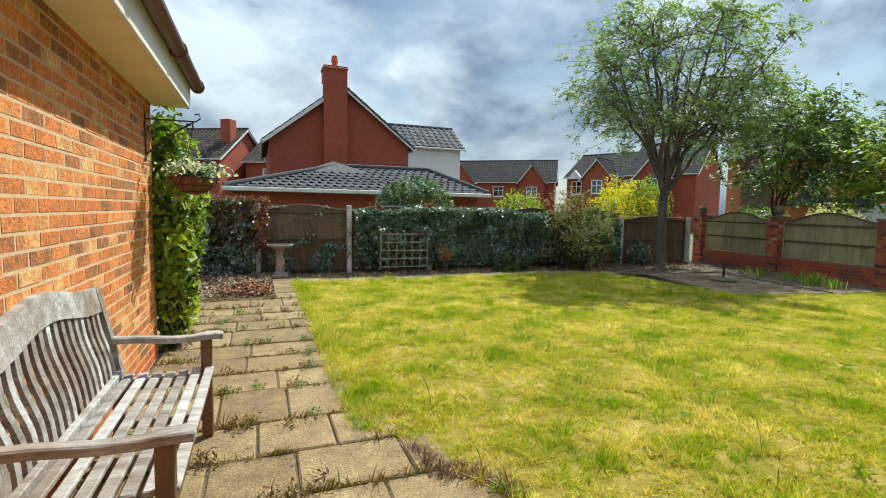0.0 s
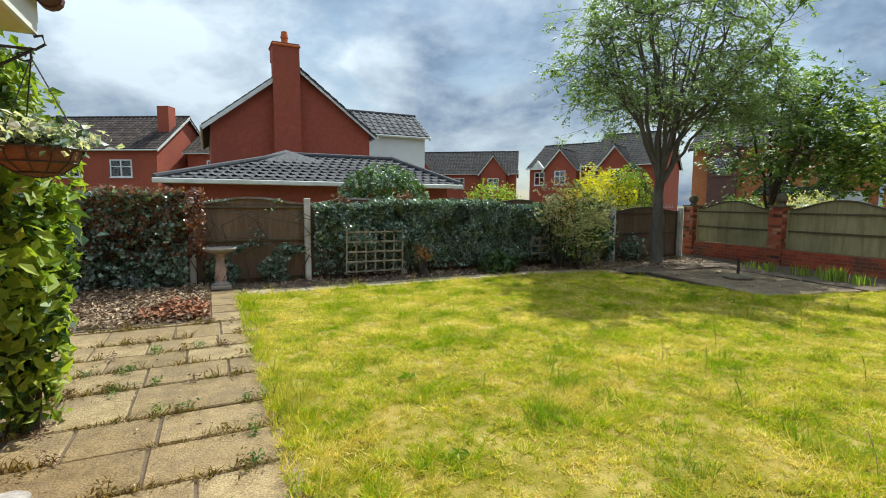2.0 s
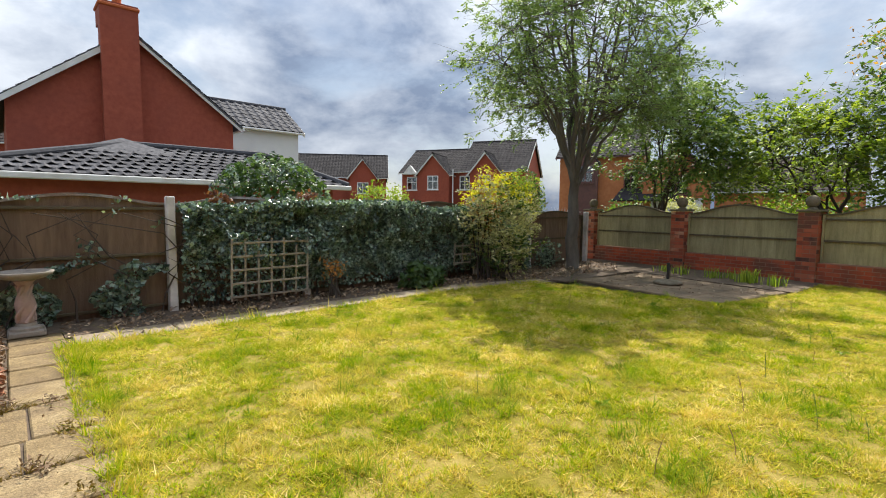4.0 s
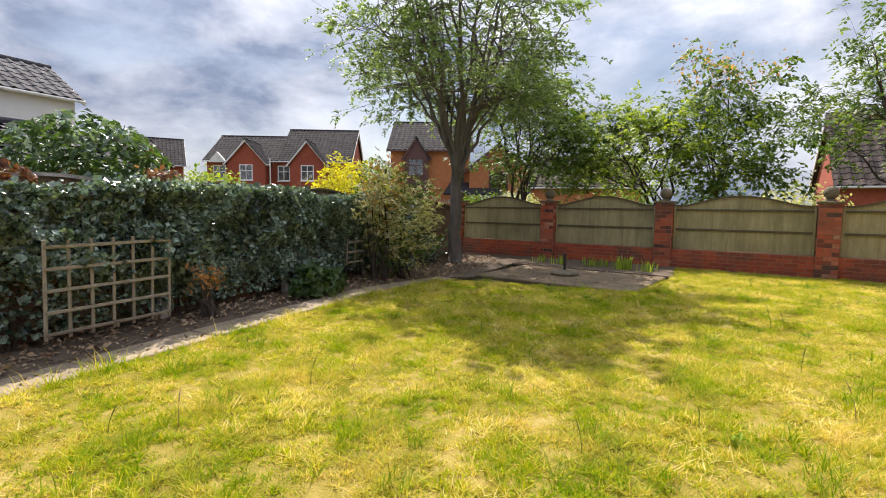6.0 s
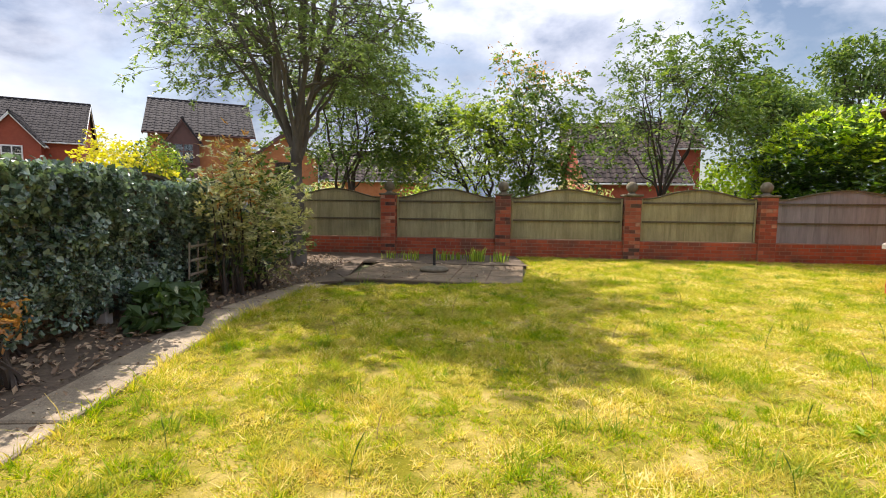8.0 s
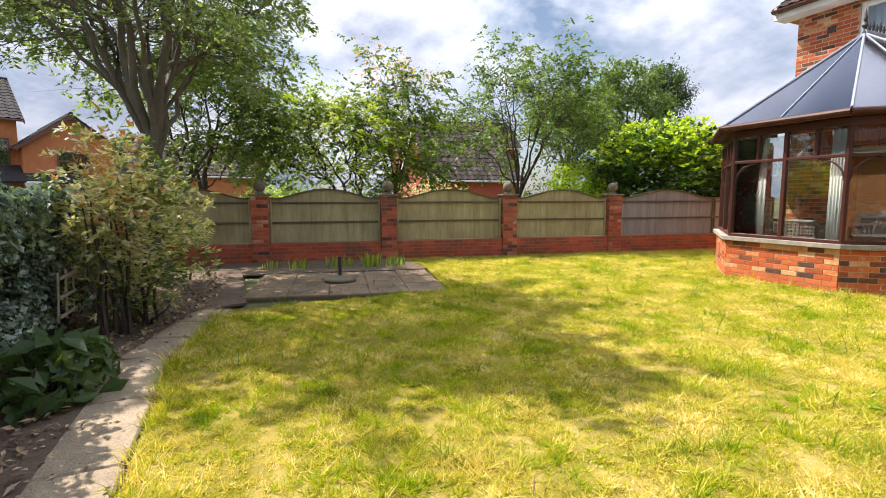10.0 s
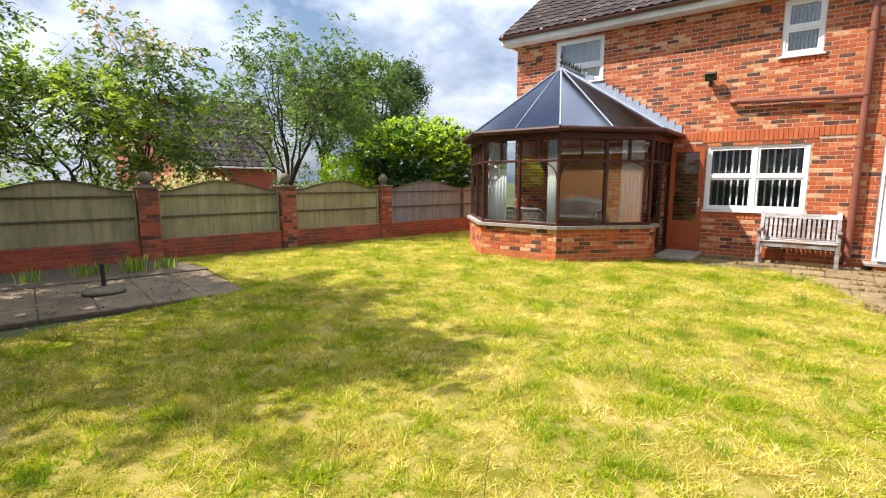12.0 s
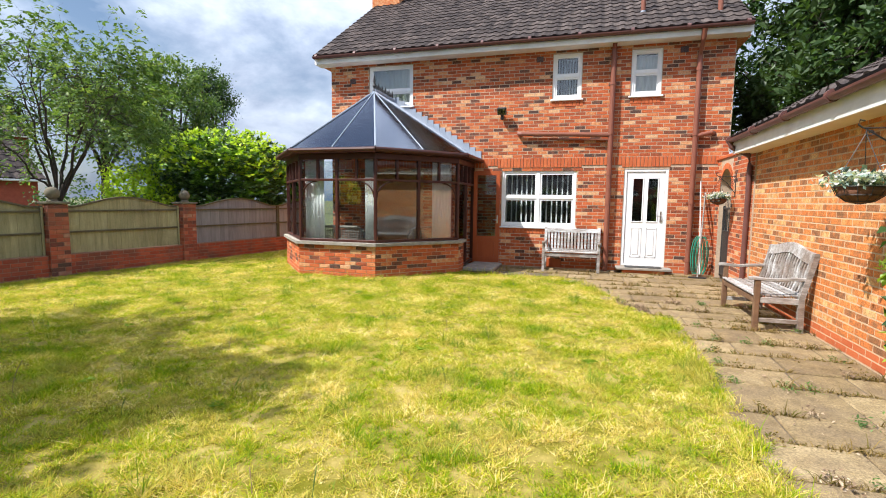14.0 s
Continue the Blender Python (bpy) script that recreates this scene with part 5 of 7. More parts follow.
slab_between(bm, [Vector((1.3, 19.3, 2.60)), Vector((4.7, 19.3, 2.60)), Vector((3.0, 20.4, 3.22))], 0.04)
part("roof_hip", bm, TILE_GREY, ng)
part("gutter", B(-0.85, 17.72, 1.90, 8.6, 17.84, 2.04, bevel=0.02), FASCIA, ng, "white gutter and fascia")

lh = thing("far_house", "red brick house with brown tiled roof and chimney", "house", pose(-7.8, 42.6, 0, 0, 0, -29.5))
gabled(lh, -5.5, 6.2, 0, 7, 4.9, 7.4, BRICK_FAR, TILE, "x")
for x in (-4.2, -0.6, 3.0):
    far_window(lh, x, 3.0, 1.5, 1.15, pose(0, 0, 0))
part("chimney", B(5.3, 1.6, 5.5, 6.1, 2.4, 7.9), BRICK_FAR, lh)
lh2 = thing("far_house", "red brick house seen past the gable end", "house", pose(1.6, 40.0, 0, 0, 0, -29.5))
gabled(lh2, -2.6, 5.0, 0, 7, 4.9, 7.2, BRICK_FAR, TILE, "x")
far_window(lh2, -1.2, 3.1, 1.6, 1.2, pose(0, 0, 0))

pair = thing("semi_houses", "pair of red brick houses with white-edged front gables", "house", pose(30.73, 34.53, 0, 0, 0, -62))
gabled(pair, -6.4, -0.6, 0, 7.5, 4.75, 7.0, BRICK_FAR, TILE_DARK, "x")
gabled(pair, -0.59, 4.9, -0.3, 8.2, 4.75, 7.65, BRICK_FAR, TILE_DARK, "x")
for c, w in ((-2.95, 2.9), (1.75, 2.7)):
    gabled(pair, c - w / 2, c + w / 2, -1.1, 3.2, 4.5, 6.15, BRICK_FAR, TILE_DARK, "y", over=0.2)
    far_window(pair, c - 0.5, 3.1, 1.0, 1.2, pose(0, -1.1, 0))
far_window(pair, -0.75, 3.1, 0.95, 1.2, pose(0, -0.3, 0))
far_window(pair, -5.9, 3.1, 1.0, 1.2, pose(0, 0, 0))
part("dormer", slab_between(bmesh.new(), [(-6.1, -0.55, 4.5), (-4.7, -0.55, 4.5), (-5.4, -0.55, 5.3)], 0.4), FASCIA, pair)
part("downpipe", tube(bmesh.new(), [(-1.1, -1.15, 4.8), (-1.1, -1.15, 0)], 0.05, 6), FASCIA, pair)
row = thing("far_house", "red brick house with dark roof far behind", "house", pose(27.6, 52.0, 0, 0, 0, -35))
gabled(row, -7, 5.5, 0, 8, 4.9, 7.6, BRICK_FAR, TILE_DARK, "x")
gabled(row, -6.8, -3.8, -1.2, 4, 4.9, 6.9, BRICK_FAR, TILE_DARK, "y")
gabled(row, 1.6, 4.4, -1.4, 4, 4.9, 6.7, BRICK_FAR, TILE_DARK, "y")
far_window(row, 2.4, 3.0, 1.2, 1.2, pose(0, -1.4, 0))
far_window(row, -1.6, 3.1, 1.2, 1.2, pose(0, 0, 0))

orange = thing("orange_house", "orange brick house with dark tiled roof", "house", pose(28.8, 19.6, 0, 0, 0, -66))
gabled(orange, -3.6, 1.4, 0, 7.5, 4.8, 7.0, BRICK_ORANGE, TILE_DARK, "x", barge=GUTTER)
gabled(orange, 1.41, 5.0, -0.8, 7.0, 3.6, 5.0, BRICK_ORANGE, TILE_DARK, "y", barge=GUTTER)
gabled(orange, -2.7, -1.2, -0.35, 3.0, 4.3, 5.4, GUTTER, TILE_DARK, "y", barge=GUTTER, over=0.12)
far_window(orange, -2.45, 3.1, 1.0, 1.1, pose(0, -0.35, 0), frame_mat=GUTTER)
far_window(orange, 0.3, 2.6, 0.8, 1.3, pose(0, 0, 0), frame_mat=GUTTER)
far_window(orange, 2.6, 2.3, 1.2, 1.1, pose(0, -0.8, 0), frame_mat=GUTTER)
part("porch", slab_between(bmesh.new(), [(-0.2, -1.6, 2.0), (3.4, -1.6, 2.0), (3.2, 0, 2.75), (0.2, 0, 2.75)], 0.1), TILE_DARK, orange)
part("garage_door", B(1.9, -0.86, 0, 4.6, -0.82, 2.1), FASCIA, orange)

og = thing("orange_garage", "low orange brick garage with a grey tiled roof", "garage", pose(30.5, 11.5, 0, 0, 0, -78))
gabled(og, -3.0, 3.4, 0, 5.5, 2.5, 4.3, BRICK_ORANGE, TILE, "x", over=0.2)
rg = thing("brown_garage", "low brick building with a brown tiled roof and white verge", "garage", pose(23.39, -1.41, 0, 0, 0, -95))
gabled(rg, -2.25, 2.25, 0, 6.2, 2.25, 4.85, BRICK_FAR, TILE, "x", over=0.22)
rh = thing("far_house", "red brick house with a white-edged gable", "house", pose(31.5, -5.2, 0, 0, 0, -103))
gabled(rh, -4.6, 4.0, 2, 9, 4.9, 7.0, BRICK_FAR, TILE, "x")
gabled(rh, -4.4, -1.2, 0.6, 5, 4.9, 6.4, BRICK_FAR, TILE, "y")
far_window(rh, -3.4, 3.2, 1.2, 1.2, pose(0, 0.6, 0))
# parked car in front of the orange house
car = thing("parked_car", "dark parked car seen over the fence", "car", pose(25.5, 15.2, 0, 0, 0, 24))
bm = bmesh.new()
prof = [(-2.1, 0.35), (-2.1, 0.85), (-1.3, 0.95), (-0.7, 1.42), (0.9, 1.45), (1.6, 1.0), (2.1, 0.85), (2.15, 0.35)]
lo = [bm.verts.new((x, -0.85 if z < 1.2 else -0.68, z)) for x, z in prof]
hi = [bm.verts.new((x, 0.85 if z < 1.2 else 0.68, z)) for x, z in prof]
bm.faces.new(lo); bm.faces.new(hi[::-1])
for i in range(len(prof)):
    bm.faces.new((lo[i], hi[i], hi[(i + 1) % len(prof)], lo[(i + 1) % len(prof)]))
bmesh.ops.recalc_face_normals(bm, faces=bm.faces)
bmesh.ops.bevel(bm, geom=bm.edges[:], offset=0.06, segments=2, affect="EDGES")
part("body", bm, PAINT_BLUE, car, smooth=True)
for x in (-1.3, 1.35):
    for y in (-0.8, 0.8):
        bm = tube(bmesh.new(), [(x, y - 0.1, 0.31), (x, y + 0.1, 0.31)], 0.31, 18)
        part("wheel", bm, RUBBER, car)

# ---- lawn grass ----
LUMP = np.random.default_rng(3).random((256, 256))


def lumps(px, py, cell):
    """Smooth random lumps from 0 to 1 with the given cell size."""
    u, v = px / cell + 400, py / cell + 400
    i, j = np.floor(u).astype(int), np.floor(v).astype(int)
    f, g = u - i, v - j
    f, g = f * f * (3 - 2 * f), g * g * (3 - 2 * g)
    at = lambda a, b: LUMP[a % 256, b % 256]
    return (at(i, j) * (1 - f) + at(i + 1, j) * f) * (1 - g) + (at(i, j + 1) * (1 - f) + at(i + 1, j + 1) * f) * g


def grass(name, n, poly, x0, x1, y0, y1, lo, hi, width, mat, label, bend=0.6, keep=None, flat=False):
    px, py = rng.uniform(x0, x1, n), rng.uniform(y0, y1, n)
    ok = inside(px, py, poly)
    if keep is not None:
        ok &= keep(px, py)
    px, py = px[ok], py[ok]
    k = len(px)
    wave = lumps(px, py, 0.05) * 0.65 + lumps(px, py, 0.3) * 0.35
    h = rng.uniform(lo, hi, k) * (0.7 + 0.6 * rng.random(k)) * (0.15 + 2.9 * wave ** 2)
    a = rng.uniform(0, 2 * math.pi, k)
    t = rng.uniform(0, 2 * math.pi, k)
    b = rng.uniform(0, bend, k) * h * 1.6
    w = width * rng.uniform(0.6, 1.4, k) / 2
    base = np.stack([px, py, np.full(k, -0.004)], 1)
    side = np.stack([np.cos(a) * w, np.sin(a) * w, np.zeros(k)], 1)
    lean = np.stack([np.cos(t) * b, np.sin(t) * b, np.zeros(k)], 1)
    if flat:
        v = np.stack([base - side, base + side, base + lean + np.stack([np.zeros(k), np.zeros(k), h], 1)], 1).reshape(-1, 3)
        return tagged(new(name, mesh_np(name, v, np.arange(3 * k).reshape(-1, 3), mat)), label, "grass", kind="stuff")
    mid = base + lean * 0.35 + np.stack([np.zeros(k), np.zeros(k), h * 0.6], 1)
    tip = base + lean + np.stack([np.zeros(k), np.zeros(k), h], 1)
    v = np.stack([base - side, base + side, mid + side * 0.7, mid - side * 0.7, tip], 1).reshape(-1, 3)
    i = np.arange(k)[:, None] * 5
    f = np.concatenate([i + [0, 1, 2], i + [0, 2, 3], i + [3, 2, 4]], 1).reshape(-1, 3)
    me = bpy.data.meshes.new(name)
    me.vertices.add(len(v)); me.vertices.foreach_set("co", v.astype(np.float32).ravel())
    me.loops.add(f.size); me.loops.foreach_set("vertex_index", f.astype(np.int32).ravel())
    me.polygons.add(len(f)); me.polygons.foreach_set("loop_start", np.arange(0, f.size, 3, dtype=np.int32))
    me.update(calc_edges=True)
    me.materials.append(mat)
    return tagged(new(name, me), label, "grass", kind="stuff")


def near(px, py):
    """Thinner with distance from the trodden side of the lawn, at a chance."""
    clump = np.clip(2.0 * lumps(px, py, 0.05), 0.32, 1)
    return rng.random(len(px)) < clump * np.clip(1.3 - 0.085 * np.hypot(px - 1.5, py - 6.5), 0.4, 1)


grass("lawn_grass", 2100000, LAWN, 0.8, 12.6, -2.0, 10.3, 0.013, 0.034, 0.0075, BLADE, "short dry yellow-green lawn grass", bend=1.5, keep=near, flat=True)
cl = np.stack([rng.uniform(0.9, 11, 460), rng.uniform(0.8, 10.1, 460)], 1)


def tufts(px, py):
    d = np.full(len(px), 9.0)
    for c in cl:
        d = np.minimum(d, np.hypot(px - c[0], py - c[1]) / (0.03 + 0.08 * ((c[0] * 7.3) % 1) ** 2))
    return d < 1


grass("grass_tufts", 220000, LAWN, 0.8, 11, 0.8, 10.2, 0.04, 0.095, 0.005, TUFT, "longer green tufts in the lawn", bend=0.9, keep=tufts)
EDGE = [(0.76, 3.85), (1.0, 3.75), (0.98, 10.2), (0.78, 10.2)]
grass("dead_grass", 5000, [(1.0, 3.62), (1.08, 3.42), (1.06, 3.2), (1.3, 3.1), (1.36, 2.9), (1.46, 2.9), (1.4, 3.15), (1.2, 3.3), (1.16, 3.5)], 0.9, 1.5, 2.8, 3.7, 0.03, 0.08, 0.006, LITTER, "dead brown grass at the lawn edge", bend=1.3)
grass("edge_grass", 9000, EDGE, 0.7, 1.0, 3.0, 10.2, 0.03, 0.075, 0.006, BLADE, "ragged grass growing over the patio edge", bend=1.2)
grass("edge_grass", 9000, [(0.9, 10.12), (6.3, 10.12), (8.0, 9.8), (8.0, 9.9), (6.3, 10.26), (0.9, 10.26)], 0.9, 8, 9.8, 10.3, 0.03, 0.08, 0.006, BLADE, "ragged grass along the path edge", bend=1.2)
grass("edge_grass", 16000, [(5.5, 2.1), (7.5, 2.1), (8.7, 0.7), (8.75, 0.9), (7.5, 2.4), (5.6, 2.4), (4.2, 1.0), (3.2, 1.2), (2.4, 1.0), (2.0, 1.45), (1.7, 2.3), (1.48, 2.95), (1.16, 3.5), (1.04, 3.6), (1.06, 3.4), (1.36, 2.85), (1.54, 2.15), (1.88, 1.2), (2.35, 0.65), (3.3, 0.85), (4.3, 0.65)],
      1, 9, 0.5, 3.2, 0.04, 0.09, 0.006, BLADE, "ragged grass along the patio and conservatory", bend=1.0)
jl = [(x, y) for x, y in zip(rng.uniform(-0.6, 0.85, 90), rng.uniform(2.0, 8.7, 90))]


def joints(px, py):
    ok = np.zeros(len(px), bool)
    yj = np.array([-0.64 + v for v in np.cumsum([(0.45, 0.45, 0.60, 0.45)[i % 4] for i in range(20)])])
    close = np.abs(py[:, None] - yj[None]).min(1) < 0.026 + 0.03 * (lumps(px, py, 0.10) > 0.72)
    patch = np.sin(px * 7.1 + py * 3.3) + np.sin(px * 3.7 - py * 5.9) + 0.9 * lumps(px, py, 0.12) > -0.4
    return close & patch


grass("joint_weeds", 210000, sub, -0.7, 4.3, -0.6, 8.7, 0.015, 0.055, 0.008, DRY_WEED, "small weeds and dead grass in the paving joints", bend=1.6, keep=joints)


def litter(name, n, poly, x0, x1, y0, y1, size, mat, label, z=0.02):
    px, py = rng.uniform(x0, x1, n), rng.uniform(y0, y1, n)
    ok = inside(px, py, poly)
    c = np.stack([px[ok], py[ok], np.abs(rng.normal(0, z, ok.sum())) + 0.012], 1)
    return tagged(leaves(name, c, size, mat, up=2.2), label, "leaf litter", kind="stuff")


litter("leaf_litter", 8500, [(-1.6, 8.8), (0.45, 8.8), (0.45, 11.3), (-1.6, 11.3)], -1.6, 0.5, 8.8, 11.3, 0.05, LITTER, "dry brown fallen leaves and twigs on soil", 0.035)
litter("leaf_litter", 1500, [(-0.35, 8.95), (0.44, 8.85), (0.44, 9.6), (0.0, 9.9)], -0.4, 0.5, 8.8, 9.9, 0.07, LITTER_RED, "heap of russet fallen leaves beside the path", 0.05)
litter("leaf_litter", 5200, [(0.9, 10.66), (6.3, 10.66), (8.2, 10.0), (10.4, 9.8), (11.8, 10.5), (11.8, 11.4), (0.9, 11.4)], 0.9, 11.8, 9.8, 11.4, 0.05, LITTER, "dry fallen leaves along the border", 0.02)
litter("leaf_litter", 600, [(8.1, 7.0), (9.95, 6.6), (10.6, 9.6), (8.6, 9.75)], 8, 10.7, 6.5, 9.8, 0.035, LITTER, "dry leaves scattered on the paved corner", 0.008)
litter("leaf_litter", 700, [(0.9, 10.25), (6.3, 10.25), (8.1, 9.8), (8.2, 10.1), (6.3, 10.66), (0.9, 10.66)], 0.9, 8.2, 9.8, 10.7, 0.03, LITTER, "dry leaf specks on the path", 0.006)
litter("leaf_litter", 900, sub, -0.6, 3.5, 0, 8.7, 0.022, LITTER, "specks of dry leaf on the paving", 0.004)


# ---- trees ----
def wander(a, b, n, sag, amp):
    a, b = np.array(a, float), np.array(b, float)
    t = np.linspace(0, 1, n)[:, None]
    p = a + (b - a) * t
    p[:, 2] += sag * np.sin(math.pi * t[:, 0])
    off = rng.normal(size=(n, 3)) * amp * np.sin(math.pi * t) ** 0.7
    return p + off


def sprays(name, base, ahead, pairs, length, size, aspect, droop, mat, parent):
    """Leafy shoots: leaves in two rows along a drooping stalk, spread nearly flat."""
    n = len(base)
    ahead = unit(ahead * np.array([1, 1, 0.45]) + rng.normal(size=(n, 3)) * 0.45)
    flat = unit(np.cross(ahead, np.array([0, 0, 1.0]) + rng.normal(size=(n, 3)) * 0.25))
    reach = length * rng.uniform(0.65, 1.25, n)[:, None]
    verts = []
    for k in range(pairs * 2):
        f = (k // 2 + 0.7) / pairs
        side = (1 if k % 2 else -1) * flat
        root = base + ahead * reach * f - np.array([0, 0, 1.0]) * (droop * reach * f * f)
        axis = unit(side * 0.85 + ahead * 0.6 - np.array([0, 0, droop * 0.8]) + rng.normal(size=(n, 3)) * 0.22)
        across = unit(np.cross(axis, np.array([0, 0, 1.0]) + rng.normal(size=(n, 3)) * 0.35))
        s = size * rng.uniform(0.7, 1.25, n)[:, None]
        mid = root + axis * s * 0.45
        verts.append(np.stack([root, mid + across * s * aspect * 0.5, root + axis * s, mid - across * s * aspect * 0.5 - np.array([0, 0, 0.1]) * s], 1))
    v = np.concatenate(verts).reshape(-1, 3)
    i = np.arange(len(v) // 4)[:, None] * 4
    ob = new(name, mesh_np(name, v, np.concatenate([i + [0, 1, 2], i + [0, 2, 3]], 1).reshape(-1, 3), mat))
    ob.parent = parent
    return ob


def tree(name, label, x, y, stems, fork, crown, radii, limbs, leaf_n, leaf_size, leaf_mat, bark, trunk_r, sub_n=8, twig_n=6, z_min=None, spread=0.16, category="tree", extra=None, droop=0.0, lean=(0, 0), flatten=1.0, shoot=None):
    """A tapered trunk, limbs, branches and twigs inside a lumpy crown, and leaves along the twigs."""
    t = thing(name, label, category, pose(x, y, 0))
    crown, radii = np.array(crown, float), np.array(radii, float)
    bm = bmesh.new()
    tops = []
    for s in range(stems):
        a = 2 * math.pi * s / max(stems, 1) + 0.6
        off = 0.0 if stems == 1 else 0.10
        top = np.array([off * 4 * math.cos(a) + lean[0], off * 4 * math.sin(a) + lean[1], fork * (1 if s == 0 else 0.9)])
        p = wander((off * math.cos(a), off * math.sin(a), -0.05), top, 7, 0, 0.03)
        tube(bm, p, list(np.linspace(trunk_r * 1.25, trunk_r * 0.8, 7)), 12)
        tops.append(top)
    part("trunk", bm, bark, t, smooth=True)
    pts = []

    def on_crown(rad):
        while True:
            d = rng.normal(size=3)
            d /= np.linalg.norm(d)
            lump = 1 + 0.28 * noise.noise(Vector(d * 1.9) + Vector((x, y, 0))) + 0.12 * noise.noise(Vector(d * 4.5) + Vector((y, x, 3)))
            p = crown + d * radii * rad * lump
            if z_min is None or p[2] > z_min:
                return p
    mains = []
    lead = 9 if limbs > 24 else 6
    for i in range(limbs):
        if i < lead:
            start = tops[i % len(tops)] - np.array([0, 0, fork * 0.16 * rng.random()])
            a = 2 * math.pi * (i + 0.35 * rng.random()) / lead
            out = rng.uniform(0.22, 0.62)
            end = crown + radii * np.array([out * math.cos(a), out * math.sin(a), rng.uniform(0.2, 0.75)])
            L = wander(start, end, 9, 0.10, 0.05)[:, :]
            r0 = trunk_r * rng.uniform(0.36, 0.56)
            mains.append(L)
        else:
            end = on_crown(rng.uniform(0.55, 0.8))
            m = min(mains, key=lambda q: np.linalg.norm(q[5] - end))
            start = m[rng.integers(1, 6)]
            L = wander(start, end, 9, -0.06, 0.05)
            r0 = trunk_r * rng.uniform(0.24, 0.38)
        bm = bmesh.new()
        tube(bm, L, list(np.linspace(r0, r0 * 0.25, 9)), 7, cap=False)
        for j in range(sub_n):
            q = L[rng.integers(4, 9)]
            e2 = min((on_crown(rng.uniform(0.82, 1.06)) for _ in range(5)), key=lambda c: np.linalg.norm(c - q))
            e2 = q + (e2 - q) * min(1.0, 1.35 / max(np.linalg.norm(e2 - q), 1e-3) * rng.uniform(0.6, 1.2))
            S = wander(q, e2, 5, 0.05, 0.05)
            tube(bm, S, list(np.linspace(r0 * 0.3, r0 * 0.1, 5)), 5, cap=False)
            for k in range(twig_n):
                q2 = S[rng.integers(2, 5)]
                e3 = q2 + rng.normal(size=3) * np.array([0.36, 0.36, 0.34 * flatten]) + (e2 - q) * 0.22 + np.array([0, 0, -droop * rng.random()])
                T = wander(q2, e3, 3, 0.02, 0.02)
                tube(bm, T, [r0 * 0.10, r0 * 0.07, r0 * 0.03], 4, cap=False)
                pts.append((q2, e3))
        part("limb", bm, bark, t, smooth=True)
    pts = np.array(pts)
    full = (rng.random(len(pts)) ** 2.2 + 0.16) * np.linalg.norm((pts[:, 1] - crown) / radii, axis=1) ** 1.6
    k = rng.choice(len(pts), leaf_n, p=full / full.sum())
    w = rng.uniform(0.2, 1.1, leaf_n)[:, None]
    c = pts[k, 0] * (1 - w) + pts[k, 1] * w + rng.normal(size=(leaf_n, 3)) * np.array([1, 1, flatten]) * spread * 0.6
    if shoot:
        pairs, length, aspect, hang = shoot
        m = leaf_n // (2 * pairs)
        sprays("crown", c[:m], (pts[k, 1] - pts[k, 0])[:m], pairs, length, leaf_size, aspect, hang, leaf_mat, t)
    else:
        leaves("crown", c, leaf_size, leaf_mat, t, up=0.8, aspect=0.5)
    if extra:
        m, n, pred = extra
        c2 = c[pred(c)][:n] + rng.normal(size=(min(n, int(pred(c).sum())), 3)) * 0.1
        leaves("tinted_leaves", c2, leaf_size * 0.6, m, t, up=0.8)
    return t


def bush(name, label, x, y, z, radii, n, leaf_size, mat, lump=0.3, stems=True, cat="shrub", shell=0.35, mats=(), seedv=0.0, up=0.6, z0=0.0, aspect=0.55, owner=None, sprig=0.0):
    """A mound of leaves with a lumpy outline and darker stems inside."""
    t = owner or thing(name, label, cat, pose(x, y, 0))
    radii = np.array(radii, float)
    d = unit(rng.normal(size=(n, 3)))
    f = np.array([1 + lump * noise.noise(Vector(q * 2.1) + Vector((x, y, seedv))) + lump * 0.6 * noise.noise(Vector(q * 5.0) + Vector((y, x, seedv))) for q in d])
    r = 1 - shell * rng.random(n) ** 1.6
    c = d * radii * (f * r)[:, None] + np.array([0, 0, z])
    ok = c[:, 2] > z0 + 0.02
    c, d = c[ok], d[ok]
    groups = [mat, *mats]
    pick = np.array([noise.noise(Vector(q * 1.8) + Vector((3, seedv, x))) for q in c]) + rng.normal(size=len(c)) * 0.15
    edges = np.quantile(pick, np.linspace(0, 1, len(groups) + 1)) if len(groups) > 1 else None
    for i, g in enumerate(groups):
        sel = np.ones(len(c), bool) if edges is None else (pick >= edges[i]) & (pick <= edges[i + 1])
        if sprig:
            ob = sprays(name if owner else "foliage" if i == 0 else "tinted_foliage", c[sel][::6], d[sel][::6] + np.array([0, 0, 0.8]), 3, sprig, leaf_size, aspect, 0.1, g, t)
            if owner:
                ob["label"] = label
            continue
        leaves(name if owner else "foliage" if i == 0 else "tinted_foliage", c[sel], leaf_size, g, t, label if owner else "", lean=d[sel] * 0.9, up=up, aspect=aspect)
    if stems:
        for i in range(9):
            q = c[rng.integers(0, len(c))]
            p = wander((rng.normal() * 0.06, rng.normal() * 0.06, max(0, z0)), q * 0.9, 5, 0, 0.03)
            part("stem", tube(bmesh.new(), p, list(np.linspace(0.02, 0.005, 5)), 5, cap=False), BARK_DARK, t)
    return t


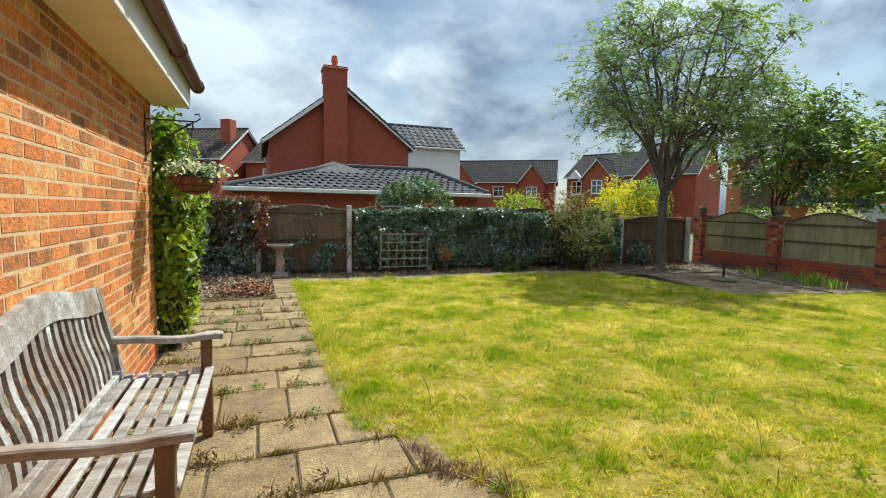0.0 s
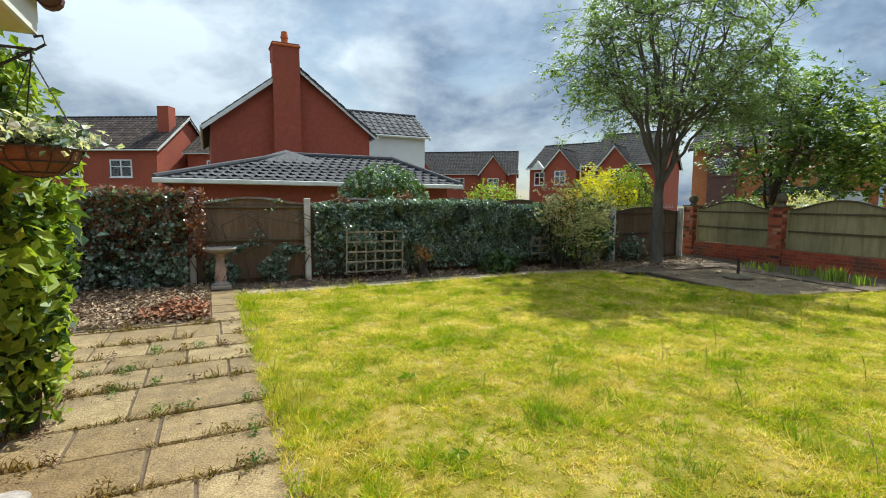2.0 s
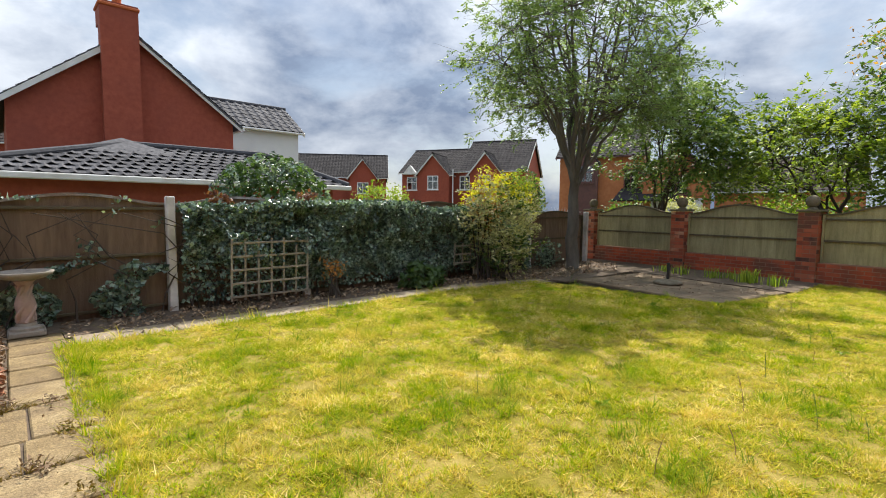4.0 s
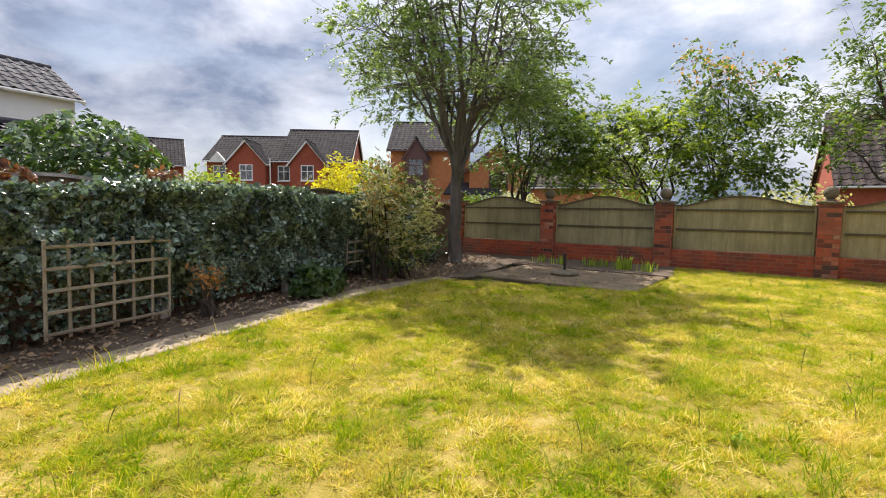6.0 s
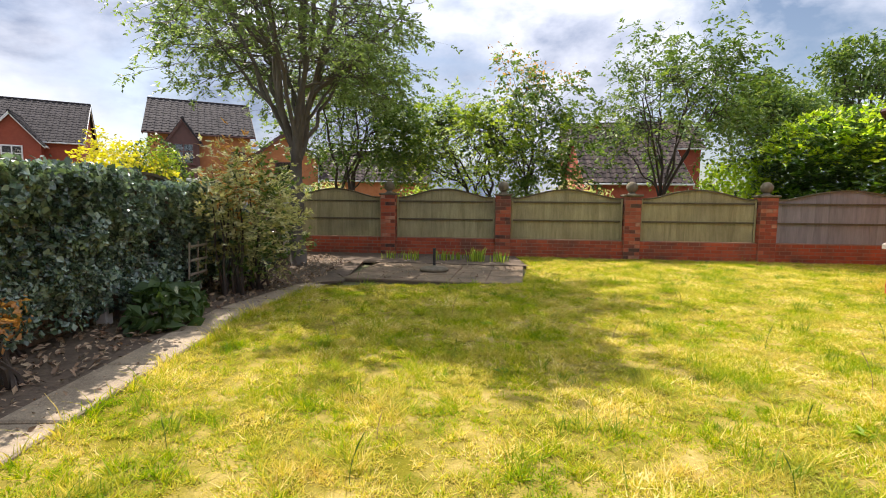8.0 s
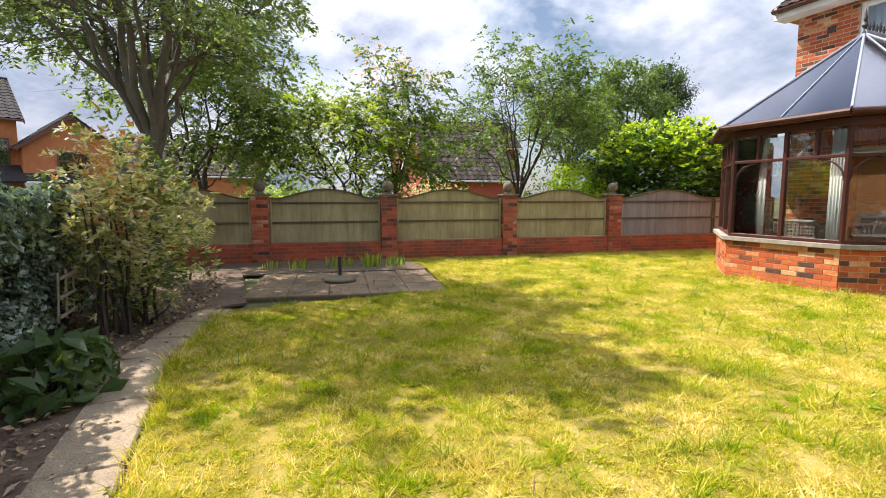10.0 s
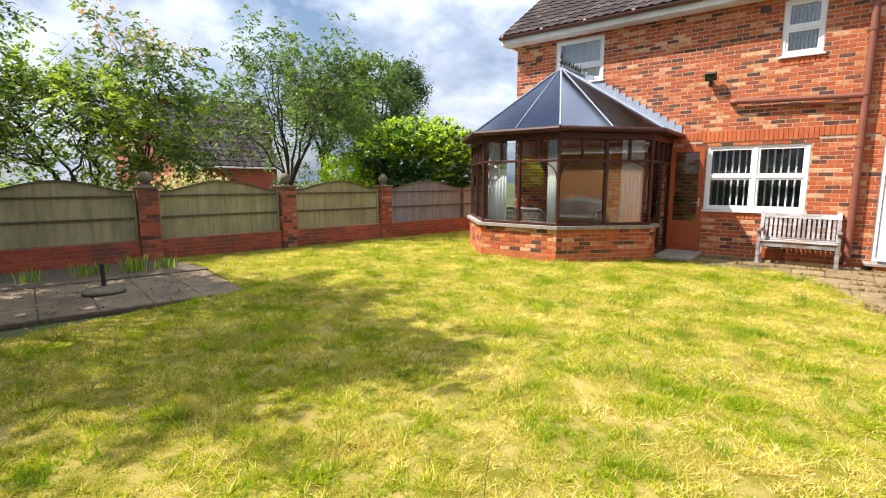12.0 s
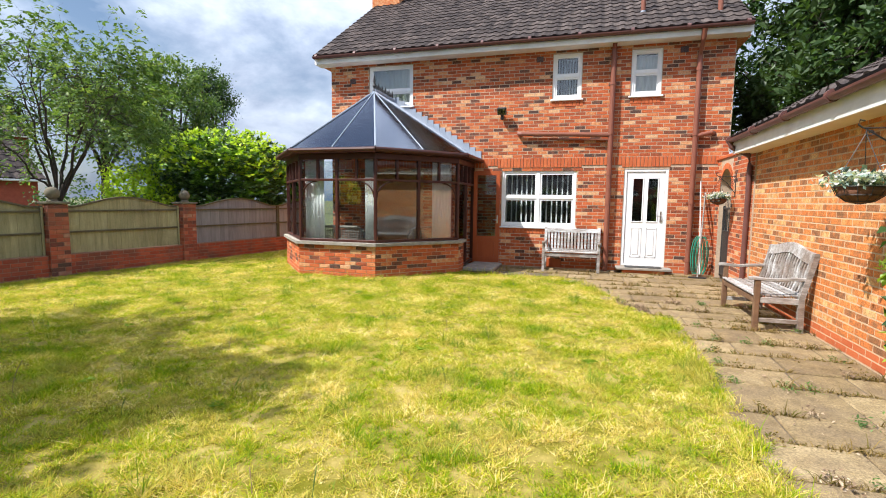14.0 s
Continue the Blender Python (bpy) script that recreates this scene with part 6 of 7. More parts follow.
tree("rowan_tree", "tall spreading rowan tree with feathery green leaves", 10.12, 10.72, 1, 1.95, (0.15, 0.08, 4.5), (2.95, 2.6, 2.4), 30, 42000, 0.08, LEAF_ASH, BARK, 0.125, sub_n=10, twig_n=7, z_min=3.0, spread=0.12, flatten=0.35, shoot=(4, 0.17, 0.52, 0.3))
tree("cherry_tree", "rounded green tree with dark branches beyond the fence", 14.05, 10.5, 2, 1.35, (0.1, -0.35, 2.95), (1.85, 1.85, 1.75), 14, 13500, 0.115, LEAF_CHERRY, BARK_DARK, 0.085, z_min=1.9, shoot=(3, 0.20, 0.55, 0.5))
tree("apple_tree", "low wide-branching tree with lime-green leaves", 14.7, 6.8, 2, 1.2, (-0.1, 0.55, 2.35), (1.95, 1.95, 1.35), 12, 10500, 0.11, LEAF_LIME, BARK_DARK, 0.085, z_min=1.8, shoot=(3, 0.20, 0.55, 0.3))
tree("young_tree", "leafy young tree with bronze tips beyond the fence", 14.9, 5.5, 1, 1.5, (0.1, 0.0, 3.2), (1.4, 1.4, 1.85), 12, 8000, 0.135, LEAF_CHERRY, BARK_DARK, 0.065, z_min=1.7, extra=(LEAF_BRONZE, 420, lambda c: (c[:, 2] > 4.25)), shoot=(3, 0.24, 0.52, 0.6))
tree("crab_apple_tree", "open-crowned green tree leaning beyond the fence", 13.9, 2.1, 1, 1.35, (-0.1, -0.1, 3.45), (2.35, 2.35, 2.0), 13, 13500, 0.115, LEAF_CHERRY, BARK_DARK, 0.085, z_min=2.5, shoot=(3, 0.22, 0.5, 0.5))
laurel = bush("laurel_hedge", "large rounded bright green laurel beyond the fence", 12.9, -2.4, 1.5, (2.1, 2.5, 1.85), 34000, 0.15, LEAF_LAUREL, lump=0.3, shell=0.55, cat="hedge", mats=(LEAF_DARK,), up=0.8, sprig=0.14)
bush("young_growth", "bright yellow-green young growth", 12.9, -2.4, 1.55, (2.15, 2.55, 1.92), 12000, 0.13, LEAF_YOUNG, lump=0.3, shell=0.10, sprig=0.16, stems=False, up=0.8, z0=2.1, owner=laurel)
bush("yellow_shrub", "yellow-green leafy shrub beside the laurel", 13.6, 0.2, 1.3, (0.9, 1.0, 1.15), 4200, 0.11, LEAF_YOUNG, lump=0.4)
bush("rhododendron", "dark green rounded rhododendron behind the back fence", 3.9, 12.6, 1.35, (1.0, 0.75, 0.85), 4600, 0.10, LEAF_DARK, mats=(LEAF_IVY,), lump=0.15, seedv=2)
bush("golden_conifer", "golden-yellow conifer behind the back fence", 13.4, 15.9, 1.2, (1.5, 1.2, 1.5), 7000, 0.10, LEAF_GOLD, lump=0.35)
bush("conifer", "trimmed dark green conifer beside the golden one", 14.1, 15.4, 1.4, (0.85, 0.85, 1.45), 4500, 0.09, LEAF_LIME, lump=0.12, mats=(LEAF_DARK,))
bush("green_shrub", "fresh green feathery shrub behind the back fence", 10.0, 18.0, 1.1, (1.1, 0.8, 1.15), 2600, 0.10, LEAF_LIME, lump=0.5)
bush("pieris_shrub", "cream-variegated shrub with bare lower stems", 7.6, 10.6, 0.95, (0.74, 0.62, 0.80), 8400, 0.075, LEAF_PIERIS, lump=0.55, shell=0.55, sprig=0.06, mats=(LEAF_PIERIS, LEAF_PIERIS, LEAF_CHERRY), seedv=1, aspect=0.42)
bush("pieris_shrub", "tall thin shrub with bronze leaf tips", 7.2, 10.75, 1.45, (0.46, 0.40, 0.60), 1700, 0.07, LEAF_BRONZE, lump=0.6, shell=0.8, sprig=0.06, mats=(LEAF_PIERIS,), seedv=5, aspect=0.4)
bush("hydrangea", "low broad-leaved dark green plant by the path", 5.75, 10.8, 0.12, (0.42, 0.30, 0.28), 420, 0.13, LEAF_DARK, lump=0.3, seedv=4)
bush("bronze_shrub", "small bronze-leaved shrub beside the trellis", 4.15, 10.98, 0.42, (0.22, 0.16, 0.2), 150, 0.05, LEAF_BRONZE, lump=0.6, shell=0.8)
bush("corner_shrub", "small dark shrub near the tree foot", 9.75, 11.15, 0.30, (0.36, 0.25, 0.34), 700, 0.06, LEAF_IVY, lump=0.5, shell=0.7)
bush("wall_climber", "dense yellow-green climbing shrub on the garage corner", -0.58, 6.22, 1.1, (0.30, 0.34, 1.15), 4200, 0.085, LEAF_LIME, lump=0.35, mats=(LEAF_DARK, LEAF_LIME), cat="climber", seedv=3)
bush("blue_shrub", "rounded grey-green shrub beyond the fence", 19.0, 11.9, 1.1, (0.9, 0.9, 0.75), 2200, 0.09, LEAF_PIERIS)
for i, (x, y, r, h, mt) in enumerate(((17.5, 8.2, 1.3, 1.5, LEAF_LIME), (18.5, 5.0, 1.6, 1.6, LEAF_DARK), (17.0, 3.4, 1.2, 1.7, LEAF_PIERIS), (20.5, 8.0, 2.0, 1.5, LEAF_LAUREL), (17.5, -1.0, 1.4, 1.6, LEAF_DARK), (16.0, 12.5, 1.2, 1.5, LEAF_CHERRY))):
    bush("garden_shrub", "loose green shrub in a neighbouring garden", x, y, h * 0.45, (r, r, h * 0.7), 2200, 0.11, mt, lump=0.4, seedv=i)
tree("lime_tree", "large dark green tree behind the house", -4.5, -5.4, 1, 2.5, (0, 0, 5.8), (3.5, 4.3, 4.7), 26, 42000, 0.2, LEAF_DARK, BARK_DARK, 0.3, spread=0.4, z_min=2.0)
tree("far_tree", "tall green tree in the distance", 35.0, -22.0, 1, 4.0, (0, 0, 8.6), (4.2, 4.2, 4.2), 12, 12000, 0.30, LEAF_CHERRY, BARK_DARK, 0.3, spread=0.6)
tree("far_pine", "tall dark pine in the distance", 38.0, -30.0, 1, 8.0, (0, 0, 10.0), (2.6, 2.6, 5.6), 16, 9000, 0.22, LEAF_DARK, BARK_DARK, 0.3, spread=0.5)
tree("far_tree", "broad green tree in the distance", 30.0, -12.0, 1, 3.0, (0, 0, 5.4), (3.6, 3.6, 2.9), 10, 9000, 0.26, LEAF_CHERRY, BARK_DARK, 0.25, spread=0.6)

# ---- ivy on the back fence ----
ivy = thing("ivy_hedge", "dense dark green ivy covering the back fence", "ivy")


def ivy_sheet(n, x0, x1, zt, depth, size, mat, name, z0=0.02, thin=0.0, y=11.40, low=0.0):
    px, pz = rng.uniform(x0, x1, n), rng.random(n)
    top = np.array([zt + 0.07 * noise.noise(Vector((q * 1.3, 2, 0))) + 0.05 * noise.noise(Vector((q * 4.1, 7, 0))) for q in px])
    z = z0 + (top - z0) * pz
    bulge = np.array([0.5 + 0.5 * noise.noise(Vector((a * 1.6, b * 2.2, 4))) + 0.35 * noise.noise(Vector((a * 5, b * 5, 1))) for a, b in zip(px, z)])
    py = y - depth * np.clip(bulge, 0.05, 1.3) * rng.uniform(0.55, 1.0, n) * (0.75 + 0.5 * pz)
    over = rng.random(n) < 0.10
    z = np.where(over, top + rng.normal(0, 0.025, n), z)
    py = np.where(over, y + rng.uniform(-depth * 0.8, 0.12, n), py)
    ok = np.ones(n, bool)
    if low:
        ok = (z > low * (0.8 + 0.4 * lumps(px, px * 0, 0.3))) | (rng.random(n) < 0.22)
    if thin:
        ok = ok & (np.array([noise.noise(Vector((a * 2.4, b * 3.0, 9))) for a, b in zip(px, z)]) > thin)
    c = np.stack([px, py, z], 1)[ok]
    leaves(name, c, size, mat, ivy, lean=np.array([0, -1.0, 0.5]), up=0.2, aspect=0.8)


ivy_sheet(10500, 2.16, 3.7, 1.34, 0.36, 0.05, LEAF_IVY, "foliage", z0=0.10, low=0.52)
ivy_sheet(19000, 3.5, 5.9, 1.41, 0.42, 0.05, LEAF_IVY, "foliage", z0=0.12, low=0.25)
ivy_sheet(14000, 5.7, 8.3, 1.34, 0.38, 0.05, LEAF_IVY, "foliage", z0=0.12, low=0.2)
ivy_sheet(4500, 8.2, 9.3, 1.25, 0.25, 0.06, LEAF_IVY, "foliage", thin=-0.1)
ivy_sheet(10000, -2.6, 0.15, 1.50, 0.55, 0.065, LEAF_IVY, "foliage")
ivy_sheet(5200, -2.4, 0.42, 1.56, 0.62, 0.06, LEAF_RED, "reddish_foliage", z0=0.5, thin=0.0)
ivy_sheet(2600, 0.3, 2.0, 0.62, 0.18, 0.06, LEAF_IVY, "foliage", thin=-0.05)
ivy_sheet(900, 0.4, 2.0, 1.40, 0.12, 0.055, LEAF_IVY, "foliage", thin=0.25)
ivy_sheet(420, 2.6, 3.85, 1.0, 0.10, 0.06, LEAF_IVY, "foliage", z0=0.55, thin=0.05, y=11.02)
ivy_sheet(900, 2.2, 4.0, 1.55, 0.3, 0.055, LEAF_RED, "reddish_foliage", z0=1.3, thin=0.1)
for i in range(70):
    x = rng.uniform(-2.4, 8.3)
    if 0.3 < x < 2.0 and rng.random() < 0.6:
        continue
    p = [(x + rng.normal() * 0.08 * k, 11.36 - 0.06 * rng.random(), 0.25 * k) for k in range(6)]
    part("stem", tube(bmesh.new(), p, list(np.linspace(0.014, 0.005, 6)), 5, cap=False), BARK_DARK, ivy, "woody brown ivy stem")

# iris-like clumps by the side wall
for i, (x, y, n, h) in enumerate(((10.75, 7.35, 70, 0.28), (10.95, 8.0, 40, 0.22), (11.0, 8.6, 30, 0.2), (10.6, 6.9, 36, 0.24), (11.05, 7.7, 26, 0.18), (11.2, 9.1, 22, 0.18))):
    bm = bmesh.new()
    for k in range(n):
        a, l, r = rng.uniform(0, 6.28), h * rng.uniform(0.6, 1.1), rng.uniform(0, 0.22)
        bx, by = r * math.cos(a * 3), r * math.sin(a * 3)
        ld = 0.5 * rng.random()
        s = Vector((math.cos(a + 1.57), math.sin(a + 1.57), 0)) * 0.009
        b0 = Vector((bx, by, 0)); b1 = Vector((bx + ld * l * 0.4 * math.cos(a), by + ld * l * 0.4 * math.sin(a), l * 0.65)); b2 = Vector((bx + ld * l * math.cos(a), by + ld * l * math.sin(a), l))
        v = [bm.verts.new(q) for q in (b0 - s, b0 + s, b1 + s * 0.8, b1 - s * 0.8, b2)]
        bm.faces.new(v[:4]); bm.faces.new((v[3], v[2], v[4]))
    cl_ = thing("iris_clump", "clump of pale green strap leaves", "plant", pose(x, y, 0.01), group="iris clumps")
    part("foliage", bm, LEAF_LIME, cl_)

# weeds in the slab joints and thin seed stalks in the lawn
for i in range(70):
    x, y = rng.uniform(-0.5, 0.8), rng.uniform(2.4, 8.6)
    y = min([-0.64 + v for v in np.cumsum([(0.45, 0.45, 0.60, 0.45)[k % 4] for k in range(20)])], key=lambda q: abs(q - y))
    n = 46
    c = rng.normal(size=(n, 3)) * np.array([0.028, 0.055, 0.016]) + np.array([0, 0, 0.03])
    wd_ = thing("paving_weed", "small tuft of weed growing between slabs", "weed", pose(x, y + rng.normal() * 0.03, 0.0), group="paving weeds")
    leaves("foliage", c, 0.026, (LEAF_CHERRY, DRY_WEED, LITTER)[i % 3], wd_, up=1.0, aspect=0.4)
for i in range(46):
    x, y = rng.uniform(1.3, 8.5), rng.uniform(1.8, 9.8)
    st = thing("seed_stalk", "thin dry grass stalk standing in the lawn", "grass stalk", pose(x, y, 0), group="seed stalks")
    h, a = rng.uniform(0.10, 0.26), rng.uniform(0, 6.28)
    p = [(0.3 * h * q * q * math.cos(a), 0.3 * h * q * q * math.sin(a), h * q) for q in np.linspace(0, 1, 5)]
    part("stalk", tube(bmesh.new(), p, [0.0025, 0.0022, 0.002, 0.0035, 0.001], 5), LEAF_CHERRY if i % 2 else LITTER, st)
for i in range(14):
    x, y = rng.uniform(1.2, 8.5), rng.uniform(1.8, 9.8)
    c = np.stack([np.cos(np.arange(11) * 0.57 * 3.1) * 0.06, np.sin(np.arange(11) * 0.57 * 3.1) * 0.06, np.full(11, 0.035)], 1)
    wd_ = thing("lawn_weed", "flat green rosette of weed in the lawn", "weed", pose(x, y, 0), group="lawn weeds")
    leaves("foliage", c * np.array([0.6, 0.6, 0.8]), 0.055, TUFT, wd_, up=2.5, aspect=0.35)

# ---- garden furniture ----
def arm_bench(name, label, m, width, wavy, mat=TEAK, leg_mat=TEAK_BROWN):
    """Slatted garden bench; local x along the seat, front at -y."""
    t = thing(name, label, "bench", m)
    w = width / 2
    d0, d1 = -0.27, 0.22
    for s in (-1, 1):
        x = s * (w - 0.03)
        part("front_leg", B(x - 0.03, d0, 0, x + 0.03, d0 + 0.06, 0.60, bevel=0.006), leg_mat, t)
        bm = bmesh.new()
        pts = [(d1, 0.0), (d1 - 0.01, 0.40), (d1 + 0.11, 0.93)]
        rows = []
        for (y, z) in pts:
            rows.append([bm.verts.new(c) for c in ((x - 0.03, y - 0.03, z), (x + 0.03, y - 0.03, z), (x + 0.03, y + 0.03, z), (x - 0.03, y + 0.03, z))])
        for a, b in zip(rows, rows[1:]):
            for k in range(4):
                bm.faces.new((a[k], a[(k + 1) % 4], b[(k + 1) % 4], b[k]))
        bm.faces.new(rows[0][::-1]); bm.faces.new(rows[-1])
        part("back_leg", bm, mat, t)
        # shaped arm, dipping in the middle with a rounded front
        bm = bmesh.new()
        rows = []
        prof = [(d1 + 0.05, 0.632, 0.028), (d1 - 0.10, 0.628, 0.028), (-0.05, 0.612, 0.028), (-0.17, 0.612, 0.03), (-0.24, 0.622, 0.04), (-0.30, 0.625, 0.042), (-0.335, 0.618, 0.030)]
        for y, z, hw in prof:
            rows.append([bm.verts.new(c) for c in ((x - hw, y, z - 0.022), (x + hw, y, z - 0.022), (x + hw, y, z + 0.016), (x - hw, y, z + 0.016))])
        for a, b in zip(rows, rows[1:]):
            for k in range(4):
                bm.faces.new((a[k], a[(k + 1) % 4], b[(k + 1) % 4], b[k]))
        bm.faces.new(rows[0][::-1]); bm.faces.new(rows[-1])
        bmesh.ops.recalc_face_normals(bm, faces=bm.faces)
        bmesh.ops.bevel(bm, geom=bm.edges[:], offset=0.006, segments=1, affect="EDGES")
        part("armrest", bm, mat, t)
        part("side_rail", B(x - 0.02, d0 + 0.06, 0.33, x + 0.02, d1 - 0.03, 0.40, bevel=0.005), mat, t)
        part("stretcher", B(x - 0.015, d0 + 0.06, 0.10, x + 0.015, d1 - 0.03, 0.15, bevel=0.005), mat, t)
    part("front_rail", B(-w + 0.061, d0 + 0.01, 0.32, w - 0.061, d0 + 0.045, 0.395, bevel=0.005), leg_mat, t)
    part("back_rail", B(-w + 0.061, d1 - 0.035, 0.40, w - 0.061, d1 - 0.002, 0.46, bevel=0.005), mat, t)
    me = mesh_from(B(-w + 0.035, -0.024, 0, w - 0.035, 0.024, 0.022, bevel=0.005), "seat_slat", mat)
    for k in range(7):
        y = d0 + 0.015 + k * 0.068
        z = 0.402 + 0.012 * abs(k - 3) / 3
        piece("seat_slat", me, pose(0, y, z, (k - 3) * -2.2), t)
    lean = 0.11 / 0.53
    by = lambda z: d1 - 0.01 + (z - 0.40) * lean
    crest = lambda x: (0.93 + 0.085 * math.exp(-(x / (w * 0.52)) ** 2)) if wavy else 0.90
    bm = bmesh.new()
    rows = []
    for i in range(25):
        x = -w + 0.06 + (2 * w - 0.12) * i / 24
        zt = crest(x)
        zb = zt - (0.13 if wavy else 0.085)
        yb, yt = by(zb), by(zt)
        rows.append([bm.verts.new(c) for c in ((x, yb - 0.018, zb), (x, yb + 0.018, zb), (x, yt + 0.018, zt), (x, yt - 0.018, zt))])
    for a, b in zip(rows, rows[1:]):
        for k in range(4):
            bm.faces.new((a[k], a[(k + 1) % 4], b[(k + 1) % 4], b[k]))
    bm.faces.new(rows[0][::-1]); bm.faces.new(rows[-1])
    bmesh.ops.recalc_face_normals(bm, faces=bm.faces)
    part("crest_rail", bm, mat, t)
    n = 17 if wavy else 15
    for i in range(n):
        x = -w + 0.06 + (2 * w - 0.12) * (i + 0.5) / n
        zt = crest(x) - (0.12 if wavy else 0.08)
        bm = bmesh.new()
        rows = []
        steps = 11 if wavy else 2
        for k in range(steps):
            z = 0.45 + (zt - 0.45) * k / (steps - 1)
            xo = 0.020 * math.sin(2 * math.pi * k / (steps - 1)) if wavy else 0
            y = by(z)
            hw = 0.019 if wavy else 0.022
            rows.append([bm.verts.new(c) for c in ((x + xo - hw, y - 0.008, z), (x + xo + hw, y - 0.008, z), (x + xo + hw, y + 0.008, z), (x + xo - hw, y + 0.008, z))])
        for a, b in zip(rows, rows[1:]):
            for k in range(4):
                bm.faces.new((a[k], a[(k + 1) % 4], b[(k + 1) % 4], b[k]))
        bm.faces.new(rows[0][::-1]); bm.faces.new(rows[-1])
        part("back_slat", bm, mat, t)
    return t


arm_bench("garden_bench", "weathered grey teak bench with wavy back slats beside the garage", pose(-0.30, 3.40, 0.0, 0, 0, 90), 1.43, True)
arm_bench("garden_bench", "weathered grey wooden bench with straight slats beside the house", pose(2.20, -0.30, 0.0, 0, 0, 180), 1.20, False, leg_mat=TEAK)

# ---- bird bath ----
bb = thing("bird_bath", "pinkish cast-stone bird bath with a twisted pedestal", "bird bath", pose(0.62, 10.98, 0.01))
bm = bmesh.new()
box(bm, -0.15, -0.15, 0, 0.15, 0.15, 0.06, bevel=0.012)
lathe(bm, [(0.135, 0.06), (0.135, 0.085), (0.09, 0.10), (0.08, 0.13)], 20)
part("base", bm, STONE, bb)
part("pedestal", lathe(bmesh.new(), [(0.075, 0.13), (0.055, 0.17), (0.075, 0.24), (0.088, 0.32), (0.075, 0.38), (0.052, 0.44), (0.055, 0.50), (0.075, 0.54), (0.10, 0.565)], 20), PINK, bb, smooth=True)
bm = bmesh.new()
for k in range(4):
    pts = [((0.062 + 0.014 * math.sin(6 * q)) * math.cos(k * 1.57 + q * 3), (0.062 + 0.014 * math.sin(6 * q)) * math.sin(k * 1.57 + q * 3), 0.14 + 0.38 * q) for q in np.linspace(0, 1, 12)]
    tube(bm, pts, 0.022, 6)
part("twist", bm, PINK, bb, smooth=True)
part("bowl", lathe(bmesh.new(), [(0.09, 0.565), (0.17, 0.585), (0.235, 0.62), (0.25, 0.65), (0.24, 0.655), (0.215, 0.635), (0.12, 0.615), (0.0, 0.61)], 28), STONE, bb, smooth=True)

# ---- trellises ----
def trellis(label, m, w, h, nx, nz):
    t = thing("trellis", label, "trellis", m)
    me = mesh_from(B(-0.014, -0.007, 0, 0.014, 0.007, h, bevel=0.003), "slat", TRELLIS)
    for i in range(nx):
        piece("slat", me, pose(w * i / (nx - 1), 0, 0, 0, rng.uniform(-0.5, 0.5)), t)
    me = mesh_from(B(0, -0.007, -0.014, w, 0.007, 0.014, bevel=0.003), "slat", TRELLIS)
    for i in range(nz):
        piece("slat", me, pose(0, -0.0145, h * (i + 0.3) / (nz - 0.4)), t)


TRELLIS = material("grey_trellis_wood", [(0.2, (0.20, 0.17, 0.13)), (0.8, (0.36, 0.32, 0.26))], 12, 0.85, 0.4, 60, objrand=0.3)
trellis("square wooden trellis leaning on the ivy", pose(2.66, 11.02, 0.10, 3), 1.06, 0.82, 7, 5)
trellis("small broken wooden trellis half hidden by ivy", pose(6.7, 11.06, 0.28, 3), 0.42, 0.42, 3, 3)
bm = bmesh.new()
me = mesh_from(tube(bmesh.new(), [(0, 0, 0), (0, 0, 0.11)], [0.006, 0.001], 5), "spike", STEEL)
sp = thing("anti_climb_spikes", "row of pale plastic spikes on the fence top", "spikes", pose(9.4, 11.5, 1.28))
part("strip", B(0, -0.02, 0.01, 2.25, 0.02, 0.02), CONCRETE, sp)
for i in range(34):
    u = 0.04 + i * 0.064
    piece("spike", me, pose(u, 0, 0.015 + 0.0, rng.uniform(-12, 12), rng.uniform(-12, 12)), sp)

# ---- parasol base on the paved corner ----
pb = thing("parasol_base", "dark round parasol base with a short tube", "parasol base", pose(9.33, 8.22, 0.02))
part("disc", lathe(bmesh.new(), [(0.24, 0), (0.25, 0.03), (0.21, 0.055), (0.06, 0.075), (0.04, 0.09)], 28), STONE_DARK, pb, smooth=True)
part("tube", lathe(bmesh.new(), [(0.026, 0.08), (0.026, 0.36), (0.03, 0.36), (0.03, 0.38)], 14), IRON, pb)
part("screw", tube(bmesh.new(), [(0.02, 0, 0.30), (0.06, 0, 0.30)], 0.008, 6), IRON, pb)

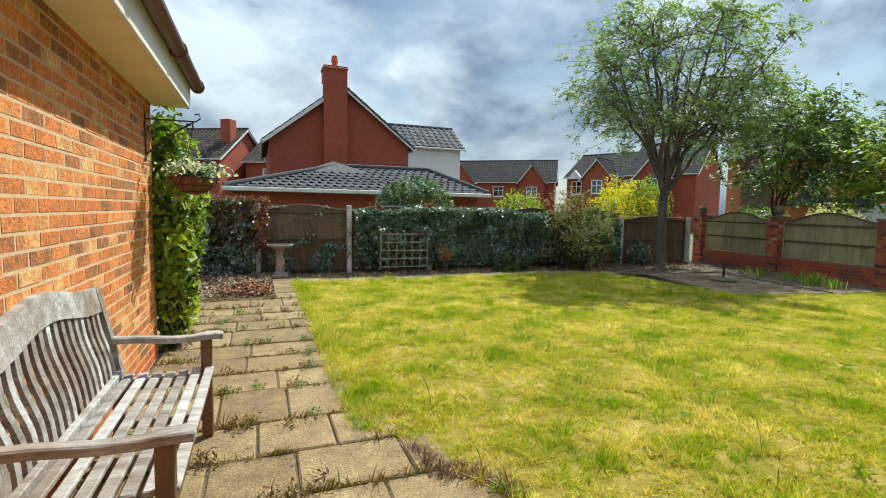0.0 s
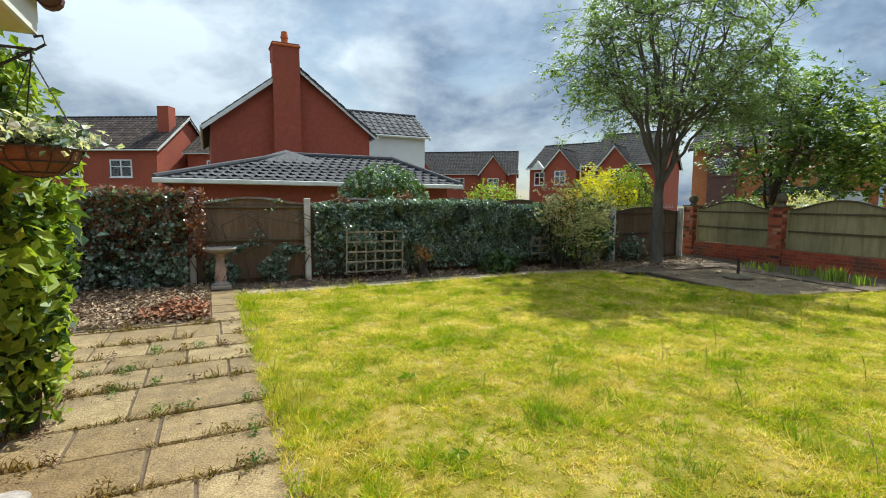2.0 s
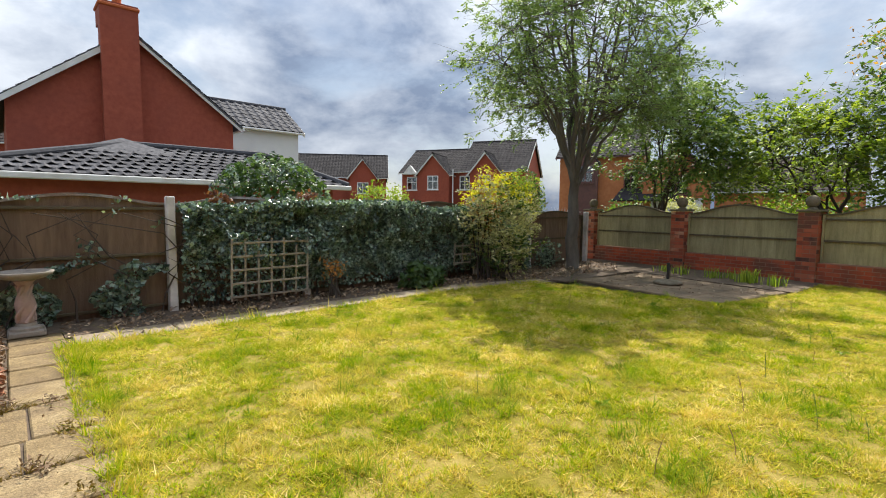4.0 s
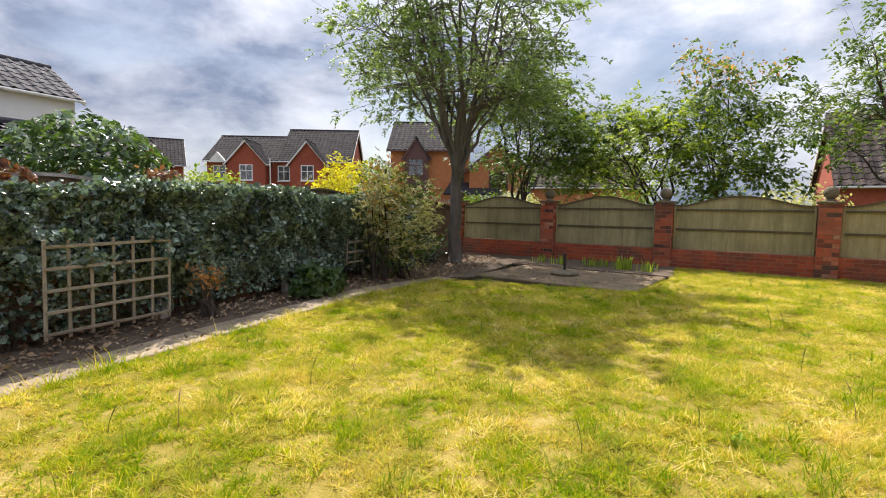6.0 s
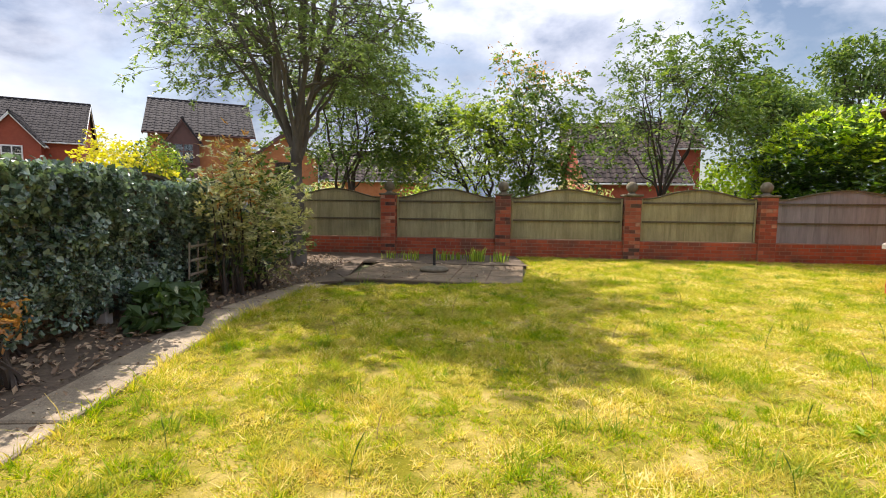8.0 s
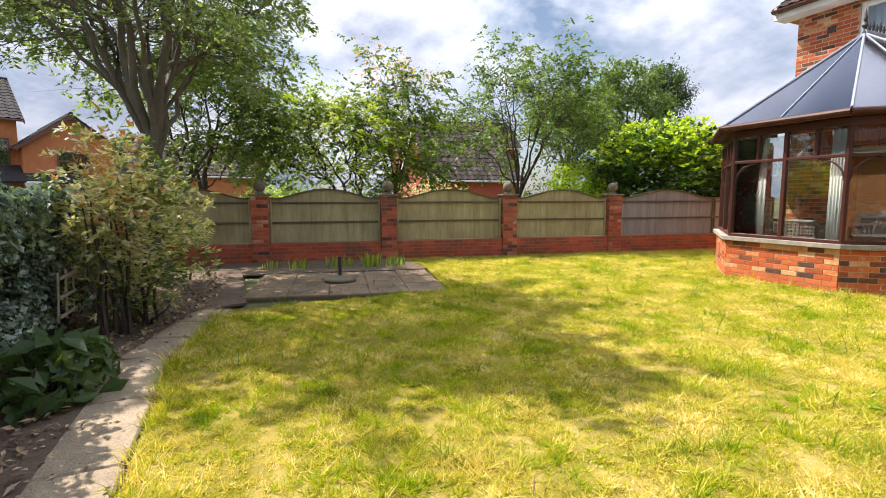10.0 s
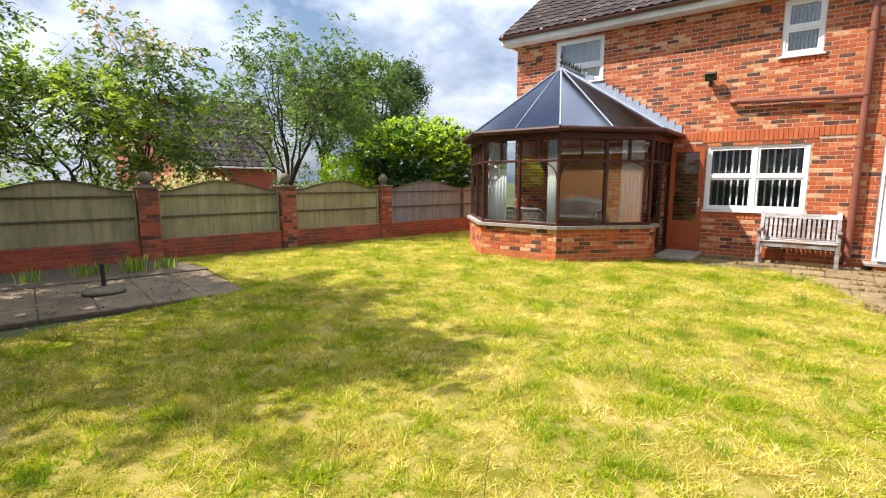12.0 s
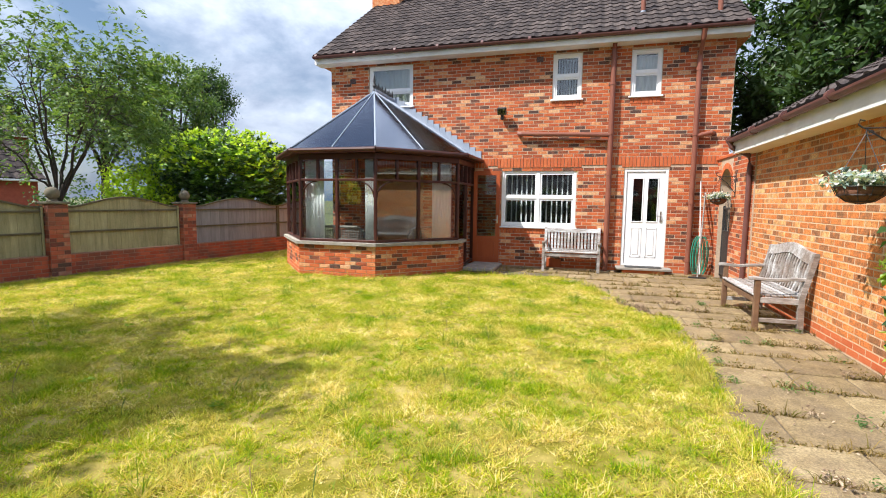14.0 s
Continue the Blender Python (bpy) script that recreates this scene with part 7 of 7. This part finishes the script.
# ---- hanging baskets ----
def basket(x, y, z, wall_x, r, label, top=2.12):
    bk = thing("wall_bracket", "black scrolled iron hanging-basket bracket", "bracket", pose(wall_x, y, top))
    L = x - wall_x
    bm = bmesh.new()
    box(bm, 0.0, -0.012, -0.36, 0.008, 0.012, 0.06, bevel=0.002)
    tube(bm, [(0.004, 0, 0), (L + 0.02, 0, 0.0), (L + 0.06, 0, 0.03), (L + 0.05, 0, 0.07), (L + 0.015, 0, 0.06)], 0.007, 6)
    tube(bm, [(0.004, 0, -0.30), (L * 0.5, 0, -0.13), (L, 0, -0.01)], 0.007, 6)
    sc = [(0.05 + 0.05 * (1 - q * 0.8) * math.cos(7 * q), 0, -0.10 + 0.05 * (1 - q * 0.8) * math.sin(7 * q)) for q in np.linspace(0, 1, 18)]
    tube(bm, sc, 0.005, 5)
    sc = [(L - 0.03 + 0.035 * (1 - q * 0.8) * math.cos(7 * q), 0, -0.035 + 0.03 * (1 - q * 0.8) * math.sin(-7 * q)) for q in np.linspace(0, 1, 18)]
    tube(bm, sc, 0.005, 5)
    part("scrollwork", bm, IRON, bk)
    hb = thing("hanging_basket", label, "hanging basket", pose(x, y, z))
    bm = bmesh.new()
    prof = [(0.02, -r * 0.72), (r * 0.45, -r * 0.64), (r * 0.8, -r * 0.36), (r * 0.97, 0.0), (r * 0.9, 0.0), (0.0, -0.02)]
    part("liner", lathe(bm, prof, 24), COIR, hb, "rusty brown coir liner", smooth=True)
    bm = bmesh.new()
    for q, rr in ((0.0, 1.0), (-0.36, 0.83), (-0.62, 0.50)):
        tube(bm, [(rr * r * math.cos(a), rr * r * math.sin(a), q * r) for a in np.linspace(0, 2 * math.pi, 25)], 0.004, 5)
    for k in range(12):
        a = 2 * math.pi * k / 12
        tube(bm, [(r * s * math.cos(a), r * s * math.sin(a), q * r) for s, q in ((1.0, 0), (0.83, -0.36), (0.5, -0.62), (0.05, -0.74))], 0.003, 4)
    part("wire_frame", bm, IRON, hb)
    bm = bmesh.new()
    for k in range(3):
        a = 2 * math.pi * k / 3
        tube(bm, [(r * math.cos(a), r * math.sin(a), 0), (0, 0, top - z - 0.04)], 0.0035, 4)
    tube(bm, [(0, 0, top - z - 0.05), (0, 0, top - z)], 0.006, 5)
    part("chain", bm, IRON, hb)
    n = 700
    c = rng.normal(size=(n, 3)) * np.array([r * 0.5, r * 0.5, r * 0.18]) + np.array([0, 0, r * 0.22])
    leaves("foliage", c, 0.045, LEAF_IVY, hb, up=0.8)
    c = rng.normal(size=(n, 3)) * np.array([r * 0.52, r * 0.52, r * 0.16]) + np.array([0, 0, r * 0.36])
    tagged(leaves("petals", c, 0.035, PETAL, hb, up=1.0, aspect=0.9), kind="stuff")


basket(-0.28, 5.66, 1.64, GX + 0.007, 0.195, "wire hanging basket of pale flowers on the garage wall")
basket(-0.36, 0.72, 1.58, -0.622, 0.15, "small wire basket of pale flowers beside the arch", top=1.98)

# ---- pipes and fixtures on the house ----
def pipe_run(name, label, pts, r, mat=PIPE, clips=(), category="pipe"):
    t = thing(name, label, category)
    part("pipe", tube(bmesh.new(), pts, r, 12), mat, t)
    for (x, y, z) in clips:
        bm = tube(bmesh.new(), [(x, y, z - 0.03), (x, y, z + 0.03)], r + 0.010, 12)
        box(bm, x - r - 0.035, HY + 0.007, z - 0.015, x + r + 0.035, HY + 0.02, z + 0.015)
        part("clip", bm, mat, t)
    return t


py_ = HY + 0.085
pipe_run("soil_pipe", "brown plastic soil pipe down the house wall", [(1.48, py_, 0.0), (1.48, py_, 4.70), (1.48, -0.42, 4.80)], 0.055, clips=[(1.48, py_, z) for z in (0.3, 2.1, 2.97, 4.0, 4.55)])
pipe_run("rainwater_pipe", "brown plastic downpipe by the house corner", [(-0.16, py_, 0.0), (-0.16, py_, 4.45), (-0.16, -0.36, 4.72), (-0.16, -0.28, 4.9)], 0.05, clips=[(-0.16, py_, z) for z in (0.3, 1.5, 2.9, 4.2)])
pipe_run("waste_pipe", "brown waste pipe running along the wall", [(1.48, py_ + 0.01, 2.93), (3.38, py_ + 0.01, 3.0), (3.44, py_, 3.0), (3.44, HY - 0.02, 3.0)], 0.048)
pipe_run("waste_pipe", "thin brown waste pipe below the larger one", [(1.48, py_ + 0.01, 2.83), (2.55, py_ - 0.03, 2.87), (2.6, HY - 0.02, 2.87)], 0.022)
pipe_run("waste_pipe", "short brown waste pipe by the downpipe", [(-0.16, py_, 2.86), (-0.46, py_, 2.93), (-0.52, HY - 0.02, 2.93)], 0.045)
pipe_run("rainwater_pipe", "dark brown downpipe at the end of the garage", [(-0.26, 1.6, 2.5), (-0.30, 1.6, 2.40), (-0.56, 1.6, 2.26), (-0.58, 1.6, 2.1), (-0.58, 1.6, 0.0)], 0.04, mat=GUTTER)
fl = thing("flood_light", "black floodlight on a wall bracket", "floodlight", pose(3.83, HY, 3.55))
part("housing", B(-0.10, 0.10, -0.07, 0.10, 0.21, 0.09, bevel=0.015, m=Matrix.Rotation(radians(-18), 4, "X")), IRON, fl)
part("lens", B(-0.085, 0.205, -0.055, 0.085, 0.213, 0.075, m=Matrix.Rotation(radians(-18), 4, "X")), GLASS, fl)
part("bracket", B(-0.03, 0.005, -0.16, 0.03, 0.12, -0.10, bevel=0.008), IRON, fl)
bm = bmesh.new()
bmesh.ops.create_uvsphere(bm, u_segments=12, v_segments=8, radius=0.045)
bmesh.ops.translate(bm, verts=bm.verts, vec=(0, 0.09, -0.19))
part("sensor", bm, IRON, fl, "round black sensor")
for x, z in ((3.03, 4.62), (0.12, 4.62), (7.6, 4.4)):
    t = thing("air_brick", "dark airbrick grille in the wall", "vent", pose(x, HY, z), group="air bricks")
    part("plate", B(-0.075, 0.003, -0.06, 0.075, 0.014, 0.06, bevel=0.004), IRON, t)
    me = mesh_from(B(-0.065, 0.014, -0.004, 0.065, 0.02, 0.004), "louvre", GUTTER)
    for k in range(5):
        piece("louvre", me, Matrix.Translation((0, 0, -0.04 + k * 0.02)), t)

# tools and hose leaning in the corner
br = thing("rake", "long-handled garden rake leaning on the wall", "rake", pose(-0.26, -0.18, 0.0))
part("handle", tube(bmesh.new(), [(0.0, 0.12, 0.02), (-0.16, -0.42, 1.72)], 0.014, 8), TEAK, br)
part("head", B(-0.16, 0.09, 0.0, 0.16, 0.13, 0.03, bevel=0.004), IRON, br)
br2 = thing("broom_handle", "thin pale broom handle leaning on the wall", "broom", pose(-0.34, -0.22, 0.0))
part("handle", tube(bmesh.new(), [(0.02, 0.05, 0.05), (0.02, -0.38, 1.95)], 0.012, 8), CONCRETE, br2)
part("brush", B(-0.12, 0.02, 0.0, 0.16, 0.09, 0.07, bevel=0.008), TEAK_BROWN, br2)
hs = thing("garden_hose", "green garden hose hung in loops by the wall", "hose", pose(-0.34, -0.42, 0.0))
bm = bmesh.new()
for k in range(5):
    o = 0.03 * k - 0.06
    pts = [(o + 0.10 * math.sin(a), 0.03 * (k % 2) + 0.1 * (1 - math.cos(a)) * 0.3, 0.42 - 0.40 * math.cos(a)) for a in np.linspace(0.2, 6.1, 22)]
    tube(bm, pts, 0.010, 6)
part("coil", bm, HOSE, hs)

# ---- inside the conservatory ----
def wicker_seat(name, label, m, w, category, cushion=True):
    t = thing(name, label, category, m)
    part("seat", B(-w / 2, -0.30, 0.10, w / 2, 0.30, 0.40, bevel=0.03), WICKER, t)
    bm = bmesh.new()
    n = int(w / 0.055)
    for i in range(n + 1):
        x = -w / 2 + w * i / n
        box(bm, x - 0.012, 0.26, 0.38, x + 0.012, 0.29, 0.84)
    for k in range(9):
        z = 0.40 + k * 0.05
        box(bm, -w / 2, 0.288, z - 0.010, w / 2, 0.305, z + 0.010)
    part("backrest", bm, WICKER, t)
    bm = tube(bmesh.new(), [(-w / 2, -0.28, 0.58), (-w / 2, 0.1, 0.62), (-w / 2, 0.29, 0.80), (-w / 2 + 0.1, 0.30, 0.88), (w / 2 - 0.1, 0.30, 0.88), (w / 2, 0.29, 0.80), (w / 2, 0.1, 0.62), (w / 2, -0.28, 0.58)], 0.028, 8)
    part("rim", bm, WICKER, t)
    for x in (-w / 2, w / 2):
        for y in (-0.26, 0.26):
            part("leg", tube(bmesh.new(), [(x * 0.94, y, 0.0), (x * 0.97, y, 0.58)], 0.022, 8), WICKER, t)
    part("cushion", B(-w / 2 + 0.05, -0.28, 0.40, w / 2 - 0.05, 0.24, 0.50, bevel=0.03), CURTAIN, t, "pale seat cushion")
    return t


wicker_seat("wicker_sofa", "grey woven wicker sofa with a pale cushion", pose(6.75, 1.55, 0.06, 0, 0, 0), 1.25, "sofa")
wicker_seat("wicker_chair", "white wicker armchair with a pale cushion", pose(5.25, 0.95, 0.06, 0, 0, 40), 0.62, "chair")


def curtain(x0, y0, x1, y1, z0, z1, n=40):
    a, b = Vector((x0, y0)), Vector((x1, y1))
    d = (b - a).normalized()
    nrm = Vector((-d.y, d.x))
    bm = bmesh.new()
    lo, hi = [], []
    for i in range(n + 1):
        p = a.lerp(b, i / n) + nrm * 0.006 * math.sin(i * 0.9)
        lo.append(bm.verts.new((p.x, p.y, z0))); hi.append(bm.verts.new((p.x, p.y, z1)))
    for i in range(n):
        bm.faces.new((lo[i], lo[i + 1], hi[i + 1], hi[i]))
    ob = part("curtain", bm, CURTAIN, smooth=True)
    sol = ob.modifiers.new("thick", "SOLIDIFY"); sol.thickness = 0.004
    return tagged(ob, "white hanging blind gathered at the conservatory post", "curtain")


curtain(7.28, 2.05, 6.86, 2.05, SILL + 0.05, EAVE - 0.05)
curtain(5.98, 2.05, 5.76, 2.05, SILL + 0.05, EAVE - 0.05)
curtain(4.62, 0.82, 4.92, 1.16, SILL + 0.05, EAVE - 0.05)
curtain(4.57, -0.05, 4.57, 0.15, 0.1, EAVE - 0.05)
bt = tagged(part("boiler_hatch", B(2.42, HY + 0.008, 0.02, 2.78, HY + 0.03, 0.20, bevel=0.004), REDWOOD), "small reddish board low on the house wall", "board")
